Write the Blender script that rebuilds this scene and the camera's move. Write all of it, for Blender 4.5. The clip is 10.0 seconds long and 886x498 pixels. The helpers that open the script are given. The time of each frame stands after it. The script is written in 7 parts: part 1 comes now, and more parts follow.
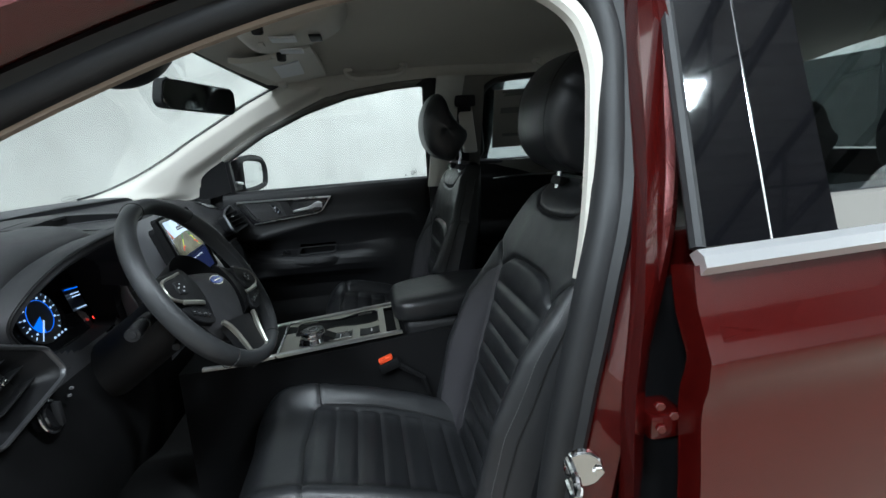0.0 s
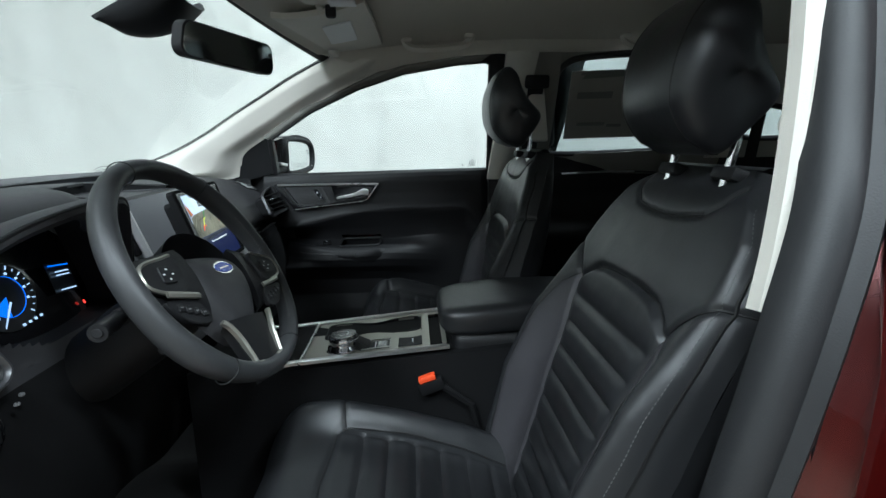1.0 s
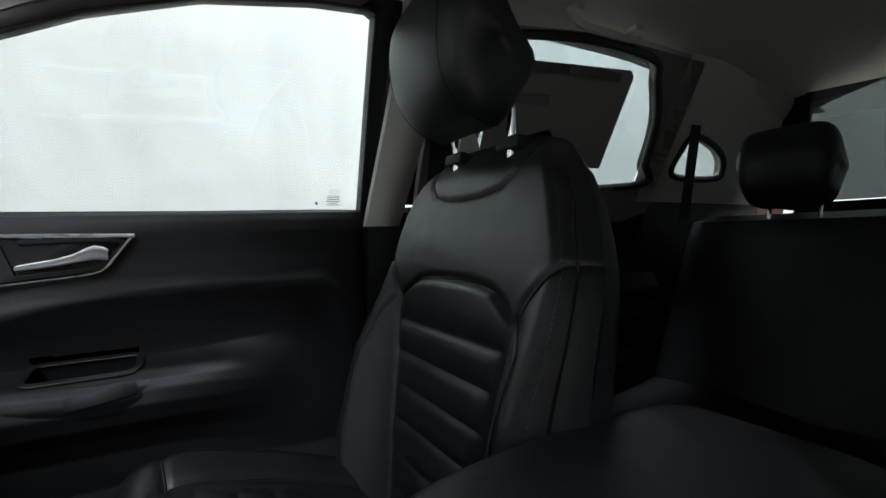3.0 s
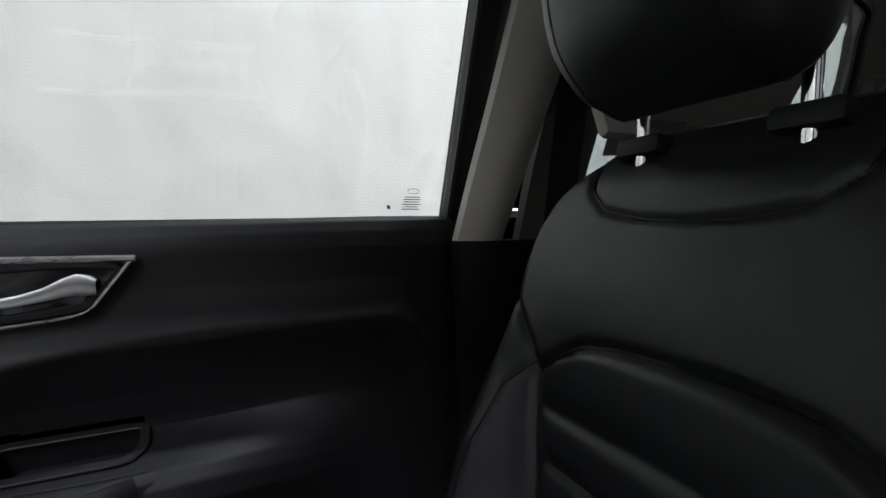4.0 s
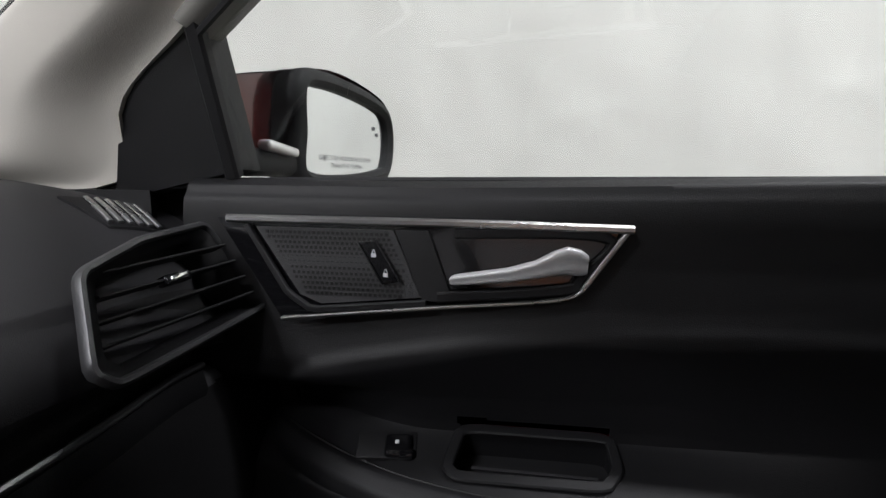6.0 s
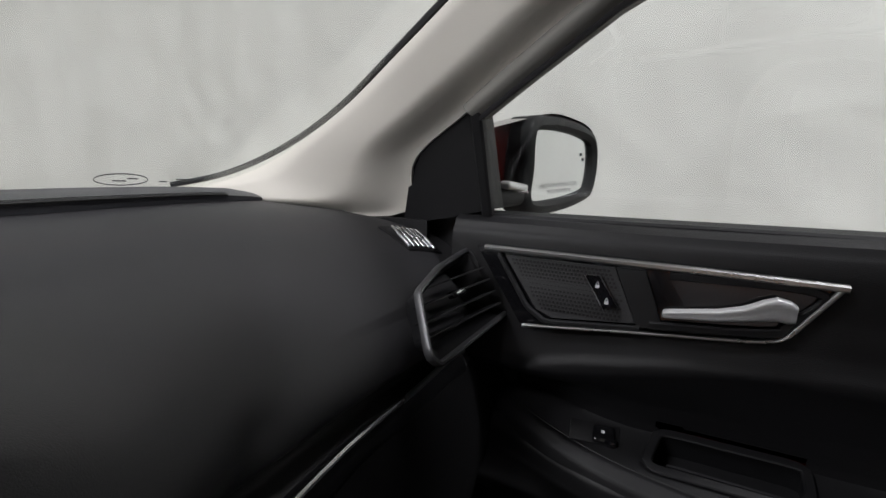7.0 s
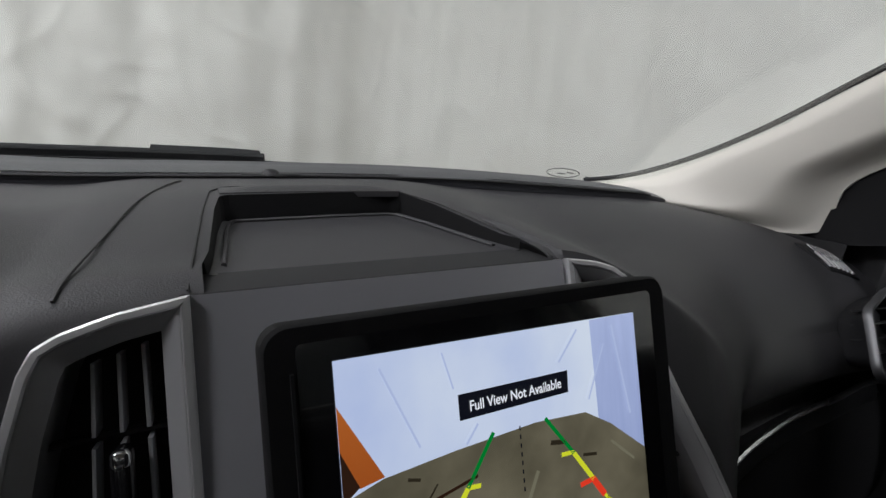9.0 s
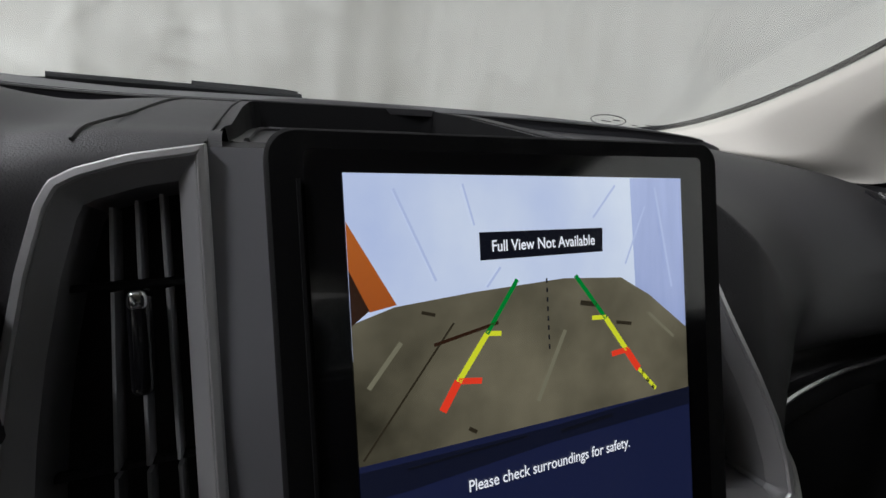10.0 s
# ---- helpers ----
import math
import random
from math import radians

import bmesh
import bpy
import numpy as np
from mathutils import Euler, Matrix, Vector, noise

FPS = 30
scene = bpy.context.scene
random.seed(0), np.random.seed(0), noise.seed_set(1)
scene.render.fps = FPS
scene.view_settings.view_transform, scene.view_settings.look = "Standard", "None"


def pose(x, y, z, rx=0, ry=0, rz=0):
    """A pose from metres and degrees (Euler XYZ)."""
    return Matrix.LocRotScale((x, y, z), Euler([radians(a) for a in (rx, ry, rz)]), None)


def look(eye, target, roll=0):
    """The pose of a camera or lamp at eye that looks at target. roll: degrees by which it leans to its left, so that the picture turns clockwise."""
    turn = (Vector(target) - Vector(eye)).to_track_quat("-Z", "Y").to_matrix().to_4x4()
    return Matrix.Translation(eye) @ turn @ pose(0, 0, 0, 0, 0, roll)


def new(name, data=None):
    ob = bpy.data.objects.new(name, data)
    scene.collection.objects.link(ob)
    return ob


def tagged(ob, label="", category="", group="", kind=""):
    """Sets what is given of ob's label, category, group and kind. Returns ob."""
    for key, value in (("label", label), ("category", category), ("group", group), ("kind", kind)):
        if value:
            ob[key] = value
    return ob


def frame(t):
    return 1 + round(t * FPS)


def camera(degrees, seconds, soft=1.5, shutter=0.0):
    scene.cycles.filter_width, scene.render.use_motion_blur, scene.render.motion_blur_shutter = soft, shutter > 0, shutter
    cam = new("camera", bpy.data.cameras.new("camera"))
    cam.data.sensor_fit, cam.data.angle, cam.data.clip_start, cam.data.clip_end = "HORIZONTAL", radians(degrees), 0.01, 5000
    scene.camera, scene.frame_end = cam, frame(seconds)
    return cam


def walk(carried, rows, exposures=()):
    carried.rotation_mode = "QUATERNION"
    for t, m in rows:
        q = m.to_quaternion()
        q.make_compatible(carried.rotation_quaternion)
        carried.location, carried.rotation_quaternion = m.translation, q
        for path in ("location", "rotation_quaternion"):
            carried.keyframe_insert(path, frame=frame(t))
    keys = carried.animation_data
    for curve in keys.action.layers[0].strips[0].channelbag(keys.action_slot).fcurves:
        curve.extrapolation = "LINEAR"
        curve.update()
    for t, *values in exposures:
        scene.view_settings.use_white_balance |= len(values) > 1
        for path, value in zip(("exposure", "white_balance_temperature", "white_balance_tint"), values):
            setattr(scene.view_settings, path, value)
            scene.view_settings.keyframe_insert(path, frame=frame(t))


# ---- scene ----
cam = camera(87.0, 10.0)
PATH = [
    (0, (-1.298, -0.142, 1.339), (0.626, -0.454, 0.89), -3.4),
    (0.5, (-1.179, -0.185, 1.314), (0.773, -0.248, 0.884), -2.8),
    (1, (-1.076, -0.141, 1.283), (0.872, -0.257, 0.846), -0.7),
    (1.5, (-0.947, -0.067, 1.245), (0.982, -0.407, 0.84), 1.0),
    (2, (-0.74, -0.068, 1.194), (1.156, -0.637, 0.907), 0.9),
    (2.2, (-0.608, -0.09, 1.167), (1.277, -0.73, 0.973), 0.5),
    (3.3, (-0.134, -0.072, 1.125), (1.584, -1.094, 1.067), -1.2),
    (3.5, (-0.071, -0.084, 1.133), (1.65, -1.101, 1.067), -1.1),
    (4, (0.093, -0.102, 1.177), (1.905, -0.941, 1.068), -0.2),
    (4.5, (0.272, -0.065, 1.164), (2.188, -0.611, 0.981), -0.5),
    (5, (0.328, -0.022, 1.155), (2.284, -0.302, 0.847), -1.0),
    (5.5, (0.362, 0.032, 1.169), (2.32, 0.097, 0.765), -0.5),
    (5.7, (0.346, 0.094, 1.175), (2.313, 0.219, 0.833), 0.1),
    (6.8, (0.254, 0.124, 1.232), (2.041, 0.926, 0.83), 1.09),
    (7, (0.183, 0.141, 1.261), (1.912, 1.062, 0.859), 0.74),
    (7.5, (0.033, 0.179, 1.292), (1.565, 1.398, 0.884), 0.7),
    (8, (-0.081, 0.231, 1.308), (1.197, 1.703, 0.86), 1.53),
    (8.5, (-0.124, 0.242, 1.309), (0.996, 1.833, 0.844), 3.55),
    (9, (-0.103, 0.208, 1.262), (0.914, 1.866, 0.799), 5.6),
    (9.5, (-0.09, 0.2, 1.225), (0.838, 1.897, 0.714), 5.85),
    (10, (-0.092, 0.203, 1.205), (0.78, 1.91, 0.633), 6.2),
]
walk(cam, [(t, look(eye, target, roll)) for t, eye, target, roll in PATH],
     [(0, 0.35, 5750, -2), (1.0, 0.5, 5700, -4), (2.2, 0.65, 5700, -4), (3.3, 0.25, 6000, 5), (4.5, 0.1, 6200, 9), (5.7, 0.15, 6350, 10), (6.8, -0.15, 6450, 10), (10, -0.28, 6350, 9)])

# ---------------------------------------------------------------- light
world = bpy.data.worlds.new("world")
scene.world = world
world.use_nodes = True
world.node_tree.nodes["Background"].inputs[0].default_value = (0.5, 0.55, 0.6, 1)
world.node_tree.nodes["Background"].inputs[1].default_value = 0.02


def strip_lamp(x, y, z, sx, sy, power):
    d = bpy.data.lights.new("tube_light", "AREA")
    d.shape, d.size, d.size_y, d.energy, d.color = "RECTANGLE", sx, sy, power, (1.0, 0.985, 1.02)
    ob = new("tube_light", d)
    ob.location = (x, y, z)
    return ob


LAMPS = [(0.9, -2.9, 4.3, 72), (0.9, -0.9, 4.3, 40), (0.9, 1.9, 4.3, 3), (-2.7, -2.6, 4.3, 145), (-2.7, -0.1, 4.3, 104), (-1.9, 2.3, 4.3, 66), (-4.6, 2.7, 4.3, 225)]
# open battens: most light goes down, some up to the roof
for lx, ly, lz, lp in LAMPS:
    strip_lamp(lx, ly, lz - 0.03, 0.28, 1.3, lp)
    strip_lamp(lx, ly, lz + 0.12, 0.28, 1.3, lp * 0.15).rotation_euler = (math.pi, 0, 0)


# ---------------------------------------------------------------- materials
def mat(name, color, rough=0.5, metal=0.0, bump=0.0, grain=400.0, var=0.15, coat=0.0, spec=0.5, stain=3.0, emit=0.0, aniso=None, sheen=0.0, trans=0.0):
    m = bpy.data.materials.new(name)
    m.use_nodes = True
    nt = m.node_tree
    b = nt.nodes["Principled BSDF"]
    geo = nt.nodes.new("ShaderNodeTexCoord")
    big = nt.nodes.new("ShaderNodeTexNoise")
    big.inputs["Scale"].default_value, big.inputs["Detail"].default_value = stain, 5
    fine = nt.nodes.new("ShaderNodeTexNoise")
    fine.inputs["Scale"].default_value, fine.inputs["Detail"].default_value = grain, 3
    vec = geo.outputs["Object"]
    if aniso:
        mp = nt.nodes.new("ShaderNodeMapping")
        mp.inputs["Scale"].default_value = aniso
        nt.links.new(vec, mp.inputs["Vector"])
        nt.links.new(mp.outputs[0], fine.inputs["Vector"])
    else:
        nt.links.new(vec, fine.inputs["Vector"])
    nt.links.new(vec, big.inputs["Vector"])
    mix = nt.nodes.new("ShaderNodeMath")
    mix.operation = "MULTIPLY_ADD"
    nt.links.new(big.outputs["Fac"], mix.inputs[0])
    mix.inputs[1].default_value, mix.inputs[2].default_value = var * 1.4, 1 - var * 0.9
    add = nt.nodes.new("ShaderNodeMath")
    add.operation = "MULTIPLY_ADD"
    nt.links.new(fine.outputs["Fac"], add.inputs[0])
    add.inputs[1].default_value = var * 0.5
    nt.links.new(mix.outputs[0], add.inputs[2])
    col = nt.nodes.new("ShaderNodeVectorMath")
    col.operation = "SCALE"
    col.inputs[0].default_value = color[:3]
    nt.links.new(add.outputs[0], col.inputs["Scale"])
    nt.links.new(col.outputs[0], b.inputs["Base Color"])
    b.inputs["Metallic"].default_value = metal
    b.inputs["Specular IOR Level"].default_value = spec
    b.inputs["Coat Weight"].default_value = coat
    b.inputs["Coat Roughness"].default_value = 0.03
    b.inputs["Sheen Weight"].default_value = sheen
    b.inputs["Transmission Weight"].default_value = trans
    rr = nt.nodes.new("ShaderNodeMath")
    rr.operation = "MULTIPLY_ADD"
    nt.links.new(big.outputs["Fac"], rr.inputs[0])
    rr.inputs[1].default_value, rr.inputs[2].default_value = 0.12, rough - 0.06
    nt.links.new(rr.outputs[0], b.inputs["Roughness"])
    if bump:
        bp = nt.nodes.new("ShaderNodeBump")
        bp.inputs["Strength"].default_value, bp.inputs["Distance"].default_value = bump, 0.001
        nt.links.new(fine.outputs["Fac"], bp.inputs["Height"])
        nt.links.new(bp.outputs[0], b.inputs["Normal"])
    if emit:
        b.inputs["Emission Color"].default_value = (*color[:3], 1)
        b.inputs["Emission Strength"].default_value = emit
    return m


def leather_mat(name, color, rough):
    m = mat(name, color, rough, bump=0.0, var=0.12)
    nt = m.node_tree
    b = nt.nodes["Principled BSDF"]
    vo = nt.nodes.new("ShaderNodeTexVoronoi")
    vo.inputs["Scale"].default_value = 900
    vo.feature = "DISTANCE_TO_EDGE"
    wr = nt.nodes.new("ShaderNodeTexNoise")
    wr.inputs["Scale"].default_value, wr.inputs["Detail"].default_value = 14, 6
    tc = nt.nodes["Texture Coordinate"]
    nt.links.new(tc.outputs["Object"], vo.inputs["Vector"])
    nt.links.new(tc.outputs["Object"], wr.inputs["Vector"])
    b1 = nt.nodes.new("ShaderNodeBump")
    b1.inputs["Strength"].default_value, b1.inputs["Distance"].default_value = 0.35, 0.0004
    b2 = nt.nodes.new("ShaderNodeBump")
    b2.inputs["Strength"].default_value, b2.inputs["Distance"].default_value = 0.25, 0.006
    nt.links.new(vo.outputs["Distance"], b1.inputs["Height"])
    nt.links.new(wr.outputs["Fac"], b2.inputs["Height"])
    nt.links.new(b2.outputs[0], b1.inputs["Normal"])
    nt.links.new(b1.outputs[0], b.inputs["Normal"])
    return m


def glass_mat(name, tint):
    m = bpy.data.materials.new(name)
    m.use_nodes = True
    nt = m.node_tree
    nt.nodes.remove(nt.nodes["Principled BSDF"])
    tr, gl, fr, mx, pw, ad = (nt.nodes.new(k) for k in ("ShaderNodeBsdfTransparent", "ShaderNodeBsdfGlossy", "ShaderNodeLayerWeight", "ShaderNodeMixShader", "ShaderNodeMath", "ShaderNodeMath"))
    tr.inputs[0].default_value = (*tint, 1)
    gl.inputs["Roughness"].default_value = 0.0
    fr.inputs["Blend"].default_value = 0.5
    pw.operation, ad.operation = "POWER", "MULTIPLY_ADD"
    pw.inputs[1].default_value, ad.inputs[1].default_value, ad.inputs[2].default_value = 5.0, 0.9, 0.075
    nt.links.new(fr.outputs["Facing"], pw.inputs[0])
    nt.links.new(pw.outputs[0], ad.inputs[0])
    nt.links.new(ad.outputs[0], mx.inputs[0])
    nt.links.new(tr.outputs[0], mx.inputs[1])
    nt.links.new(gl.outputs[0], mx.inputs[2])
    nt.links.new(mx.outputs[0], nt.nodes["Material Output"].inputs[0])
    return m


def glow_mat(name, color, strength):
    m = bpy.data.materials.new(name)
    m.use_nodes = True
    b = m.node_tree.nodes["Principled BSDF"]
    b.inputs["Base Color"].default_value = (0.01, 0.01, 0.01, 1)
    b.inputs["Roughness"].default_value = 0.15
    b.inputs["Emission Color"].default_value = (*color, 1)
    b.inputs["Emission Strength"].default_value = strength
    return m


LEATHER = leather_mat("black_leather", (0.016, 0.0165, 0.018), 0.37)
LEATHER_GREY = leather_mat("charcoal_leather", (0.036, 0.034, 0.038), 0.5)
SOFT = mat("soft_black_plastic", (0.008, 0.008, 0.009), 0.52, spec=0.35, bump=0.35, grain=900, var=0.1)
DASH = mat("dash_grain_plastic", (0.028, 0.0275, 0.030), 0.54, bump=0.4, grain=1100, var=0.1)
GLOSSB = mat("gloss_black_plastic", (0.006, 0.006, 0.007), 0.12, var=0.1, coat=0.4)
BLACK = mat("matt_black_plastic", (0.010, 0.010, 0.011), 0.6, spec=0.35, bump=0.2, grain=700)
RUBBER = mat("black_rubber_seal", (0.013, 0.0135, 0.015), 0.55, bump=0.2, grain=600)
CARPET = mat("black_carpet", (0.006, 0.006, 0.006), 0.95, bump=1.0, grain=700, var=0.35)
FRAMEC = mat("grey_frame_cloth", (0.20, 0.19, 0.17), 0.85, bump=0.4, grain=900)
LINER = mat("grey_headliner_cloth", (0.56, 0.535, 0.475), 0.9, bump=0.5, grain=900, var=0.08)
PILLAR = mat("pale_grey_pillar_trim", (0.60, 0.575, 0.52), 0.6, bump=0.35, grain=800, var=0.06)
SILVER = mat("satin_silver_trim", (0.62, 0.62, 0.62), 0.28, metal=1.0, var=0.08)
CHROME = mat("bright_chrome", (0.80, 0.80, 0.81), 0.09, metal=1.0, var=0.03)
CONSOLE = mat("grey_satin_console_plate", (0.34, 0.33, 0.29), 0.35, metal=0.7, var=0.08)
RED = mat("burgundy_metallic_paint", (0.072, 0.0035, 0.003), 0.22, metal=0.4, var=0.06, coat=1.0, grain=3000)
MIRROR = mat("mirror_glass", (0.86, 0.88, 0.88), 0.06, metal=1.0, var=0.0)
STITCH = mat("dark_grey_stitch_thread", (0.09, 0.09, 0.09), 0.8)
SEAM = mat("black_seam_piping", (0.006, 0.006, 0.006), 0.6)
CLOTH = mat("white_sheet_cloth", (0.80, 0.79, 0.755), 0.9, bump=0.06, grain=500, var=0.05, stain=1.3)
CONCRETE = mat("stained_concrete", (0.15, 0.13, 0.10), 0.55, bump=0.6, grain=60, var=0.35, stain=0.9)
STEEL = mat("dark_steel_truss", (0.05, 0.05, 0.055), 0.6, metal=0.3)
ROOFM = mat("grey_corrugated_roof", (0.48, 0.48, 0.49), 0.7, var=0.2)
ORANGE = mat("orange_painted_beam", (0.55, 0.16, 0.03), 0.5)
ORANGEP = mat("orange_red_plastic", (0.75, 0.075, 0.02), 0.4)
STACKM = mat("satin_dark_grey_paint", (0.27, 0.27, 0.29), 0.42, metal=0.25, var=0.06)
ETCH = mat("etched_grey_print", (0.50, 0.50, 0.50), 0.7)
# near-black; on lower dash, console sides and tray wall it holds shade
DEEP = mat("black_plastic_and_shade", (0.004, 0.004, 0.0045), 0.8, spec=0.2, bump=0.2, grain=700)
PIANO = mat("polished_black_trim", (0.004, 0.004, 0.005), 0.065, var=0.05, coat=1.0)
SATIN = mat("satin_silver_paint", (0.78, 0.78, 0.79), 0.30, metal=0.75, var=0.06)
FRAME = mat("dark_satin_frame", (0.10, 0.10, 0.105), 0.38, metal=0.6)
GLASS = glass_mat("clear_glass", (0.93, 0.95, 0.94))
PRIVACY = glass_mat("privacy_glass", (0.28, 0.30, 0.30))
TINT = glass_mat("tinted_glass", (0.62, 0.66, 0.66))
PAPER = mat("grey_paper_back", (0.30, 0.29, 0.26), 0.9, var=0.1)
INK = mat("dark_ink", (0.03, 0.03, 0.035), 0.7)
GREYTXT = mat("grey_print", (0.16, 0.16, 0.165), 0.6)
WHITETXT = mat("white_print", (0.75, 0.76, 0.78), 0.5)
TUBE = glow_mat("fluorescent_tube", (0.95, 1.0, 0.98), 14)
BLUEM = mat("blue_enamel", (0.01, 0.03, 0.25), 0.25, coat=0.5)


# ---------------------------------------------------------------- builders
def thing(name, label, category, group="", kind=""):
    return tagged(new(name), label, category, group, kind)


def mesh_of(name, verts, faces, smooth=40):
    me = bpy.data.meshes.new(name)
    me.from_pydata([tuple(v) for v in verts], [], faces)
    me.validate()
    b = bmesh.new()
    b.from_mesh(me)
    bmesh.ops.remove_doubles(b, verts=b.verts, dist=1e-5)
    bmesh.ops.recalc_face_normals(b, faces=b.faces)
    b.to_mesh(me)
    b.free()
    me.polygons.foreach_set("use_smooth", [True] * len(me.polygons))
    me.set_sharp_from_angle(angle=radians(smooth))
    return me


def part(name, vf, material, parent=None, label="", smooth=40, kind=""):
    me = vf if isinstance(vf, bpy.types.Mesh) else mesh_of(name, vf[0], vf[1], smooth)
    if not me.materials:
        me.materials.append(material)
    ob = new(name, me)
    ob.parent = parent
    return tagged(ob, label, "", "", kind)


def solo(name, vf, material, label, category, group="", kind="", smooth=40):
    return tagged(part(name, vf, material, None, label, smooth), label, category, group, kind)


def merge(*items):
    V, F = [], []
    for v, f in items:
        n = len(V)
        V += [tuple(p) for p in v]
        F += [tuple(i + n for i in q) for q in f]
    return V, F


def moved(vf, m):
    return [m @ Vector(p) for p in vf[0]], vf[1]


def grid(nu, nv, f, wrap_u=False, wrap_v=False):
    """f(u, v) over 0..1 in both ways."""
    V = [f(i / (nu if wrap_u else nu - 1), j / (nv if wrap_v else nv - 1)) for i in range(nu) for j in range(nv)]
    F = []
    for i in range(nu if wrap_u else nu - 1):
        for j in range(nv if wrap_v else nv - 1):
            a, b = i, (i + 1) % nu
            c, d = j, (j + 1) % nv
            F.append((a * nv + c, b * nv + c, b * nv + d, a * nv + d))
    return V, F


def slab(nu, nv, f, off):
    """A sheet f with thickness: off is added to its far side."""
    off = Vector(off)
    V, F = grid(nu, nv, f)
    n = len(V)
    W = [Vector(p) + off for p in V]
    G = [tuple(i + n for i in reversed(q)) for q in F]
    rim = [i * nv for i in range(nu)] + [(nu - 1) * nv + j for j in range(1, nv)] + [i * nv + nv - 1 for i in range(nu - 2, -1, -1)] + [j for j in range(nv - 2, 0, -1)]
    H = [(rim[k], rim[(k + 1) % len(rim)], rim[(k + 1) % len(rim)] + n, rim[k] + n) for k in range(len(rim))]
    return list(V) + W, F + G + H


def curve(pts, n=24, closed=False):
    """A smooth line of n points through pts."""
    P = [Vector(p) for p in pts]
    m = len(P)
    spans = m if closed else m - 1
    out = []
    for k in range(n):
        s = k / n * spans if closed else k / (n - 1) * spans
        i = min(int(s), spans - 1)
        t = s - i
        g = (lambda j: P[j % m]) if closed else (lambda j: P[max(0, min(m - 1, j))])
        a, b, c, d = g(i - 1), g(i), g(i + 1), g(i + 2)
        out.append(0.5 * (2 * b + (c - a) * t + (2 * a - 5 * b + 4 * c - d) * t * t + (3 * b - a - 3 * c + d) * t ** 3))
    return out


def lines(pts, n=24):
    """n points along straight lines through pts, evenly spaced."""
    P = [Vector(p) for p in pts]
    L = [0]
    for a, b in zip(P, P[1:]):
        L.append(L[-1] + (b - a).length)
    out = []
    for k in range(n):
        s = L[-1] * k / (n - 1)
        i = max(j for j in range(len(P) - 1) if L[j] <= s + 1e-9)
        out.append(P[i].lerp(P[i + 1], min(1, (s - L[i]) / max(1e-9, L[i + 1] - L[i]))))
    return out


def sweep(path, prof, normal, closed=False, caps=True):
    """A profile of (across, out) points carried along the path; out is along normal."""
    P, V, n = [Vector(p) for p in path], [], len(path)
    for i in range(n):
        a, b = (P[i - 1], P[(i + 1) % n]) if closed else (P[max(0, i - 1)], P[min(n - 1, i + 1)])
        t = (b - a).normalized()
        nn = normal[i] if isinstance(normal, list) else normal
        nn = Vector(nn)
        nn = (nn - t * nn.dot(t)).normalized()
        s = t.cross(nn)
        V += [P[i] + s * x + nn * y for x, y in prof]
    k = len(prof)
    F = [(i * k + j, ((i + 1) % n) * k + j, ((i + 1) % n) * k + (j + 1) % k, i * k + (j + 1) % k) for i in range(n if closed else n - 1) for j in range(k)]
    if caps and not closed:
        F += [tuple(range(k)), tuple((n - 1) * k + j for j in reversed(range(k)))]
    return V, F


def ring(r, k=8, sx=1.0, sy=1.0):
    return [(r * sx * math.cos(2 * math.pi * j / k), r * sy * math.sin(2 * math.pi * j / k)) for j in range(k)]


def tube(path, r, k=8, closed=False, up=(0.13, 0.21, 0.97)):
    return sweep(path, ring(r, k), up, closed)


def rect(w, h, b=0.0):
    """A rectangle profile w across, from 0 to h out, with chamfers b."""
    if not b:
        return [(-w / 2, 0), (w / 2, 0), (w / 2, h), (-w / 2, h)]
    return [(-w / 2, 0), (w / 2, 0), (w / 2, h - b), (w / 2 - b, h), (-w / 2 + b, h), (-w / 2, h - b)]


def rbox(c, s, r=0.004, seg=2, m=None):
    b = bmesh.new()
    bmesh.ops.create_cube(b, size=1)
    for v in b.verts:
        v.co = Vector((v.co.x * s[0], v.co.y * s[1], v.co.z * s[2]))
    if r:
        bmesh.ops.bevel(b, geom=list(b.edges), offset=min(r, min(s) * 0.45), segments=seg, profile=0.5, affect="EDGES")
    mm = Matrix.Translation(c) @ (m or Matrix())
    V = [mm @ v.co for v in b.verts]
    b.verts.index_update()
    F = [tuple(v.index for v in f.verts) for f in b.faces]
    b.free()
    return V, F


def plate(outline, depth, bev=0.0, m=None):
    """An outline in local x, y thickened along local -z, its upper edge chamfered; m lays it into the world."""
    O = [Vector((p[0], p[1], 0)) for p in outline]
    n = len(O)
    c = sum(O, Vector()) / n
    loops = []
    if bev:
        ins = [p + (c - p).normalized() * bev for p in O]
        loops = [[p for p in ins], [p + Vector((0, 0, -bev)) for p in O], [p + Vector((0, 0, -depth)) for p in O]]
    else:
        loops = [O, [p + Vector((0, 0, -depth)) for p in O]]
    V = [p for l in loops for p in l]
    F = [tuple(range(n)), tuple(reversed(range((len(loops) - 1) * n, len(loops) * n)))]
    for k in range(len(loops) - 1):
        F += [(k * n + i, (k + 1) * n + i, (k + 1) * n + (i + 1) % n, k * n + (i + 1) % n) for i in range(n)]
    if m is not None:
        V = [m @ p for p in V]
    return V, F


def roundrect(w, h, r, k=5):
    out = []
    for cx, cy, a in ((w / 2 - r, h / 2 - r, 0), (-w / 2 + r, h / 2 - r, 90), (-w / 2 + r, -h / 2 + r, 180), (w / 2 - r, -h / 2 + r, 270)):
        out += [(cx + r * math.cos(radians(a + 90 * j / k)), cy + r * math.sin(radians(a + 90 * j / k))) for j in range(k + 1)]
    return out


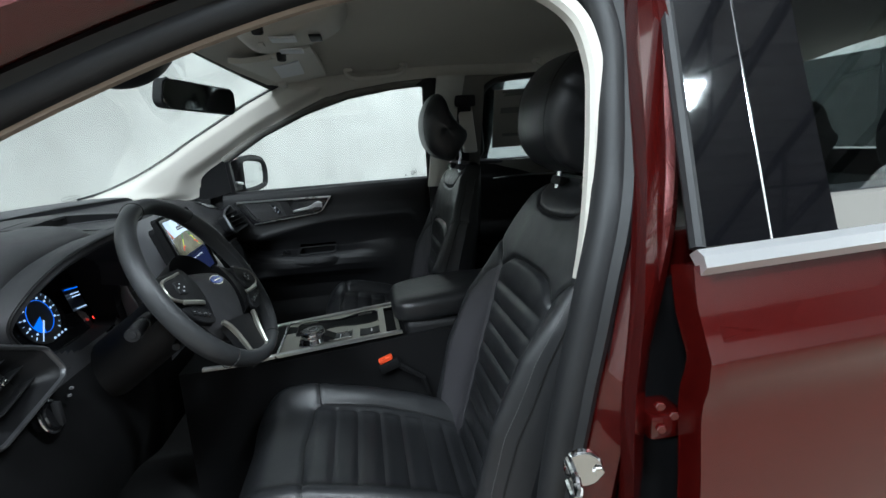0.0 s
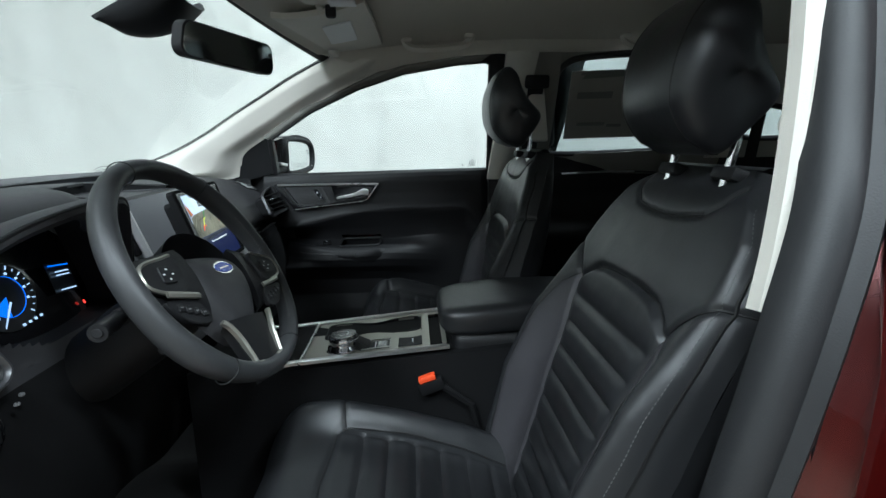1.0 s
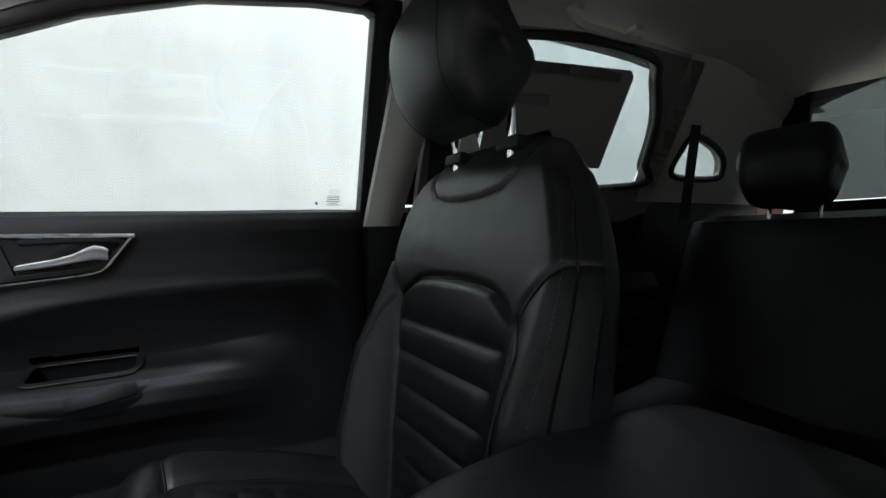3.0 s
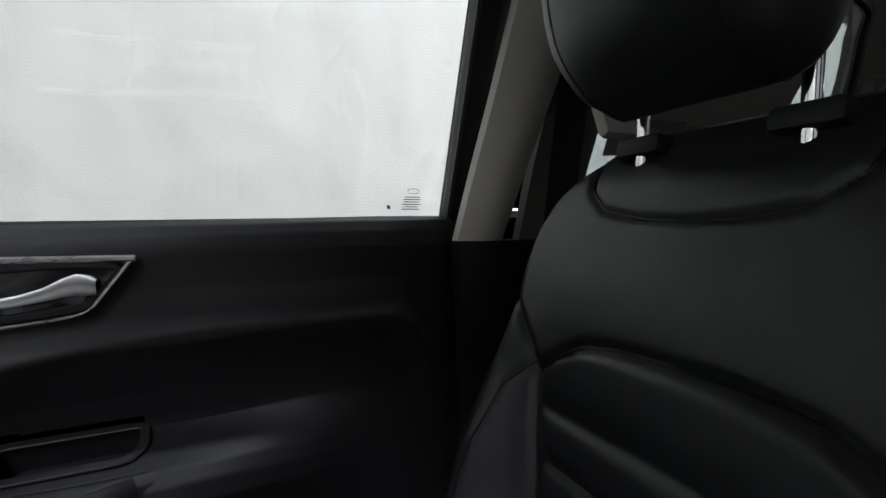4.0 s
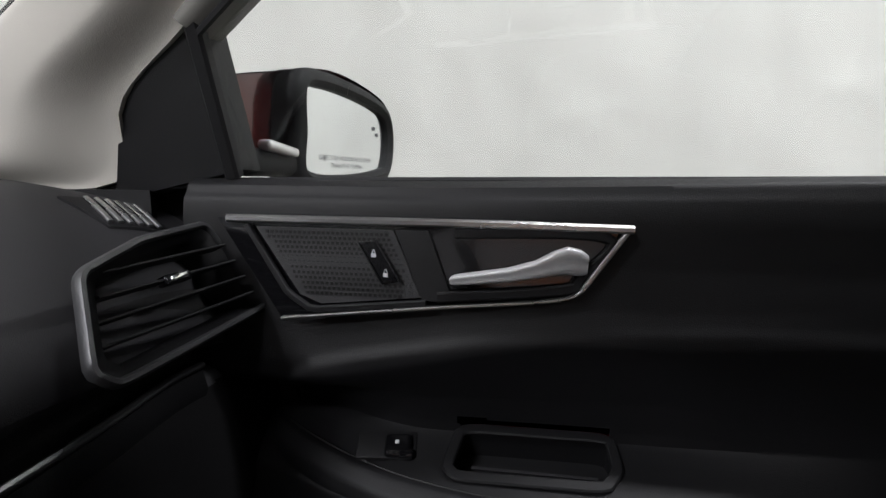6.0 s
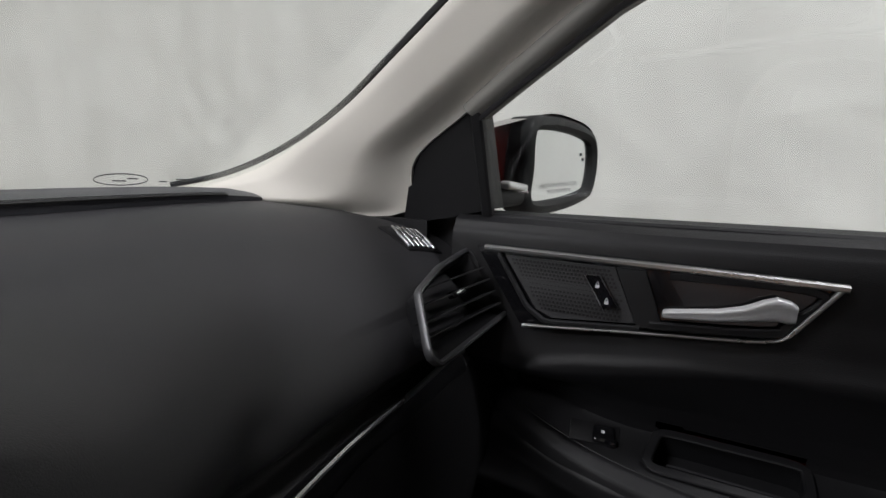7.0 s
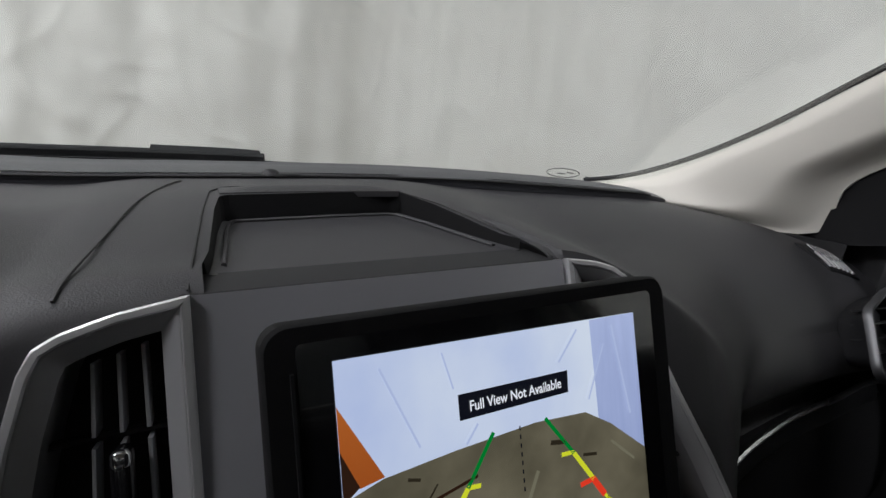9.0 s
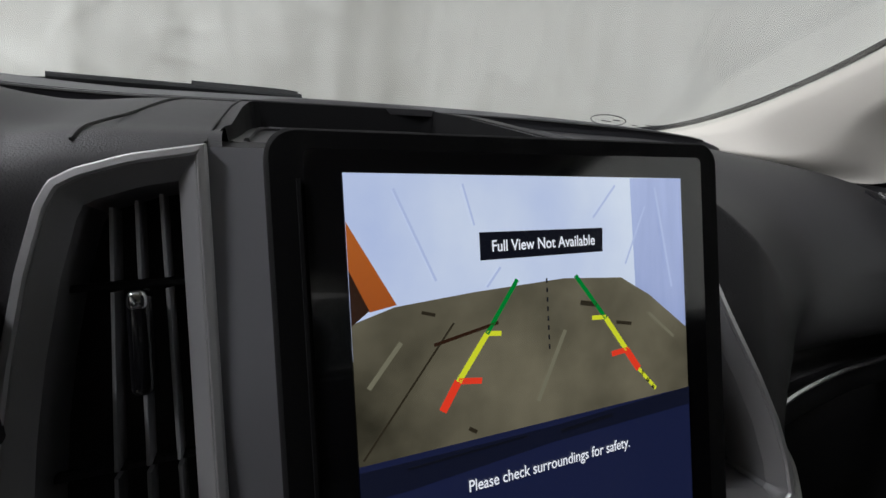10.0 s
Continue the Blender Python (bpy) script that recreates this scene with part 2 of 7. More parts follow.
def disc(r, depth, k=28, bev=0.0, m=None):
    return plate([(r * math.cos(2 * math.pi * i / k), r * math.sin(2 * math.pi * i / k)) for i in range(k)], depth, bev, m)


def facing(o, n, up=(0, 0, 1)):
    """A frame at o whose local z is n and whose local y is nearest to up."""
    n = Vector(n).normalized()
    y = Vector(up)
    y = (y - n * y.dot(n)).normalized()
    x = y.cross(n)
    return Matrix((( x.x, y.x, n.x, o[0]), (x.y, y.y, n.y, o[1]), (x.z, y.z, n.z, o[2]), (0, 0, 0, 1)))


def words(text, size, m, material, parent, name="lettering", align="CENTER", bold=0.0):
    c = bpy.data.curves.new("letters", "FONT")
    c.body, c.size, c.align_x, c.align_y, c.extrude, c.offset = text, size, align, "CENTER", size * 0.004, size * bold
    ob = bpy.data.objects.new("letters", c)
    scene.collection.objects.link(ob)
    me = bpy.data.meshes.new_from_object(ob.evaluated_get(bpy.context.evaluated_depsgraph_get()))
    bpy.data.objects.remove(ob)
    me.transform(m)
    me.materials.clear()
    me.materials.append(material)
    o = new(name, me)
    o.parent = parent
    return o


def step(a, b, x):
    t = max(0.0, min(1.0, (x - a) / (b - a)))
    return t * t * (3 - 2 * t)


def table(rows, x):
    """Linear reading of rows (x, values...)."""
    if x <= rows[0][0]:
        return rows[0][1:]
    for p, q in zip(rows, rows[1:]):
        if x <= q[0]:
            t = (x - p[0]) / (q[0] - p[0])
            return tuple(a + (b - a) * t for a, b in zip(p[1:], q[1:]))
    return rows[-1][1:]


# ---------------------------------------------------------------- the hall
solo("ground", slab(60, 60, lambda u, v: (-14 + 28 * u, -14 + 28 * v, 0.004 * noise.noise((u * 9, v * 9, 0))), (0, 0, -0.2)), CONCRETE, "stained grey concrete workshop floor", "floor", kind="structure")
for nm, x0, x1, y0, y1 in (("wall_west", -9.2, -9, -9, 9), ("wall_east", 9, 9.2, -9, 9), ("wall_north", -9.2, 9.2, 9, 9.2), ("wall_south", -9.2, 9.2, -9.2, -9)):
    solo(nm, rbox(((x0 + x1) / 2, (y0 + y1) / 2, 2.9), (x1 - x0, y1 - y0, 5.8), 0), ROOFM, "grey metal workshop wall", "wall", kind="structure")
solo("ceiling", slab(180, 3, lambda u, v: (-9.2 + 18.4 * u, -9.2 + 18.4 * v, 5.8 + 0.03 * math.sin(u * 360)), (0, 0, 0.05)), ROOFM, "grey corrugated metal workshop roof", "ceiling", kind="structure")


def truss(y):
    e = thing("roof_truss", "dark steel lattice truss under the workshop roof", "truss", "roof trusses")
    for z in (4.75, 5.6):
        part("chord", rbox((0, y, z), (18, 0.09, 0.09), 0.01), STEEL, e)
    for k in range(18):
        x = -8.5 + k
        part("brace", tube([(x, y, 4.75), (x + (0.5 if k % 2 else -0.5) * 1.8, y, 5.6)], 0.028, 6), STEEL, e)


for k in range(6):
    truss(-6.5 + 2.4 * k)

for lx, ly, lz, lp in LAMPS:
    e = thing("ceiling_light", "white fluorescent batten hanging under the roof", "light", "ceiling lights")
    part("housing", rbox((lx, ly, lz + 0.06), (0.30, 1.34, 0.08), 0.01), PILLAR, e)
    for dx in (-0.07, 0.07):
        part("tube", tube([(lx + dx, ly - 0.62, lz), (lx + dx, ly + 0.62, lz)], 0.016, 8), TUBE, e, "glowing fluorescent tube")
    for dy in (-0.5, 0.5):
        part("hanger", tube([(lx, ly + dy, lz + 0.1), (lx, ly + dy, 5.8)], 0.006, 5), STEEL, e)


def drape(name, path, z0, z1, seed, fold, label):
    """A hung sheet along a plan line, with upright folds, creases and sag."""
    L = lines([(x, y, 0) for x, y in path], 260)
    span = sum((q - p).length for p, q in zip(L, L[1:])) / 6.0

    def f(u, v):
        i = min(258, int(u * 259))
        p = L[i].lerp(L[i + 1], u * 259 - i)
        t = (L[i + 1] - L[i]).normalized()
        nn = Vector((-t.y, t.x, 0))
        z = z0 + (z1 - z0) * v
        u = u * span
        a = noise.noise((u * 12 + seed, v * 0.8, seed)) + 0.50 * noise.noise((u * 31 + seed, v * 1.6, 3.1)) + 0.05 * noise.noise((u * 60 + v * 6, v * 3.6 + seed, 7.0))
        c = noise.noise((u * 12 + v * 5, v * 9 - u * 6, seed + 5)) + 0.6 * noise.noise((u * 40 - v * 9, v * 16, seed + 9))
        rg = (1 - abs(noise.noise((u * 13 + v * 3.5, v * 4.2 - u * 5, seed + 31)))) ** 16 + 0.7 * (1 - abs(noise.noise((u * 21 - v * 6, v * 5.5 + u * 8, seed + 47)))) ** 20
        w = noise.noise((u * 60 + v * 30, v * 40 - u * 30, seed + 21))
        d = fold * (a * (0.35 + 0.65 * (1 - v)) + 0.15 * c + 0.010 * w + 0.10 * rg * (1.3 - v)) * (0.45 + 0.55 * step(1.5, 3.0, p.y))
        return p + nn * d + Vector((0, 0, z + 0.02 * math.sin(u * 40) * v))
    return solo(name, slab(640, 170, f, (0.002, 0.002, 0)), CLOTH, label, "curtain", "white sheets round the car")


arc = [(2.15 - 0.9 * (1 - math.cos(k * math.pi / 16)), 2.85 + 0.9 * math.sin(k * math.pi / 16)) for k in range(9)]
drape("sheet_curtain", [(2.15, -6.0), *arc, (-3.4, 3.75)], 0.01, 3.3, 1.0, 0.10, "white wrinkled cloth sheet hung round the passenger side and nose")
drape("sheet_curtain", [(-3.2, -4.6), (2.2, -4.6)], 0.01, 3.3, 9.0, 0.045, "white cloth sheet hung behind the car")
drape("sheet_curtain", [(-6.3, -7.5), (-6.3, -2.6)], 0.01, 3.2, 13.0, 0.05, "white cloth sheet hung on the driver side")
e = thing("storage_rack", "orange steel storage rack beside the white sheets", "rack")
for y in (-2.3, 0.6):
    part("post", rbox((-6.8, y, 1.5), (0.09, 0.09, 3.0), 0.01), STEEL, e)
for z in (0.5, 1.3, 2.1):
    part("beam", rbox((-6.8, -0.85, z), (0.06, 2.9, 0.13), 0.01), ORANGE, e, "orange painted shelf beam")


# ---------------------------------------------------------------- the car's shell
def side_x(z):
    """How far out the side glass stands at a height."""
    return 0.80 - 0.49 * (z - 1.18)


def flip(vf, s):
    return ([Vector((p[0] * s, p[1], p[2])) for p in vf[0]], vf[1])


def flip_pts(pts, s):
    return [Vector((p[0] * s, p[1], p[2])) for p in pts]


BODY = thing("car_body", "burgundy metallic SUV body with pale headliner and dark floor", "car", kind="structure")

EDGE = [(0.16, 1.573, 0.575), (0.0, 1.592, 0.575), (-0.2, 1.612, 0.575), (-0.5, 1.622, 0.57), (-1.0, 1.618, 0.56), (-1.5, 1.59, 0.54), (-2.0, 1.52, 0.52)]


def liner_z(x, y):
    rows = [(-r[0], r[1], r[2]) for r in EDGE]
    z, xe = table(rows, -y)
    front = 0.035 + 0.04 * step(0.16, -0.3, y) if y > -0.3 else 0.075
    return z + front * (1 - min(1, abs(x) / xe) ** 2.4)


def liner(u, v, out=0.0):
    y = 0.165 - 2.1 * v
    xe = table([(-r[0], r[2]) for r in EDGE], -y)[0] + out
    x = (2 * u - 1) * xe
    y2 = y + (0.10 * (1 - (x / 0.6) ** 2) * (1 - v) ** 8)
    return Vector((x, y2, liner_z(x, y) + out * 0.6))


tagged(part("headliner", slab(40, 60, liner, (0, 0, 0.012)), LINER, None), "pale grey woven headliner under the car roof", "headliner", kind="structure")
part("roof_skin", slab(40, 60, lambda u, v: liner(u, v, 0.06), (0, 0, 0.006)), RED, BODY)

WIN_TOP = [(0.617, -0.409, 1.556), (0.620, -0.297, 1.548), (0.634, -0.113, 1.520), (0.657, 0.048, 1.472), (0.693, 0.222, 1.398), (0.723, 0.326, 1.338), (0.741, 0.386, 1.302)]
A_IN = [(0.62, 0.13, 1.575), (0.661, 0.267, 1.516), (0.706, 0.384, 1.459), (0.745, 0.51, 1.395), (0.769, 0.627, 1.329), (0.767, 0.726, 1.276), (0.746, 0.811, 1.236), (0.713, 0.867, 1.213), (0.664, 0.914, 1.199)]
A_OUT = [(0.62, -0.07, 1.548), (0.641, 0.102, 1.472), (0.686, 0.238, 1.408), (0.722, 0.34, 1.349), (0.75, 0.419, 1.307), (0.775, 0.505, 1.25), (0.796, 0.541, 1.168), (0.741, 0.704, 1.165), (0.723, 0.855, 1.165)]
for s in (1, -1):
    # windscreen pillar trim, between the glass and the door opening
    a, b = curve(flip_pts(A_IN, s), 40), curve(flip_pts(A_OUT, s), 40)

    def pil(u, v, a=a, b=b, s=s):
        i = min(38, int(u * 39))
        t = u * 39 - i
        p = a[i].lerp(a[i + 1], t).lerp(b[i].lerp(b[i + 1], t), v)
        bulge = 0.036 * math.sin(math.pi / 2 * min(1, v / 0.27)) ** 0.85 * (1 - 0.93 * step(0.62, 1.0, v)) * (1 - 0.6 * step(0.75, 1.0, u))
        return p + Vector((-s * bulge, -bulge * 0.3, bulge * 0.1))
    tagged(part("pillar_trim", slab(40, 30, pil, (0.012 * s, 0, 0)), PILLAR, None), "pale grey textured windscreen pillar trim", "pillar trim", kind="structure")
    # black edge of the windscreen and of the door opening
    part("windscreen_seal", tube([p + Vector((0, 0.004, 0.004)) for p in a], 0.0048, 6), RUBBER, BODY)
    # painted outer pillar and roof rail
    mid = [p.lerp(q, 0.5) + Vector((s * 0.062, 0.0, 0.012)) for p, q in zip(a, b)]
    out_line = mid[:30] + [Vector((s * 0.81, 0.80, 1.20))]
    back = curve(flip_pts([(0.575, -1.7, 1.60), (0.59, -1.1, 1.635), (0.625, -0.5, 1.632), (0.645, -0.15, 1.605)], s), 24)
    part("roof_rail", sweep(back + out_line, [(-0.034, -0.02), (0.034, -0.02), (0.036, 0.0), (0.025, 0.016), (0.0, 0.022), (-0.025, 0.016)], (s * 0.85, 0.1, 0.45)), RED, BODY)

# black filler under the pillar trims, behind the dash ends
for s in (1, -1):
    foot = lines(flip_pts([(0.786, 0.49, 0), (0.784, 0.53, 0), (0.724, 0.70, 0), (0.697, 0.86, 0)], s), 20)
    part("pillar_base_seal", slab(20, 4, lambda u, v: foot[min(19, int(u * 19 + 0.5))] + Vector((0, 0, 1.05 + 0.112 * v)), (0.012 * s, 0.004, 0)), SOFT, BODY)

# glass of the windscreen
def shield(u, v):
    x = (2 * u - 1) * 1.07
    top, base = Vector((x * 0.585, 0.150 + 0.10 * (1 - x * x), 1.580 + 0.045 * (1 - x * x))), Vector((x * 0.77, 0.865 + 0.215 * (1 - x * x), 1.160 + 0.022 * (1 - x * x)))
    p = top.lerp(base, v)
    return p + Vector((0, 0.02, 0.03)) * math.sin(math.pi * v)


ws = tagged(part("windshield", slab(30, 24, shield, (0, 0.004, 0.004)), GLASS, None), "clear raked windscreen glass", "windscreen", kind="structure")
ws.visible_shadow = False
# maker's mark etched low on the windscreen: a ring and plain bars
part("glass_ring", tube([shield(0.855 + 0.019 * math.cos(k * math.pi / 16), 0.905 + 0.017 * math.sin(k * math.pi / 16)) + Vector((0, -0.002, -0.002)) for k in range(32)], 0.0008, 4, True), RUBBER, ws)
for k, (du, dv, w) in enumerate(((-0.006, 0.004, 0.010), (0.004, -0.003, 0.008), (0.028, 0.004, 0.006), (0.040, -0.004, 0.010), (0.040, 0.004, 0.012))):
    part("glass_line", tube([shield(0.855 + du, 0.905 + dv) + Vector((0, -0.002, -0.002)), shield(0.855 + du + w, 0.905 + dv) + Vector((0, -0.002, -0.002))], 0.0009, 4), RUBBER, ws)
part("shade_band", slab(30, 3, lambda u, v: shield(u, 0.0 + 0.035 * v) + Vector((0, -0.003, -0.003)), (0, 0.001, 0.001)), BLACK, BODY)
part("frit_band", slab(30, 3, lambda u, v: shield(u, 0.985 + 0.015 * v) + Vector((0, -0.003, -0.003)), (0, 0.001, 0.001)), BLACK, BODY)

# floor, sills, bulkhead and outer skins
part("floor_pan", slab(24, 40, lambda u, v: Vector((-0.78 + 1.56 * u, 1.1 - 2.9 * v, 0.36 + 0.12 * math.exp(-((u - 0.5) / 0.11) ** 2))), (0, 0, -0.03)), CARPET, BODY, "black carpet")
part("bulkhead", slab(16, 10, lambda u, v: Vector((-0.80 + 1.6 * u, 1.0 + 0.12 * v, 0.34 + 0.84 * v)), (0, 0.03, 0)), CARPET, BODY)


def hood(u, v):
    x = (2 * u - 1)
    return Vector((x * (0.78 - 0.06 * v), 1.13 + 0.12 * (1 - x * x) + 0.95 * v, 1.115 + 0.045 * (1 - x * x) - 0.16 * v ** 1.6 - 0.02 * x ** 6 + 0.018 * math.exp(-((abs(x) - 0.62) / 0.13) ** 2) * (1 - v)))


part("hood", slab(50, 20, hood, (0, 0, -0.02)), RED, BODY, "burgundy bonnet with raised shoulders")
part("cowl_panel", slab(30, 4, lambda u, v: Vector(((2 * u - 1) * 0.75, 0.865 + 0.215 * (1 - (2 * u - 1) ** 2) + 0.07 * v + 0.012, 1.155 + 0.02 * (1 - (2 * u - 1) ** 2) + 0.012 * v)), (0, 0, -0.01)), BLACK, BODY)
for s in (1, -1):
    part("front_wing", slab(30, 14, lambda u, v: Vector((s * (0.80 + 0.12 * math.sin(math.pi * min(1, v * 0.7 + 0.1))), 0.62 + 1.5 * u, 1.10 - 0.05 * u - 0.55 * v)), (-0.02 * s, 0, 0)), RED, BODY)
    part("rear_quarter", slab(20, 14, lambda u, v: Vector((s * (0.80 + 0.11 * math.sin(math.pi * min(1, v * 0.7 + 0.1)) - 0.1 * u * u), -1.42 - 0.75 * u, 1.26 - 0.72 * v)), (-0.02 * s, 0, 0)), RED, BODY)
    part("sill", sweep([(s * 0.83, 0.75, 0.42), (s * 0.84, -0.4, 0.42), (s * 0.83, -1.4, 0.42)], [(-0.06, -0.09), (0.06, -0.09), (0.07, 0.02), (0.03, 0.06), (-0.05, 0.06)], (0, 0, 1)), RED, BODY)
part("nose", slab(24, 10, lambda u, v: Vector(((2 * u - 1) * 0.86, 2.2 - 0.12 * (2 * u - 1) ** 2 + 0.06 * math.sin(3 * v), 1.0 - 0.68 * v)), (0, -0.03, 0)), RED, BODY)
part("tailgate", slab(24, 16, lambda u, v: Vector(((2 * u - 1) * (0.62 + 0.24 * min(1, 2 * v)), -2.02 - 0.13 * math.sin(math.pi * min(1, v * 0.8)), 1.22 - 0.8 * v)), (0, -0.03, 0)), BLACK, BODY)
rg_ = tagged(part("window_rear", slab(16, 6, lambda u, v: Vector(((2 * u - 1) * (0.50 + 0.10 * v), -1.80 - 0.22 * v - 0.05 * (1 - (2 * u - 1) ** 2), 1.555 - 0.33 * v)), (0, -0.004, 0)), PRIVACY, None), "tinted tailgate window", "window", kind="structure")
rg_.visible_shadow = False
for s in (1, -1):
    part("tailgate_post", sweep([(s * 0.56, -1.80, 1.56), (s * 0.66, -2.02, 1.20)], rect(0.14, 0.03, 0.01), (0, -1, 0.6)), BLACK, BODY)
for s in (1, -1):
    for y in (1.45, -1.42):
        w = part("wheel", disc(0.23, 0.2, 40, 0.02, facing((s * 0.90, y, 0.355), (s, 0, 0))), SILVER, BODY)
        part("tyre", sweep([(s * 0.80, y + 0.29 * math.cos(k * math.pi / 20), 0.355 + 0.29 * math.sin(k * math.pi / 20)) for k in range(40)], [(-0.065, -0.10), (0.05, -0.11), (0.065, -0.07), (0.065, 0.07), (0.05, 0.11), (-0.065, 0.10)], (1, 0, 0), True), RUBBER, w)

# door pillars, beige inside
BP = [(0.735, 1.150), (0.70, 1.25), (0.655, 1.36), (0.61, 1.48), (0.58, 1.585)]
for s in (1, -1):
    def bpil(u, v, s=s):
        x, z = [c for c in table([(k / 4, *BP[k]) for k in range(5)], v)]
        y = (-0.424 - (0.080 + 0.05 * v) * u - 0.03 * v if s > 0 else -0.535 - 0.09 * u) + 0.02 * v * (u - 0.5)
        return Vector((s * (x - 0.018 * math.sin(math.pi * u)), y, z))
    tagged(part("pillar_trim", slab(12, 16, bpil, (0.02 * s, 0, 0)), PILLAR, None), "pale grey upper door pillar trim", "pillar trim", kind="structure")
    part("lower_pillar_trim", slab(10, 12, lambda u, v: Vector((s * (0.738 + 0.012 * v - 0.015 * math.sin(math.pi * u)), -0.43 - 0.19 * u, 1.150 - 0.72 * v)), (0.05 * s, 0, 0)), SOFT, BODY)
    part("pillar_back", slab(6, 12, lambda u, v: Vector((s * (table([(k / 4, BP[k][0]) for k in range(5)], v)[0] + 0.012), -0.545 - 0.11 * u, 1.15 + 0.435 * v)), (0.02 * s, 0, 0)), FRAMEC, BODY)
    # shoulder belt
    belt = thing("seat_belt", "black woven shoulder belt with a plastic guide on the door pillar", "seat belt", "front seat belts")
    part("strap", slab(2, 30, lambda u, v: Vector((s * table([(0, 0.600), (0.12, 0.640), (0.5, 0.69), (1, 0.70)], v)[0], -0.572 - 0.055 * (u - 0.5) + 0.012 * math.sin(2.2 * v), 1.49 - 0.92 * v)), (0.0015 * s, 0, 0)), BLACK, belt)
    part("guide", rbox((s * 0.594, -0.572, 1.49), (0.02, 0.085, 0.045), 0.008), BLACK, belt)
    part("height_slider", rbox((s * 0.606, -0.578, 1.40), (0.022, 0.06, 0.24), 0.01, 2, pose(0, 0, 0, 0, 22 * s, 0)), PILLAR, belt)


def rear_pt(y, z, s, out):
    """A point of the side; behind the door pillar the passenger side draws in."""
    k = step(-0.64, -1.0, y) if s > 0 else 0
    return Vector((s * (side_x(z) - 0.06 * k + out), y * (1 - 0.045 * k), z))


def glass_pane(name, poly, s, m, label):
    """A side pane from (y, z) corners on the side's lean."""
    P = [rear_pt(y, z, s, 0.012) for y, z in poly]
    n = len(P)
    V = P + [p + Vector((0.004 * s, 0, 0)) for p in P]
    F = [tuple(range(n)), tuple(reversed(range(n, 2 * n)))] + [(i, (i + 1) % n, (i + 1) % n + n, i + n) for i in range(n)]
    return V, F


def yz(pts):
    return [(p[1], p[2]) for p in pts]


FRONT_PANE = [(-0.447, 1.16), (-0.43, 1.206), (-0.405, 1.57)] + [(y, z + 0.012) for x, y, z in WIN_TOP[1:]] + [(0.40, 1.16)]
REAR_OPEN = [(-0.690, 1.243), (-0.672, 1.30), (-0.645, 1.46), (-0.652, 1.52), (-0.684, 1.556), (-0.745, 1.570), (-0.95, 1.574), (-1.185, 1.566), (-1.235, 1.52), (-1.290, 1.435), (-1.308, 1.33), (-1.308, 1.267)]
QUART = [(-1.46, 1.30), (-1.45, 1.37), (-1.48, 1.41), (-1.58, 1.40), (-1.67, 1.37), (-1.71, 1.33), (-1.69, 1.30)]


def window_frame(poly, s, w, d, lift=0.0):
    C = [rear_pt(y, z, s, -lift) for y, z in poly]
    return sweep(curve(C, 80, True), rect(w, d, 0.006), (-s, 0, -0.45 * 1), True)


def rail_trim(s):
    """Cloth-covered header between the headliner and the windows."""
    top = [Vector((s * (r[2] + 0.002), r[0], r[1] + 0.004)) for r in EDGE]
    bot = [(0.620, -0.03, 1.530), (0.616, -0.2, 1.548), (0.612, -0.42, 1.564), (0.618, -0.62, 1.575), (0.614, -0.9, 1.581), (0.614, -1.2, 1.572), (0.62, -1.42, 1.52), (0.62, -1.75, 1.48)]
    a, b = curve(top, 40), curve(flip_pts(bot, s), 40)
    return slab(40, 6, lambda u, v: a[min(39, int(u * 39 + 0.5))].lerp(b[min(39, int(u * 39 + 0.5))], v) + Vector((-s * 0.010 * math.sin(math.pi * v), 0, 0)), (0.006 * s, 0, 0.003))


def fill_side(poly, s, y0, y1, z0, z1):
    """A side wall on the lean with an opening of that outline."""
    C = curve([Vector((y, z, 0)) for y, z in poly], 80, True)
    c = sum(C, Vector()) / len(C)
    V, F = [], []
    for p in C:
        d = p - c
        k = min(((y1 if d.x > 0 else y0) - c.x) / d.x if abs(d.x) > 1e-6 else 1e9, ((z1 if d.y > 0 else z0) - c.y) / d.y if abs(d.y) > 1e-6 else 1e9)
        q = c + d * max(1.02, k)
        for e in (p, q):
            for o in (0.0, 0.03):
                V.append(rear_pt(e.x, e.y, s, o - 0.004))
    n = len(C)
    for i in range(n):
        a, b = 4 * i, 4 * ((i + 1) % n)
        F += [(a, b, b + 2, a + 2), (a + 1, a + 3, b + 3, b + 1), (a, a + 1, b + 1, b)]
    return V, F


for s in (1, -1):
    part("header_trim", rail_trim(s), LINER, BODY)
    part("quarter_trim", fill_side(QUART, s, -2.0, -1.33, 1.22, 1.60), LINER, BODY)
    q = tagged(part("window_quarter", glass_pane("q", QUART, s, TINT, ""), TINT, None), "small tinted rear quarter window", "window", kind="structure")
    q.visible_shadow = False
    part("quarter_seal", window_frame(QUART, s, 0.02, 0.012), RUBBER, BODY)
    part("quarter_panel", slab(12, 12, lambda u, v: Vector((s * (0.735 + 0.02 * v), -1.33 - 0.65 * u, 1.225 - 0.8 * v)), (0.03 * s, 0, 0)), SOFT, BODY)
part("cargo_floor", rbox((0, -1.78, 0.72), (1.45, 0.75, 0.04), 0.01), CARPET, BODY)


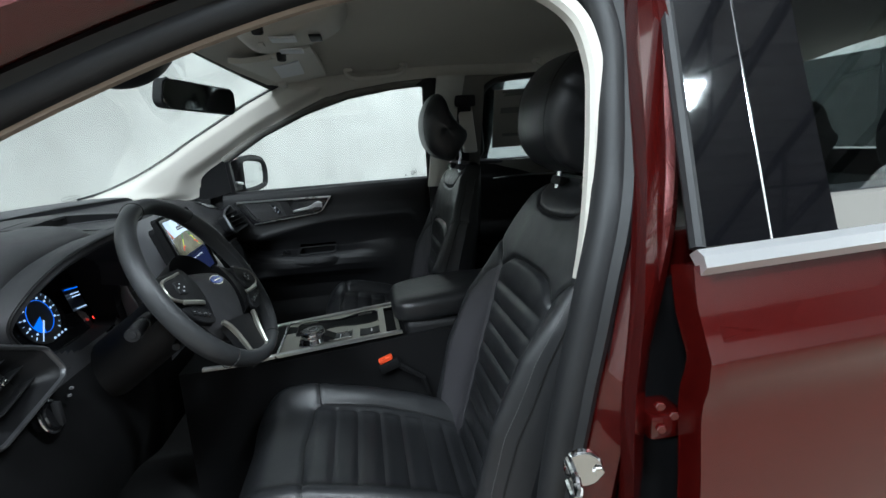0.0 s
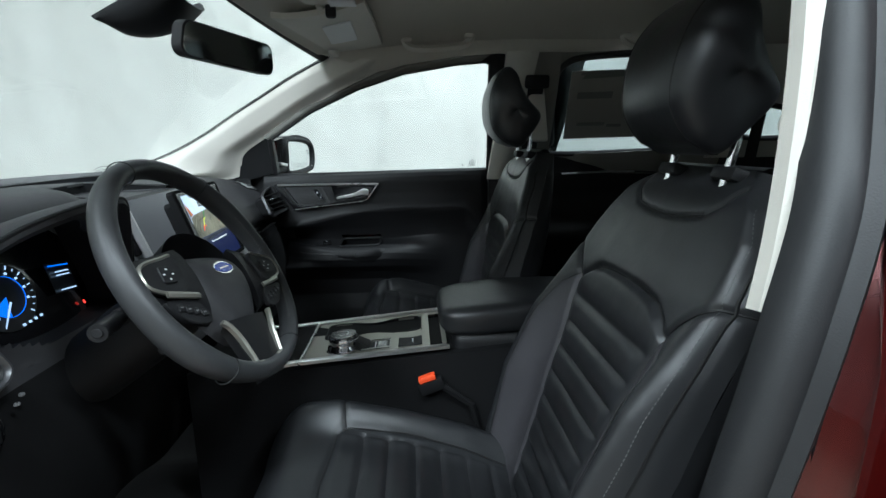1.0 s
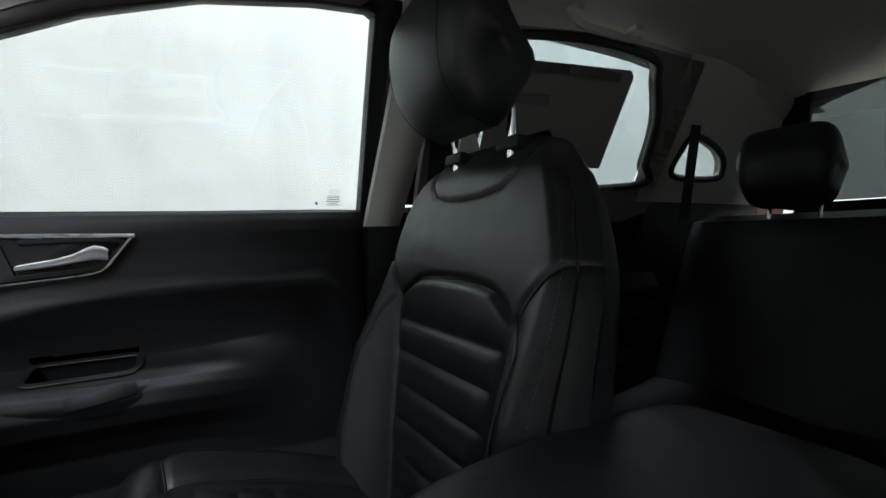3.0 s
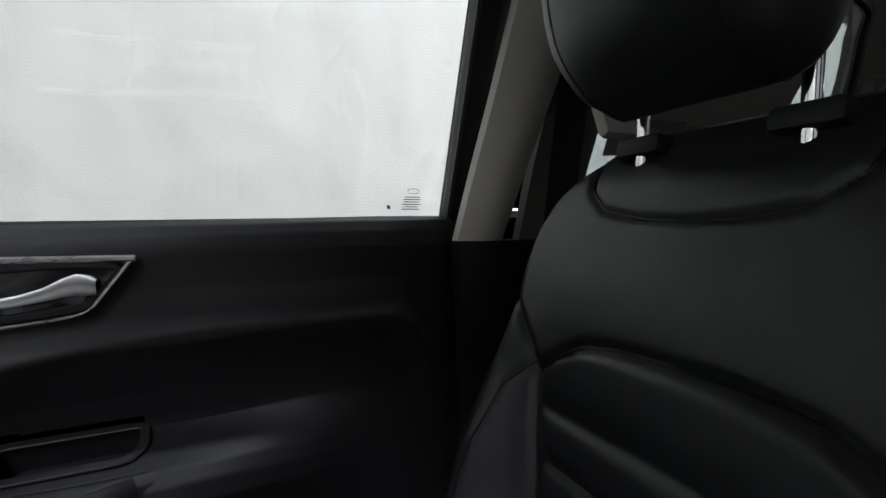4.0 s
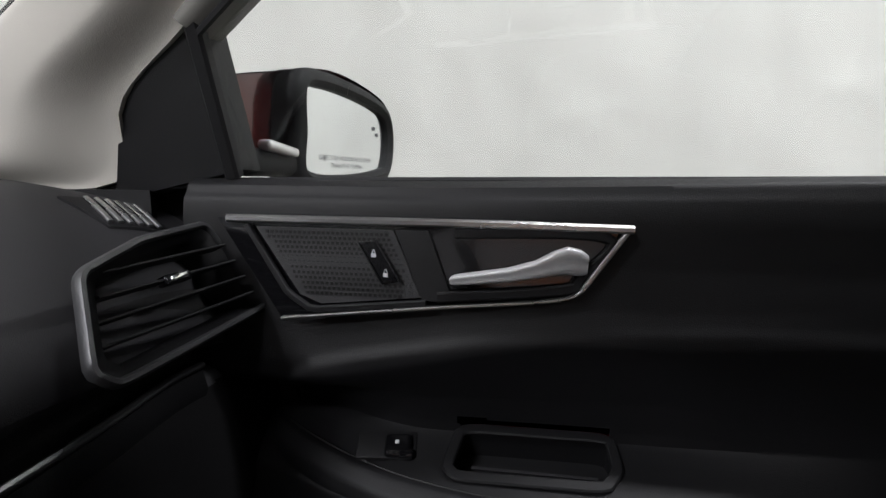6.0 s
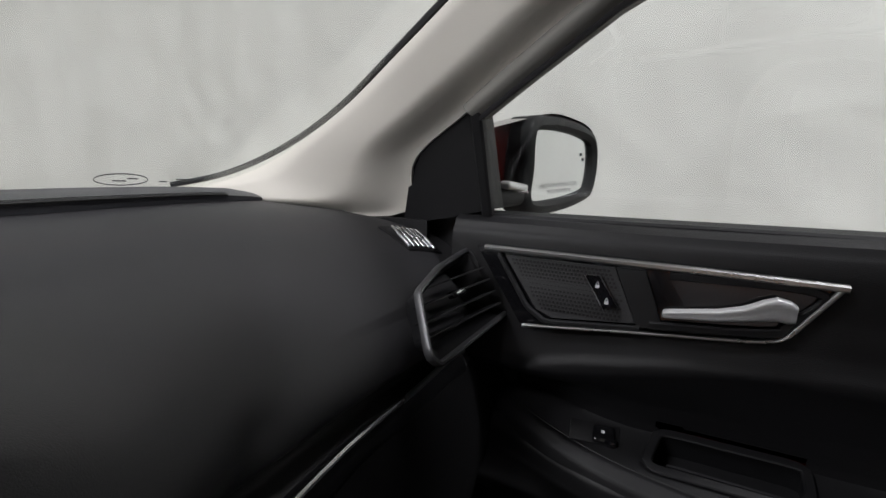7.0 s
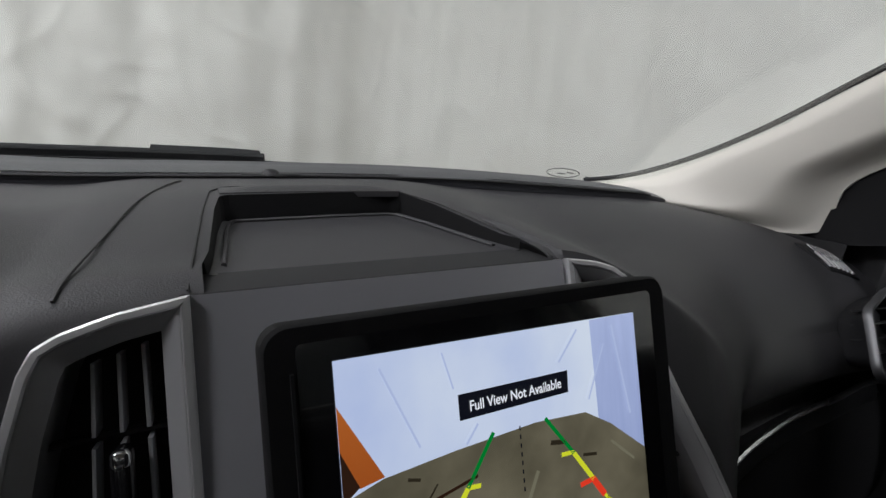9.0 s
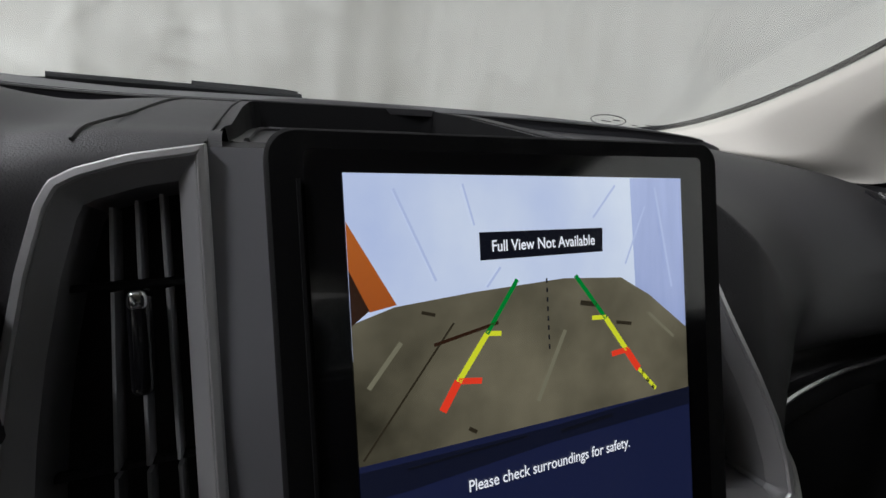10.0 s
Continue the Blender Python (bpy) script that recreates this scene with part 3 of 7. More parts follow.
# ---------------------------------------------------------------- rear doors
def rear_door(s):
    d = thing("rear_door", "closed burgundy rear door with black inner panel and tinted window", "car door", "rear doors")
    part("upper_frame", fill_side(REAR_OPEN, s, -1.40, -0.625, 1.16, 1.585), FRAMEC, d)
    part("window_seal", window_frame(REAR_OPEN, s, 0.022, 0.012), RUBBER, d)
    g = part("glass", glass_pane("g", REAR_OPEN, s, TINT, ""), TINT, d, "privacy tinted glass")
    g.visible_shadow = False

    def inner(u, v):
        y, z = -0.64 - 0.74 * u, 1.235 + 0.02 * u - 0.75 * v
        x = 0.765 - 0.02 * math.sin(math.pi * min(1, v * 5)) - 0.055 * math.exp(-((v - 0.42) / 0.09) ** 2)
        return Vector((s * x, y, z))
    part("inner_panel", slab(20, 40, inner, (0.03 * s, 0, 0)), SOFT, d)
    part("trim_strip", tube(curve([(s * 0.742, -0.72, 1.165), (s * 0.742, -0.95, 1.172), (s * 0.742, -1.15, 1.165)], 12), 0.004, 6), SILVER, d)

    def skin(u, v):
        y = -0.505 - 0.94 * u
        z = 1.185 + 0.035 * u - 0.74 * v
        bulge = 0.07 * math.sin(math.pi * min(1.0, 0.12 + v * 0.75)) ** 0.8 + 0.02 * math.exp(-((v - 0.14) / 0.05) ** 2)
        return Vector((s * (0.815 + bulge), y, z))
    part("outer_skin", slab(30, 40, skin, (-0.02 * s, 0, 0)), RED, d, "burgundy metallic outer panel")
    edge = [skin(0, k / 30) + Vector((-0.012 * s, 0.004, 0)) for k in range(31)]
    part("door_edge", sweep(edge, [(-0.02, -0.012), (0.02, -0.012), (0.02, 0.008), (-0.02, 0.008)], (0, 1, 0)), RED, d)
    belt = [Vector((s * (side_x(1.185) + 0.055), -0.50 - 0.95 * k / 20, 1.193 + 0.032 * k / 20)) for k in range(21)]
    part("belt_moulding", sweep(belt, [(-0.014, -0.008), (0.014, -0.008), (0.012, 0.006), (0.0, 0.011), (-0.012, 0.006)], (s * 0.7, 0, 0.7)), SATIN, d, "bright chrome belt moulding")
    # black outer pillar cover with its fine bright edge
    def cover(u, v):
        z = 1.205 + 0.37 * v
        return Vector((s * (side_x(z) + 0.05), -0.512 - 0.055 * v - 0.092 * u, z))
    part("pillar_cover", slab(4, 14, cover, (-0.012 * s, 0, 0)), PIANO, d, "gloss black door pillar cover")
    part("outer_glass_edge", slab(4, 14, lambda u, v: Vector((s * (side_x(1.205 + 0.37 * v) + 0.044), -0.604 - 0.055 * v - 0.10 * u, 1.205 + 0.37 * v)), (-0.004 * s, 0, 0)), PIANO, d)
    part("front_weatherstrip", tube([cover(0, k / 20) + Vector((0.004 * s, 0.006, 0)) for k in range(21)], 0.009, 8), RUBBER, d)
    part("bright_edge", tube([Vector((s * (side_x(1.2 + 0.36 * k / 16) + 0.046), -0.606 - 0.055 * k / 16, 1.2 + 0.36 * k / 16)) for k in range(17)], 0.003, 6), CHROME, d)
    for k in range(2):
        part("hinge", rbox((s * 0.815, -0.485, 0.98 - 0.3 * k), (0.05, 0.05, 0.035), 0.008), RED, d)
    return d


for s in (1, -1):
    rear_door(s)

# driver's doorway: seal, painted jamb and striker
APER = [(-0.760, -0.345, 0.55), (-0.775, -0.350, 0.82), (-0.782, -0.374, 1.00), (-0.782, -0.392, 1.09), (-0.778, -0.408, 1.16), (-0.765, -0.430, 1.235), (-0.742, -0.448, 1.30), (-0.715, -0.462, 1.38), (-0.685, -0.473, 1.46), (-0.655, -0.456, 1.53), (-0.632, -0.385, 1.564), (-0.625, -0.26, 1.562), (-0.632, -0.12, 1.538), (-0.650, 0.04, 1.486), (-0.678, 0.18, 1.424), (-0.712, 0.31, 1.356), (-0.745, 0.43, 1.29), (-0.765, 0.53, 1.19), (-0.77, 0.60, 1.0), (-0.77, 0.62, 0.6)]
ap = curve(APER, 152)
nrm = [Vector((-1, 0.0, 0.25))] * 152
part("door_seal", sweep(ap, [(-0.008, -0.02), (0.032, -0.022), (0.040, -0.006), (0.038, 0.010), (0.028, 0.018), (0.018, 0.011), (0.008, 0.013), (-0.003, 0.008), (-0.010, -0.004)], (-1, 0, 0.2)), RUBBER, BODY)
part("door_jamb", sweep(ap, [(0.028, -0.03), (0.066, -0.05), (0.080, -0.045), (0.086, -0.005), (0.080, 0.030), (0.070, 0.036), (0.048, 0.006), (0.032, -0.004)], (-1, 0, 0.2)), RED, BODY, "burgundy painted door jamb")
# beige edge along the opening
edge_t = curve([(-0.738, -0.420, 1.150), (-0.728, -0.434, 1.21), (-0.715, -0.446, 1.29), (-0.700, -0.455, 1.365), (-0.682, -0.460, 1.43), (-0.655, -0.445, 1.495), (-0.634, -0.385, 1.540), (-0.620, -0.30, 1.550), (-0.617, -0.22, 1.548)], 60)
part("opening_trim", sweep([p + Vector((-0.008, 0.002, 0)) for p in edge_t], [(-0.011, -0.014), (0.011, -0.014), (0.012, 0.002), (0.007, 0.008), (-0.007, 0.008), (-0.012, 0.002)], (-1, 0, 0.2)), PILLAR, BODY)
# roof run of the same edge; its shade is painted in as darker tan
roof_t = [p + Vector((0.010, 0.002, -0.010)) for p in ap if -0.24 < p.y < 0.36 and p.z > 1.2]
part("roof_edge_trim", sweep(roof_t, [(-0.006, -0.010), (0.006, -0.010), (0.007, 0.001), (0.003, 0.005), (-0.003, 0.005), (-0.007, 0.001)], (-1, 0, 0.2)), mat("shaded_edge_cloth", (0.33, 0.27, 0.22), 0.85, bump=0.4, grain=900), BODY)
# outer B-pillar between the doors
part("outer_pillar", slab(8, 24, lambda u, v: Vector((-(table([(0, 0.832), (0.45, 0.865), (0.6, 0.848), (1, 0.695)], v)[0] - 0.030 * u), table([(0, -0.430), (0.5, -0.424), (0.6, -0.440), (0.75, -0.474), (1, -0.505)], v)[0] - table([(0, 0.03), (0.58, 0.032), (0.68, 0.060), (1, 0.068)], v)[0] * u, 0.45 + 1.12 * v)), (0.03, 0, 0)), RED, BODY)
part("hinge_face", slab(6, 12, lambda u, v: Vector((-0.765, -0.44 - 0.12 * u, 0.45 + 0.76 * v)), (0.02, 0, 0)), RED, BODY)
st = thing("door_striker", "bright metal door latch striker bolted to the jamb", "striker")
part("base_plate", disc(0.024, 0.008, 20, 0.002, facing((-0.842, -0.372, 0.943), (-0.95, 0.25, 0))), CHROME, st)
part("loop", tube(curve([(-0.842, -0.352, 0.961), (-0.872, -0.347, 0.961), (-0.885, -0.345, 0.948), (-0.872, -0.347, 0.933), (-0.842, -0.352, 0.930)], 16), 0.005, 8), CHROME, st)
part("bolt", disc(0.007, 0.006, 6, 0.001, facing((-0.85, -0.388, 0.943), (-0.95, 0.25, 0))), CHROME, st)
for k, (y, z) in enumerate(((-0.452, 1.03), (-0.47, 1.015), (-0.455, 1.0))):
    part("bolt", disc(0.006, 0.006, 6, 0.001, facing((-0.868, y, z), (-1, 0.2, 0))), RED, BODY)
tg = solo("caution_label", plate([(-0.006, -0.010), (0.006, -0.010), (0.006, 0.010), (-0.006, 0.010)], 0.001, 0, facing((-0.840, -0.362, 0.90), (-0.95, 0.25, 0))), mat("yellow_label", (0.75, 0.6, 0.05), 0.5), "small yellow sticker on the door jamb", "sticker")


def rounded(corners, f, n):
    P = [Vector(p) for p in corners]
    m = len(P)
    out = []
    for i in range(m):
        a, b, c = P[i - 1], P[i], P[(i + 1) % m]
        p, q = b.lerp(a, f), b.lerp(c, f)
        for k in range(6):
            t = k / 5
            out.append(p.lerp(b, t).lerp(b.lerp(q, t), t))
    out.append(out[0])
    return lines(out, n + 1)[:-1]




# ---------------------------------------------------------------- passenger door
PD = thing("front_door", "closed black passenger door panel with silver trim and padded armrest", "car door")
PA = [(0.800, 1.178), (0.795, 1.187), (0.785, 1.190), (0.773, 1.184), (0.767, 1.168), (0.763, 1.145), (0.760, 1.10), (0.754, 1.062), (0.749, 1.044), (0.7485, 1.030), (0.757, 1.008), (0.773, 0.965), (0.783, 0.930), (0.785, 0.917), (0.768, 0.909), (0.740, 0.898), (0.716, 0.890), (0.699, 0.876), (0.693, 0.852), (0.703, 0.822), (0.735, 0.792), (0.750, 0.760), (0.752, 0.70), (0.735, 0.64), (0.72, 0.56), (0.725, 0.46), (0.745, 0.42)]
PB = PA[:10] + [(0.752, 1.008), (0.757, 0.965), (0.758, 0.930), (0.757, 0.917), (0.756, 0.909), (0.755, 0.898), (0.754, 0.890), (0.753, 0.876), (0.752, 0.852), (0.751, 0.822), (0.751, 0.792)] + PA[21:]
FINE = [lines([(0, x, z) for x, z in Q], 260) for Q in (PA, PB)]


def door_panel(u, v):
    y = 0.435 - 0.882 * u
    k = min(259, int(v * 259 + 0.5))
    w = step(-0.30, -0.02, y) * (1 - 0.75 * step(0.39, 0.435, y))
    a, b = FINE[0][k], FINE[1][k]
    x, z = b.y + (a.y - b.y) * w, b.z + (a.z - b.z) * w
    crease = -0.050 * step(0.02, 0.34, y) * math.exp(-((z - 1.03) / 0.06) ** 2) - 0.10 * step(-0.33, -0.40, y) * math.exp(-((z - 1.0) / 0.07) ** 2)
    x += 0.010 * step(-0.40, -0.447, y) + 0.065 * step(0.17, 0.40, y) * step(1.03, 0.96, z) * step(0.80, 0.86, z)
    belt = -0.014 * step(-0.42, 0.25, y) * step(1.150, 1.180, z)
    # raised lower pad: its upper edge rises towards the rear and turns down there
    zt = table([(-0.395, 0.90), (-0.385, 0.99), (-0.36, 1.035), (-0.30, 1.050), (-0.09, 1.049), (0.014, 1.042), (0.138, 1.028), (0.243, 1.009), (0.297, 0.996), (0.33, 0.970), (0.36, 0.92)], y)[0]
    x -= (0.0015 + 0.003 * step(-0.05, 0.25, y)) * step(zt + 0.006, zt - 0.006, z + crease) * step(0.80, 0.90, z)
    return Vector((x, y, z + crease + belt))


POCKET = [(0.150, 0.783), (-0.002, 0.785), (-0.004, 0.752), (0.010, 0.735), (0.150, 0.733), (0.158, 0.742)]


def in_pocket(p):
    hit = False
    for (y0, x0), (y1, x1) in zip(POCKET, POCKET[1:] + POCKET[:1]):
        if (x0 > p[0]) != (x1 > p[0]) and p[1] < y0 + (p[0] - x0) * (y1 - y0) / (x1 - x0):
            hit = not hit
    return hit and 0.87 < p[2] < 0.935


PV, PF = grid(260, 260, door_panel)
PF = [q for q in PF if not in_pocket(sum((PV[k] for k in q), Vector()) / 4)]
POCKETED = merge((PV, PF), ([p + Vector((0.05, 0, 0)) for p in PV], [q for q in grid(260, 260, lambda u, v: (0, 0, 0))[1] if sum((PV[k].z for k in q)) / 4 > 0.98 or sum((PV[k].z for k in q)) / 4 < 0.85]))
part("panel", POCKETED, SOFT, PD, "grained black door panel with a padded armrest")
part("outer_skin", slab(30, 30, lambda u, v: Vector((0.815 + 0.075 * math.sin(math.pi * min(1.0, 0.12 + v * 0.75)) ** 0.8, 0.62 - 1.12 * u, 1.165 + 0.015 * u - 0.74 * v)), (-0.02, 0, 0)), RED, PD, "burgundy metallic outer panel")
part("belt_cap", sweep([(0.825, 0.60 - 0.1 * k, 1.162 + 0.0015 * k) for k in range(12)], rect(0.05, 0.012, 0.003), (0, 0, 1)), BLACK, PD)
# black window frame
wi = lines([(side_x(1.18) - 0.01, -0.432, 1.180)] + [(x - 0.008, y, z) for x, y, z in WIN_TOP], 60)
wo = lines([(side_x(1.18) - 0.02, -0.478, 1.172), (0.600, -0.462, 1.585), (0.600, -0.30, 1.578), (0.611, -0.11, 1.548), (0.640, 0.06, 1.497), (0.680, 0.235, 1.425), (0.716, 0.345, 1.362), (0.735, 0.41, 1.32)], 60)


def frame_band(u, v):
    k = min(59, int(u * 59 + 0.5))
    p = wi[k].lerp(wo[k], v)
    return p + Vector((-0.012 * math.sin(math.pi * v), 0, 0))


part("window_frame", slab(60, 6, lambda u, v: frame_band(u * 0.36, v), (0.035, 0, 0.004)), SOFT, PD)
part("upper_frame", slab(60, 6, lambda u, v: frame_band(0.36 + 0.64 * u, v), (0.035, 0, 0.004)), mat("dark_grey_frame_trim", (0.17, 0.165, 0.15), 0.7, bump=0.3, grain=800), PD, "grey cloth upper frame")
part("window_seal", tube([p + Vector((-0.002, 0, 0)) for p in wi], 0.0035, 6), RUBBER, PD)
part("weatherstrip", tube([(0.799, 0.43 - 0.03 * k, 1.184 - 0.014 * step(-0.42, 0.25, 0.43 - 0.03 * k)) for k in range(30)], 0.006, 6), RUBBER, PD)
g = part("glass", glass_pane("g", FRONT_PANE, 1, GLASS, ""), GLASS, PD, "clear side glass with etched maker's mark")
g.visible_shadow = False
# sail panel at the mirror
part("frame_seal", slab(60, 3, lambda u, v: wo[min(59, int(u * 59 + 0.5))] + Vector((0.010 + 0.006 * v, 0.012 * v, -0.004 + 0.055 * v)), (0.012, 0, 0)), FRAMEC, PD)
sail = [(0.790, 0.535, 1.150), (0.784, 0.518, 1.232), (0.762, 0.466, 1.308), (0.738, 0.408, 1.350), (0.735, 0.386, 1.318), (0.790, 0.386, 1.185)]
part("sail_panel", ([Vector(p) for p in sail] + [Vector(p) + Vector((0.04, 0, 0)) for p in sail], [tuple(range(6)), tuple(reversed(range(6, 12)))] + [(i, (i + 1) % 6, (i + 1) % 6 + 6, i + 6) for i in range(6)]), SOFT, PD)
part("sail_post", sweep([(0.792, 0.392, 1.18), (0.735, 0.388, 1.315)], rect(0.016, 0.012, 0.003), (-1, 0, -0.4)), BLACK, PD)


def door_x(z):
    return table([(-q[1], q[0]) for q in PB[5:9]], -z)[0]


def on_door(y, z, lift=0.004):
    return Vector((door_x(z) - lift, y, z))


def door_plate(poly, lift, depth):
    P = [on_door(y, z, lift) for y, z in poly]
    n = len(P)
    return P + [p + Vector((depth, 0, 0)) for p in P], [tuple(range(n)), tuple(reversed(range(n, 2 * n)))] + [(i, (i + 1) % n, (i + 1) % n + n, i + n) for i in range(n)]


part("handle_bezel", door_plate([(0.395, 1.138), (0.006, 1.137), (0.044, 1.076), (0.18, 1.062), (0.325, 1.043)], 0.003, 0.02), GLOSSB, PD)
part("top_trim", sweep(lines([on_door(0.380, 1.138, 0.006), on_door(0.12, 1.1385, 0.006), on_door(-0.002, 1.137, 0.006)], 20), rect(0.0075, 0.008, 0.002), (-1, 0, 0)), SILVER, PD, "satin silver strip")
part("rear_trim", sweep(lines([on_door(0.003, 1.134, 0.006), on_door(0.040, 1.082, 0.008)], 8), rect(0.0045, 0.006, 0.001), (-1, 0, 0)), SILVER, PD)
part("bottom_trim", sweep(curve([on_door(0.040, 1.082, 0.009), on_door(0.065, 1.0725, 0.010), on_door(0.18, 1.0605, 0.011), on_door(0.318, 1.0455, 0.012)], 24), rect(0.003, 0.006, 0.001), (-1, 0, 0)), SILVER, PD)
part("inner_frame", sweep(curve([on_door(0.155, 1.129, 0.006), on_door(0.020, 1.129, 0.006), on_door(0.042, 1.092, 0.006), on_door(0.06, 1.081, 0.007), on_door(0.17, 1.070, 0.008)], 30), rect(0.010, 0.005, 0.002), (-1, 0, 0)), SOFT, PD)
MESH = mat("perforated_speaker_mesh", (0.03, 0.03, 0.032), 0.55, bump=1.0, grain=500)
spk = part("speaker_grille", door_plate([(0.352, 1.130), (0.214, 1.130), (0.186, 1.068), (0.283, 1.058), (0.305, 1.066)], 0.007, 0.006), MESH, PD, "fine black speaker mesh")
part("divider", door_plate([(0.212, 1.131), (0.180, 1.131), (0.155, 1.066), (0.184, 1.066)], 0.010, 0.008), SOFT, PD)
part("grille_rim", sweep(lines([on_door(0.36, 1.131, 0.006), on_door(0.315, 1.068, 0.010), on_door(0.29, 1.054, 0.011), on_door(0.18, 1.0645, 0.010)], 24), rect(0.006, 0.005, 0.001), (-1, 0, 0)), SOFT, PD)
dots = []
for i in range(30):
    for j in range(13):
        y, z = 0.345 - 0.0048 * i - 0.0024 * (j % 2), 1.126 - 0.0048 * j
        if y > 0.219 - (1.13 - z) * 0.42 and y < 0.345 - (1.13 - z) * 0.75 and z > 1.062:
            dots.append(rbox(on_door(y, z, 0.0075), (0.0015, 0.003, 0.003), 0))
part("grille_holes", merge(*dots), SEAM, PD, kind="stuff")
def lever_sec(u):
    """Centre line, half height and bulge of the release lever along its length."""
    y, z, h, o = table([(0.0, 0.158, 1.086, 0.004, 0.012), (0.06, 0.154, 1.0865, 0.0062, 0.014), (0.45, 0.105, 1.093, 0.0085, 0.016), (0.62, 0.082, 1.0985, 0.0105, 0.017), (0.75, 0.066, 1.104, 0.0145, 0.017), (0.85, 0.054, 1.1065, 0.0165, 0.015), (0.95, 0.042, 1.1045, 0.0155, 0.012), (1.0, 0.036, 1.103, 0.012, 0.008)], u)
    return y, z + 0.15 * h, h * 0.76, o


def lever_pt(u, v):
    y, z, h, o = lever_sec(u)
    a = 2 * math.pi * v
    top = math.sin(a)
    return on_door(y, z + h * top, o + 0.007 * max(0, math.cos(a)) ** 0.7 + (0.005 if top > 0.2 else 0.0) * top - 0.008 * (math.cos(a) < 0))


lever = part("release_lever", grid(60, 24, lever_pt, False, True), mat("brushed_silver_lever", (0.74, 0.74, 0.75), 0.34, metal=0.3, var=0.05), PD, "brushed silver release lever")
sw = part("lock_switch", door_plate([(0.246, 1.118), (0.229, 1.1195), (0.206, 1.084), (0.222, 1.082)], 0.012, 0.006), GLOSSB, PD, "gloss black lock switch")
part("switch_rim", sweep([on_door(y, z, 0.012) for y, z in [(0.247, 1.119), (0.229, 1.1205), (0.205, 1.083), (0.222, 1.081)]], rect(0.0014, 0.002), (-1, 0, 0), True), CHROME, sw)
for y, z in ((0.231, 1.108), (0.219, 1.090)):
    part("icon", merge(rbox(on_door(y, z - 0.001, 0.0135), (0.001, 0.0045, 0.0038), 0), tube(curve([on_door(y + 0.0015, z + 0.001, 0.0135), on_door(y, z + 0.0045, 0.0135), on_door(y - 0.0015, z + 0.001, 0.0135)], 7), 0.0005, 4)), WHITETXT, sw)
# armrest: padded roll round the flat ledge
ARM = curve([(0.872, 0.405, 0.902), (0.805, 0.352, 0.904), (0.760, 0.283, 0.901), (0.731, 0.207, 0.896), (0.718, 0.130, 0.892), (0.714, 0.055, 0.890), (0.717, -0.03, 0.890), (0.736, -0.13, 0.888), (0.768, -0.24, 0.886)], 70)


def arm_pad(u, v):
    i = min(69, int(u * 69 + 0.5))
    a, b = ARM[max(0, i - 1)], ARM[min(69, i + 1)]
    t = (b - a).normalized()
    inb = Vector((t.y, -t.x, 0)).normalized()
    if inb.x > 0:
        inb = -inb
    k = 1 - step(0.66, 0.95, u)
    o, d = table([(0, 0.0, -0.003), (0.08, 0.003, 0.003), (0.22, 0.012, 0.004), (0.42, 0.024, -0.006), (0.6, 0.029, -0.024), (0.8, 0.020, -0.048), (1.0, -0.015, -0.068)], v)
    return ARM[i] + inb * (o * k - 0.05 * (1 - k)) + Vector((0, 0, d * (0.4 + 0.6 * k) - 0.02 * (1 - k)))


part("armrest_pad", grid(70, 22, arm_pad), SOFT, PD, "soft black armrest roll")
part("armrest_crease", tube([p + Vector((0, 0, 0.0005)) for p in ARM[:50]], 0.0016, 5), SEAM, PD)
# armrest fittings
def ledge(y, x):
    return Vector((x, y, 0.917 - 0.42 * (0.785 - x) + 0.003))


ws_ = part("window_switch", merge(rbox(ledge(0.210, 0.758), (0.026, 0.028, 0.010), 0.005, 3, pose(0, 0, 0, 0, -22, 8)), rbox(ledge(0.200, 0.750), (0.012, 0.016, 0.010), 0.004)), GLOSSB, PD, "window switch rocker")
part("switch_well", rbox(ledge(0.222, 0.760) - Vector((0, 0, 0.003)), (0.032, 0.062, 0.006), 0.003, 2, pose(0, 0, 0, 0, -22, 8)), BLACK, PD)
part("switch_mark", rbox(ledge(0.211, 0.757) + Vector((0, 0, 0.0055)), (0.004, 0.004, 0.0008), 0, 1, pose(0, 0, 0, 0, -22, 8)), WHITETXT, ws_)
pk = [ledge(0.148, 0.783), ledge(-0.002, 0.785), ledge(-0.004, 0.752), ledge(0.010, 0.735), ledge(0.150, 0.733), ledge(0.158, 0.742)]
part("pocket_rim", sweep(rounded(pk, 0.15, 60), rect(0.0115, 0.0035, 0.0015), (-0.4, 0, 1), True), SOFT, PD)
PKL = rounded(pk, 0.15, 60)
part("pocket_well", ([p for p in PKL] + [p + Vector((0.010, 0, -0.035)) for p in PKL], [tuple(range(60, 120))] + [(i, (i + 1) % 60, (i + 1) % 60 + 60, i + 60) for i in range(60)]), SOFT, PD)
part("pocket_mat", sweep(lines([ledge(0.135, 0.760) - Vector((0, 0, 0.02)), ledge(0.012, 0.760) - Vector((0, 0, 0.02))], 6), rect(0.003, 0.003), (-0.4, 0, 1)), DASH, PD)
part("pull_handle", sweep(curve([(0.700, 0.105, 0.868), (0.690, 0.085, 0.874), (0.686, 0.05, 0.879), (0.690, 0.018, 0.883), (0.700, 0.0, 0.884)], 20), [(-0.010, -0.004), (0.010, -0.004), (0.012, 0.003), (0.0, 0.006), (-0.010, 0.003)], (-1, 0, 0.3)), SOFT, PD)
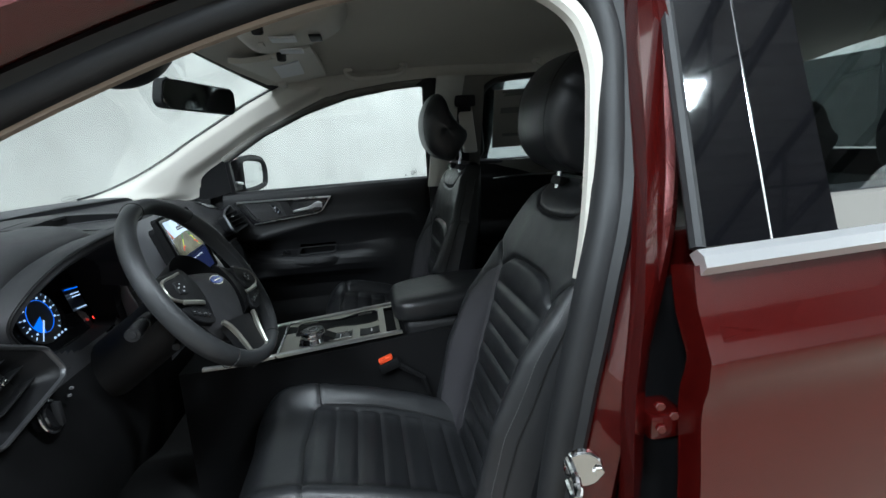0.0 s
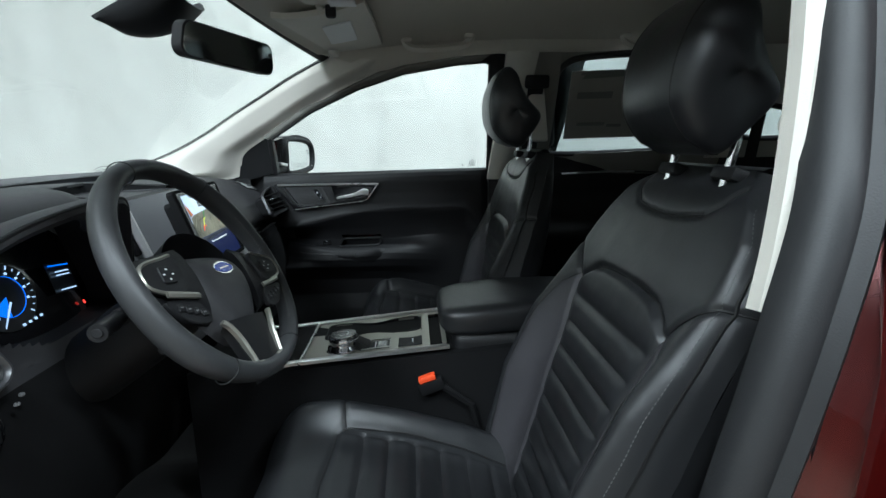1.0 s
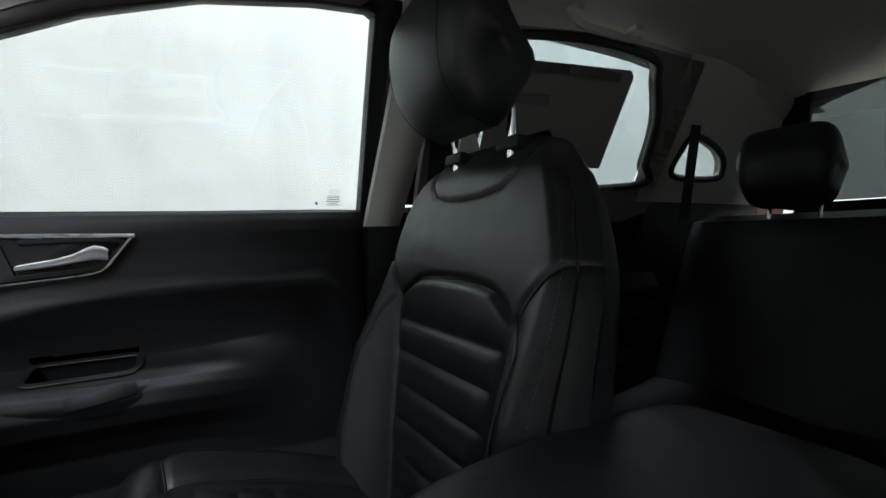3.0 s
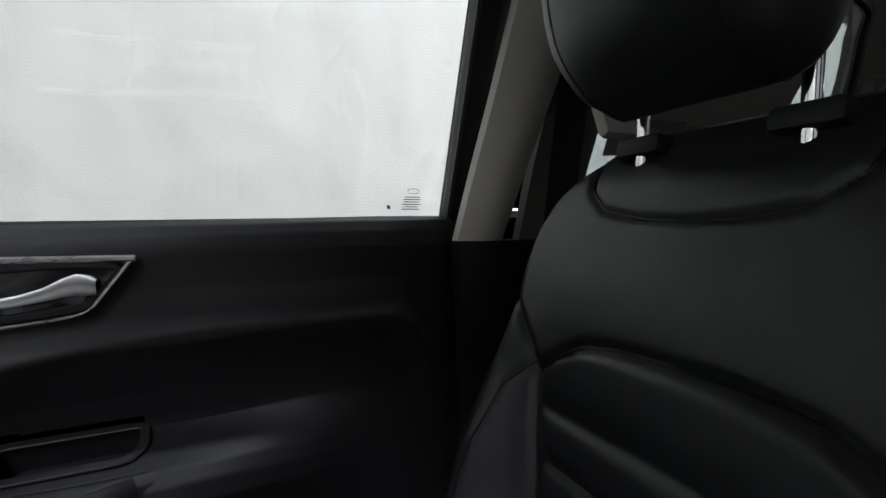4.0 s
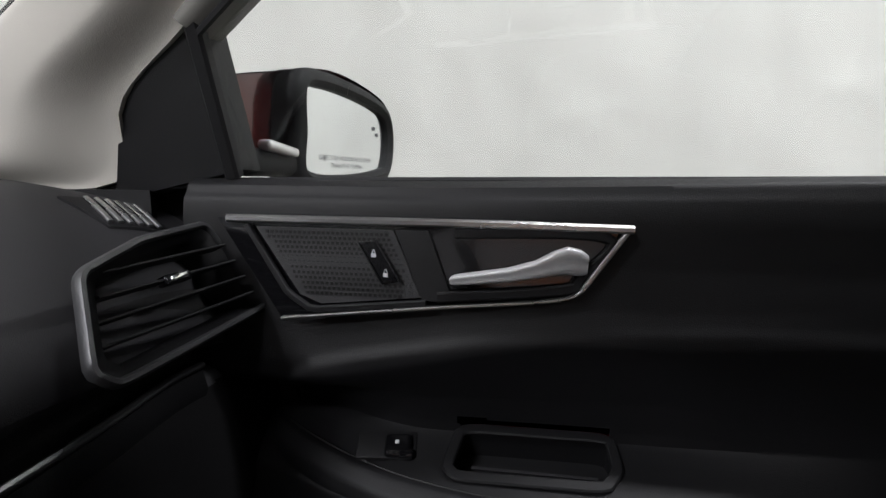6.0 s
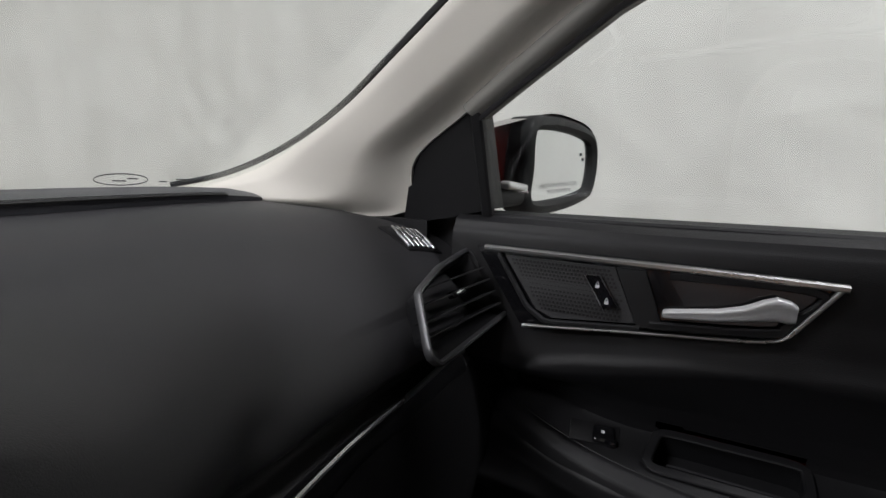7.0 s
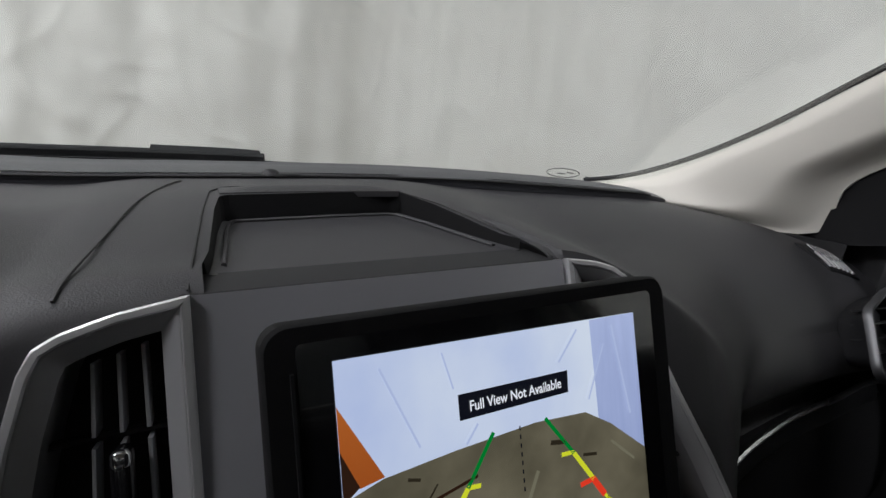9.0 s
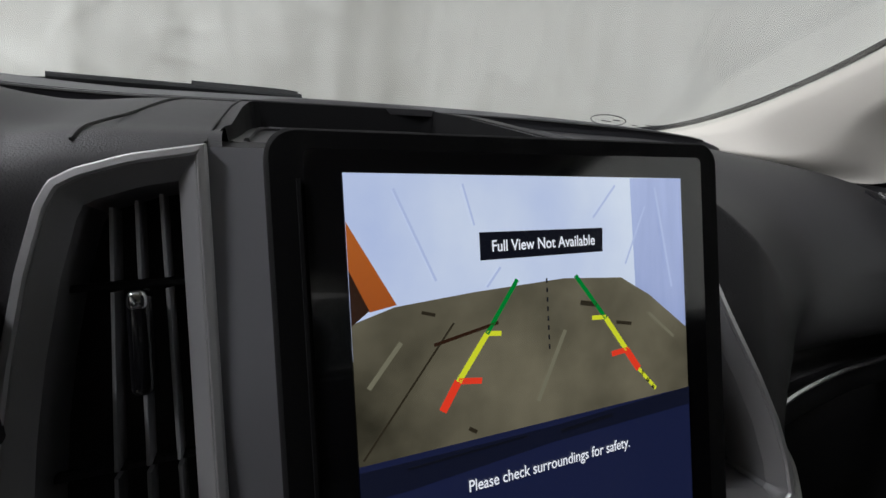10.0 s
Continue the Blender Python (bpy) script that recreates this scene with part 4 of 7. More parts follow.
# etched mark on the glass: ring and bars
mk = Vector((side_x(1.228) + 0.008, -0.371, 1.228))
gm = facing(mk, (-1, 0, -0.49))
gm = gm @ pose(0, 0, 0, 0, 0, 0)
part("glass_ring", sweep([gm @ Vector((0.009 * math.cos(k * math.pi / 12), 0.0045 * math.sin(k * math.pi / 12), 0)) for k in range(24)], rect(0.0008, 0.0005), (-1, 0, -0.49), True), INK, g)
for k, w in enumerate((0.024, 0.030, 0.026, 0.032, 0.022, 0.030)):
    part("glass_line", rbox(gm @ Vector((0, -0.010 - 0.0042 * k, 0)), (0.0006, w, 0.0014), 0, 1, pose(0, 0, 0, 0, 26, 0)), INK, g)
part("glass_glyph", rbox(gm @ Vector((-0.037, -0.028, 0)), (0.0006, 0.005, 0.007), 0, 1, pose(0, 0, 0, 0, 26, 0)), INK, g)

# ---------------------------------------------------------------- outside mirror
MR = thing("side_mirror", "burgundy side mirror with black edge and printed warning", "side mirror")
mi, mo = Vector((0.945, 0.385, 0)), Vector((1.205, 0.335, 0))
ax = (mo - mi).normalized()
out_n = Vector((ax.y, -ax.x, 0)) * 1.0
if out_n.y > 0:
    out_n = -out_n
shape = [(-0.005, 1.180), (-0.008, 1.24), (-0.002, 1.300), (0.05, 1.312), (0.15, 1.309), (0.225, 1.297), (0.252, 1.275), (0.258, 1.235), (0.245, 1.196), (0.215, 1.182), (0.10, 1.172)]
loop = curve([mi + ax * a + Vector((0, 0, z)) for a, z in shape], 70, True)
cm = sum(loop, Vector()) / 70


SHELL = [(-0.145, 1.205), (-0.145, 1.248), (-0.12, 1.286), (-0.03, 1.312), (0.06, 1.330), (0.16, 1.326), (0.24, 1.310), (0.266, 1.275), (0.270, 1.235), (0.255, 1.19), (0.215, 1.172), (0.10, 1.165), (-0.02, 1.185), (-0.12, 1.195)]
sl = curve([mi + ax * a + Vector((0, 0, z)) for a, z in SHELL], 70, True)
sc_ = sum(sl, Vector()) / 70


def shell(u, v):
    k = int(u * 70) % 70
    r = 1.0 * (1 - 0.9 * max(0, v - 0.35) ** 1.5 / 0.65 ** 1.5) if v > 0.35 else 1.0
    inset = 0.03 * step(0.05, -0.10, (sl[k] - mi).dot(ax))
    return sc_ + (sl[k] - sc_) * r - out_n * (0.13 * v - 0.004 + inset)


CAPV = [sc_ + (shell(k / 70, 0) - sc_) * 0.985 - out_n * 0.016 for k in range(70)]
part("housing", merge(grid(70, 14, shell, True), (CAPV, [tuple(range(70))])), RED, MR, "burgundy painted housing")
part("rim", sweep([cm + (p - cm) * 1.035 for p in loop], [(-0.012, -0.012), (0.012, -0.012), (0.012, 0.006), (0.004, 0.013), (-0.006, 0.010), (-0.012, 0.002)], out_n, True), BLACK, MR)
gl = part("mirror_glass", (([cm + (p - cm) * 0.97 for p in loop] + [cm + (p - cm) * 0.97 - out_n * 0.004 for p in loop]), [tuple(range(70)), tuple(reversed(range(70, 140)))] + [(i, (i + 1) % 70, (i + 1) % 70 + 70, i + 70) for i in range(70)]), MIRROR, MR, "clear mirror glass")
part("lower_base", rbox((0.895, 0.415, 1.195), (0.115, 0.055, 0.034), 0.014, 3, pose(0, 0, 0, 0, 0, -10)), BLACK, MR)
part("base_fairing", rbox((0.880, 0.388, 1.212), (0.060, 0.020, 0.012), 0.005, 3, pose(0, 0, 0, 0, 8, -10)), SATIN, MR)
part("front_edge", sweep([cm + (p - cm) * 1.05 - out_n * 0.018 for p in loop], [(-0.010, -0.02), (0.010, -0.02), (0.010, 0.012), (-0.010, 0.012)], out_n, True), BLACK, MR)
gf = facing(mi + ax * 0.115 + Vector((0, 0, 1.206)) + out_n * 0.0015, out_n)
words("OBJECTS IN MIRROR ARE CLOSER", 0.0105, gf, ETCH, gl)
words("THAN THEY APPEAR", 0.0105, gf @ Matrix.Translation((0, -0.0115, 0)), ETCH, gl)
for k in range(2):
    part("warning_icon", rbox(mi + ax * (0.205 + 0.012 * k) + Vector((0, 0, 1.262 - 0.010 * k)) + out_n * 0.001, (0.007, 0.002, 0.006), 0.001), GREYTXT, gl)

# price sheet inside the rear passenger window
SHEET = thing("window_sheet", "grey paper price sheet stuck inside the rear window", "paper")
sh = [(-0.708, 1.528), (-1.13, 1.535), (-1.147, 1.522), (-1.135, 1.305), (-0.722, 1.298)]
P = [rear_pt(y, z, 1, 0.006) for y, z in sh]
part("sheet", (P + [p + Vector((0.001, 0, 0)) for p in P], [(0, 1, 2, 3, 4), (9, 8, 7, 6, 5)] + [(i, (i + 1) % 5, (i + 1) % 5 + 5, i + 5) for i in range(5)]), PAPER, SHEET)
for y0, y1, z, h in ((-0.745, -0.885, 1.438, 0.022), (-0.92, -1.10, 1.505, 0.02), (-0.765, -0.88, 1.345, 0.012), (-0.89, -0.95, 1.34, 0.01), (-0.745, -0.86, 1.515, 0.008)):
    part("print_bar", ([rear_pt(yy, zz, 1, 0.0045) for yy, zz in ((y0, z), (y1, z), (y1, z + h), (y0, z + h))] + [rear_pt(yy, zz, 1, 0.0055) for yy, zz in ((y0, z), (y1, z), (y1, z + h), (y0, z + h))], [(0, 1, 2, 3), (7, 6, 5, 4), (0, 1, 5, 4), (1, 2, 6, 5), (2, 3, 7, 6), (3, 0, 4, 7)]), mat("grey_print_ink", (0.16, 0.16, 0.155), 0.9), SHEET)


# ---------------------------------------------------------------- front seats
def dist_poly(p, poly):
    best = 9.0
    for (ax_, ay), (bx, by) in zip(poly, poly[1:]):
        dx, dy = bx - ax_, by - ay
        t = max(0, min(1, ((p[0] - ax_) * dx + (p[1] - ay) * dy) / (dx * dx + dy * dy)))
        best = min(best, math.hypot(p[0] - ax_ - t * dx, p[1] - ay - t * dy))
    return best


INS = [(0.100, 0.02), (0.116, 0.20), (0.134, 0.335), (0.153, 0.430), (0.126, 0.454), (0.100, 0.468), (0.055, 0.474), (0.0, 0.475)]
BTOP = [(0.153, 0.430), (0.170, 0.458), (0.195, 0.485), (0.213, 0.500), (0.232, 0.506)]
BMID = [(0.158, 0.440), (0.186, 0.405), (0.200, 0.30), (0.200, 0.15), (0.192, 0.03)]
FLAP = [(0.126, 0.650), (0.116, 0.622), (0.092, 0.602), (0.045, 0.593), (0.0, 0.591)]
SIDEP = [(0.176, 0.625), (0.206, 0.58), (0.217, 0.53), (0.223, 0.49), (0.229, 0.42), (0.236, 0.30), (0.236, 0.05)]


def seat_w(s):
    return table([(-0.1, 0.242), (0.1, 0.252), (0.30, 0.251), (0.42, 0.243), (0.50, 0.236), (0.54, 0.230), (0.58, 0.218), (0.62, 0.192), (0.65, 0.158), (0.68, 0.12)], s)[0]


def insert_w(s):
    """Half width of the ribbed insert at a height."""
    return table([(y, x) for x, y in INS[:4]], s)[0]


def insert_top(a):
    """Upper edge of the insert at a distance from the middle."""
    return table([(x, y) for x, y in reversed(INS[3:])], a)[0]


def pleat(s):
    """Where s lies between two valleys of the insert's cross ridges, 0 to 1."""
    if s > 0.398:
        return (s - 0.398) / 0.09
    k = (s - 0.398) / 0.05
    return k - math.floor(k)


def back_h(u, s):
    a, W = abs(u), seat_w(s)
    h = 0.012 * math.sin(math.pi * max(0, min(1, s / 0.62))) - 0.012 * step(0.48, 0.66, s)
    ridge = table([(0.0, 0.048, 0.205), (0.2, 0.060, 0.207), (0.34, 0.046, 0.203), (0.43, 0.020, 0.205), (0.50, 0.004, 0.205), (0.60, 0.0, 0.205)], s)
    h += ridge[0] * math.exp(-((a - ridge[1]) / 0.040) ** 2)
    h -= 0.044 * max(0, (a / W - 0.84) / 0.16) ** 2 if a > 0.84 * W else 0
    h -= 0.030 * step(0.60, 0.68, s) ** 2
    inw, top = insert_w(s), insert_top(a)
    if a < inw and s < top:
        f = pleat(s)
        h += (-0.002 + 0.0075 * (1 - abs(2 * f - 1) ** 3.2)) * step(inw, inw - 0.026, a) * step(0.0, 0.014, top - s)
    for line, d, w in ((INS, 0.0065, 0.0048), (BTOP, 0.0055, 0.0048), (BMID, 0.0030, 0.004), (FLAP, 0.0045, 0.0045), (SIDEP, 0.0030, 0.0035)):
        t = dist_poly((a, s), line)
        if t < 0.02:
            h -= d * math.exp(-(t / w) ** 2)
    # slack in the hide: shallow soft folds
    h += 0.0016 * noise.noise((u * 9, s * 11, 2.0)) + 0.0007 * noise.noise((u * 24, s * 30, 5.0))
    return h


def seat(cx, py, pz, recline, cush, label, airbag, lean=0.0, rise=0.0, reach=0.635):
    S = thing("front_seat", label, "car seat", "front seats")
    r = radians(recline)
    up, fw = Vector((0, -math.sin(r), math.cos(r))), Vector((0, math.cos(r), math.sin(r)))
    O = Vector((cx, py, pz))

    def at(u, s, h):
        return O + Vector((u - lean * step(0.61, 0.46, s), 0, 0)) + up * s + fw * h
    nu, ns = 150, 220
    us = [(-1 + 2 * i / (nu - 1)) for i in range(nu)]
    ss = [-0.06 + 0.74 * j / (ns - 1) for j in range(ns)]
    pts = {}
    for i, a in enumerate(us):
        for j, s in enumerate(ss):
            u = a * seat_w(s)
            pts[i, j] = (u, s, at(u, s, back_h(u, s)))
    groups = {}
    for i in range(nu - 1):
        for j in range(ns - 1):
            u, s = (pts[i, j][0] + pts[i + 1, j][0]) / 2, (ss[j] + ss[j + 1]) / 2
            a = abs(u)
            inw = insert_w(s)
            if a < inw and s < insert_top(a):
                key = "insert"
            elif s < table([(x, y) for x, y in BTOP], a)[0] and a >= inw:
                mid = table([(y, x) for x, y in reversed(BMID)], s)[0]
                key = ("inner_bolster" if a < mid else "outer_bolster", u > 0)
            elif s > 0.591 and a < 0.126 and s > table([(x, y) for x, y in reversed(FLAP)], a)[0]:
                key = "top_flap"
            else:
                key = "shoulder_panel"
            groups.setdefault(key, []).append(((i, j), (i + 1, j), (i + 1, j + 1), (i, j + 1)))
    def flank(sg):
        """One side of the backrest, rounding in towards the shell behind."""
        def f(u, v):
            q = -0.06 + 0.74 * v
            w, e = seat_w(q), back_h(seat_w(q), q)
            a = u * math.pi / 2
            return at(sg * w * (1 - 0.28 * (1 - math.cos(a)) ** 1.2), q, e + (-0.088 - e) * math.sin(a) ** 0.9)
        return grid(9, ns, f)
    back = part("backrest", merge(flank(1), flank(-1),
        grid(40, 6, lambda u, v: at((2 * u - 1) * seat_w(0.68) * (1 - 0.28 * v + 0.03 * math.sin(math.pi * v)), 0.68 + 0.010 * math.sin(math.pi * v), back_h(0, 0.68) * (1 - v) - 0.088 * v)),
        grid(24, 40, lambda u, v: at((2 * u - 1) * 0.72 * seat_w(-0.06 + 0.74 * v), -0.06 + 0.74 * v, -0.088 - 0.02 * math.sin(math.pi * u) * math.sin(math.pi * v)))), LEATHER, S, "black leather backrest sides")
    for key, quads in groups.items():
        idx, V, F = {}, [], []
        for q in quads:
            f = []
            for c in q:
                if c not in idx:
                    idx[c] = len(V)
                    V.append(pts[c][2])
                f.append(idx[c])
            F.append(tuple(f))
        nm = key if isinstance(key, str) else key[0]
        part(nm, (V, F), LEATHER_GREY if nm == "inner_bolster" else LEATHER, back, "charcoal leather facing" if nm == "inner_bolster" else "")

    def seam(line, both=True, rad=0.0017, lift=0.0005, m=SEAM, name="seam"):
        L = lines([(x, y, 0) for x, y in line], 40)
        for sg in ((1, -1) if both else (1,)):
            part(name, tube([at(sg * p.x, p.y, back_h(p.x, p.y) + lift) for p in L], rad, 5), m, back)
    seam([(x, y) for x, y in INS])
    seam(BTOP)
    seam(BMID, rad=0.0012)
    seam(FLAP)
    seam(SIDEP, rad=0.0022, lift=0.001)
    # stitches along the side seam
    for sg in (1, -1):
        L = lines([(x, y, 0) for x, y in SIDEP], 90)
        bits = []
        for k in range(0, 89):
            p, q = L[k], L[k].lerp(L[k + 1], 0.55)
            bits.append(tube([at(sg * (p.x - 0.008), p.y, back_h(p.x - 0.008, p.y) + 0.0008), at(sg * (q.x - 0.008), q.y, back_h(q.x - 0.008, q.y) + 0.0008)], 0.0007, 4))
        part("stitching", merge(*bits), STITCH, back, "grey thread", kind="stuff")
    # headrest
    hd = part("headrest", grid(72, 44, lambda u, v: headpt(at, u, v), True), LEATHER, S, "padded black leather headrest")
    for vv in (0.27, 0.73):
        part("headrest_seam", tube([headpt(at, k / 60, vv) for k in range(60)], 0.0011, 5, True), SEAM, hd)
    for sg in (1, -1):
        part("headrest_post", tube([at(sg * 0.073, 0.64, -0.032), at(sg * 0.073, 0.71, -0.022), at(sg * 0.073, 0.77, 0.0)], 0.0065, 12), CHROME, S, "chrome post")
        part("post_guide", rbox(at(sg * 0.073, 0.668, -0.033), (0.052, 0.030, 0.020), 0.006, 2, pose(0, 0, 0, recline, 0, 0)), BLACK, S)
    # cushion
    cy = py + cush

    def cu(u, v):
        a = (2 * u - 1)
        W = 0.262
        y = -0.09 + reach * v
        x = a * W * (1 - 0.05 * step(0.8, 1.0, v))
        z = table([(0, -0.06), (0.12, -0.03), (0.3, 0.022), (0.5, 0.062), (0.7, 0.091), (0.85, 0.104), (1, 0.106)], v)[0]
        z += 0.052 * math.exp(-((abs(x) - 0.185) / 0.042) ** 2) * (1 - 0.55 * step(0.70, 0.95, v)) * step(-0.1, 0.15, v)
        z -= 0.07 * max(0, (abs(a) - 0.82) / 0.18) ** 2
        if abs(x) < 0.140 and 0.0 < y < 0.362:
            k = y / 0.0517
            f = k - math.floor(k)
            z += 0.0065 * (1 - (2 * f - 1) ** 4) * step(0.142, 0.128, abs(x)) - 0.003
        for line in CSEAM:
            t = dist_poly((abs(x), y), line)
            if t < 0.02:
                z -= 0.005 * math.exp(-(t / 0.0045) ** 2)
        drop = max(0, (v - 0.80) / 0.20)
        z -= 0.14 * drop ** 2.2
        return Vector((cx + x, cy + y - 0.02 * drop ** 3, pz + rise + z))
    cs = part("cushion", grid(126, 130, cu), LEATHER, S, "black leather cushion with lengthwise ribs")

    def skirt(u, v):
        k = u * 4
        e = (cu(0, min(1, k)) if k < 1 else cu(min(1, k - 1), 1) if k < 2 else cu(1, max(0, 3 - k)) if k < 3 else cu(max(0, 4 - k), 0))
        return Vector((cx + (e.x - cx) * (1 - 0.04 * v), e.y, e.z * (1 - v) + (pz - 0.12) * v))
    part("cushion_side", grid(160, 6, skirt, True), LEATHER, S)
    for line in CSEAM:
        L = lines([(x, y, 0) for x, y in line], 30)
        for sg in (1, -1):
            part("seam", tube([cu((sg * p.x / 0.262 + 1) / 2, (p.y + 0.09) / reach) + Vector((0, 0, 0.0012)) for p in L], 0.0017, 5), SEAM, cs)
    part("seat_base", rbox((cx, cy + 0.2, pz - 0.17), (0.44, 0.46, 0.14), 0.02), BLACK, S)
    for sg in (1, -1):
        part("rail", rbox((cx + sg * 0.19, cy + 0.18, 0.395), (0.05, 0.56, 0.05), 0.01), STEEL, S)
    if airbag:
        tagm = facing(at(-0.250 * airbag, 0.52, -0.030), (-airbag, 0.15, 0.0), up) @ pose(0, 0, 0, 0, 0, 90)
        tg_ = part("airbag_tag", plate(roundrect(0.046, 0.016, 0.003), 0.001, 0, tagm @ pose(0, 0, 0.002)), BLACK, S)
        words("AIRBAG", 0.013, tagm @ pose(0, 0, 0.0035), WHITETXT, tg_)
    return S


CSEAM = [[(0.142, -0.02), (0.150, 0.20), (0.146, 0.345), (0.135, 0.362), (0.0, 0.372)], [(0.146, 0.345), (0.185, 0.352), (0.235, 0.345)], [(0.205, 0.345), (0.215, 0.15), (0.205, -0.02)]]


HEADP = [(0.686, 0.0), (0.686, 0.030), (0.692, 0.056), (0.722, 0.094), (0.770, 0.113), (0.822, 0.118), (0.865, 0.107), (0.890, 0.091), (0.894, 0.076), (0.882, 0.058), (0.850, 0.039), (0.818, 0.010), (0.798, -0.018), (0.786, -0.032), (0.766, -0.036), (0.730, -0.022)]
HLOOP = curve([(0, s, h) for s, h in HEADP], 72, True)
HMID = Vector((0, 0.785, 0.045))


def headpt(at, u, v):
    """A padded headrest: u round its side outline, v across its width."""
    w = math.sin(math.pi * (v - 0.5))
    r = max(0.0, 1 - abs(w) ** 7) ** 0.36
    k = u * 72
    i = int(k) % 72
    p = HLOOP[i].lerp(HLOOP[(i + 1) % 72], k - int(k))
    q = HMID + (p - HMID) * r
    return at(w * 0.118 * (1 - 0.10 * step(0.84, 0.70, p.y)), q.y, q.z - 0.010 * w * w)


seat(-0.368, -0.324, 0.62, 20, -0.012, "black leather driver seat with ribbed insert and raised headrest", 1)
seat(0.358, -0.331, 0.598, 10, -0.06, "black leather passenger seat with ribbed insert and raised headrest", 0, 0.022, 0.075, 0.56)


# ---------------------------------------------------------------- rear bench
RB = thing("rear_bench", "black leather rear bench seat with headrests", "car seat")
part("bench_cushion", slab(60, 20, lambda u, v: Vector((-0.66 + 1.32 * u, -0.78 - 0.52 * v, 0.70 - 0.03 * math.sin(math.pi * v) - 0.05 * max(0, 1 - v * 6) ** 2 + 0.012 * abs(math.sin(u * 9)))), (0, 0, -0.16)), LEATHER, RB)
part("bench_back", slab(60, 24, lambda u, v: Vector((-0.66 + 1.32 * u, -1.27 - 0.20 * v, 0.68 + 0.50 * v - 0.03 * max(0, v - 0.85) * 6)), (0, -0.12, 0.02)), LEATHER, RB)
for x in (-0.40, 0.0, 0.40):
    def rh(u, s, h, x=x):
        return Vector((x, -1.50, 1.20)) + Vector((u, -0.17 * (s - 0.70) + h, s - 0.70))
    part("headrest", grid(32, 24, lambda u, v: headpt(rh, u, v), True), LEATHER, RB)
    for sg in (-1, 1):
        part("headrest_post", tube([(x + sg * 0.06, -1.50, 1.15), (x + sg * 0.06, -1.51, 1.24)], 0.006, 8), CHROME, RB)
for s in (1, -1):
    rbelt = thing("rear_belt", "dark rear seat belt hanging from the roof pillar", "seat belt", "rear seat belts")
    part("strap", slab(2, 16, lambda u, v: Vector((s * (0.60 + 0.05 * v), -1.385 - 0.045 * u, 1.50 - 0.34 * v)), (0.002 * s, 0, 0)), BLACK, rbelt)
    part("guide", rbox((s * 0.60, -1.40, 1.50), (0.02, 0.07, 0.03), 0.008), BLACK, rbelt)


# ---------------------------------------------------------------- dashboard
PANEL = mat("smooth_grey_plastic", (0.045, 0.046, 0.052), 0.45, bump=0.2, grain=1200, var=0.06)
DB = thing("dashboard", "dark grey grained dashboard with storage tray and silver-framed vents", "dashboard")
# section lines (y, z) from the windscreen towards the cabin: middle, passenger side, driver side
SEC_C = [(1.09, 1.220), (1.01, 1.241), (0.86, 1.240), (0.78, 1.241), (0.65, 1.243), (0.56, 1.238), (0.47, 1.229), (0.408, 1.222), (0.392, 1.17), (0.372, 1.10), (0.352, 1.03), (0.345, 0.99), (0.342, 0.95), (0.345, 0.90), (0.355, 0.84), (0.37, 0.76), (0.40, 0.66)]
SEC_P = [(1.05, 1.212), (0.97, 1.233), (0.86, 1.228), (0.76, 1.226), (0.65, 1.216), (0.56, 1.193), (0.48, 1.155), (0.425, 1.108), (0.398, 1.075), (0.392, 1.050), (0.405, 1.036), (0.425, 1.026), (0.425, 1.010), (0.398, 0.998), (0.380, 0.95), (0.372, 0.84), (0.42, 0.66)]
SEC_D = [(1.05, 1.205), (0.97, 1.230), (0.86, 1.232), (0.76, 1.234), (0.65, 1.236), (0.56, 1.234), (0.47, 1.226), (0.41, 1.214), (0.385, 1.18), (0.392, 1.12), (0.395, 1.06), (0.390, 1.02), (0.375, 0.98), (0.360, 0.93), (0.355, 0.86), (0.37, 0.77), (0.42, 0.66)]
# the dash is drawn square, then turned to its seat in the car; the binnacle stays
SETTLE = Matrix(((0.99803, 0.04829, -0.03995, 0.05074), (-0.04711, 0.99845, 0.0298, 0.00311), (0.04132, -0.02786, 0.99876, -0.02769), (0, 0, 0, 1)))


def settled(p):
    near, far = step(-0.30, -0.19, p.x), step(-0.85, -0.20, p.x)
    return p.lerp(SETTLE @ p, near + (far - near) * step(0.46, 0.66, p.y))


def settle(ob, above=Matrix()):
    at = above @ ob.matrix_basis
    if ob.type == "MESH":
        for v in ob.data.vertices:
            v.co = settled(at @ v.co)
        ob.data.update()
    ob.matrix_basis = Matrix()
    for c in ob.children:
        settle(c, at)


SECS = [curve([(0, y, z) for y, z in q], 110) for q in (SEC_C, SEC_P, SEC_D)]


def pulled(x, z):
    """The pad comes forward round the passenger side vent."""
    return 0.406 + (0.296 * (z - 1.2235) - 0.298 * (min(x, 0.225) - 0.1165)) / 0.907


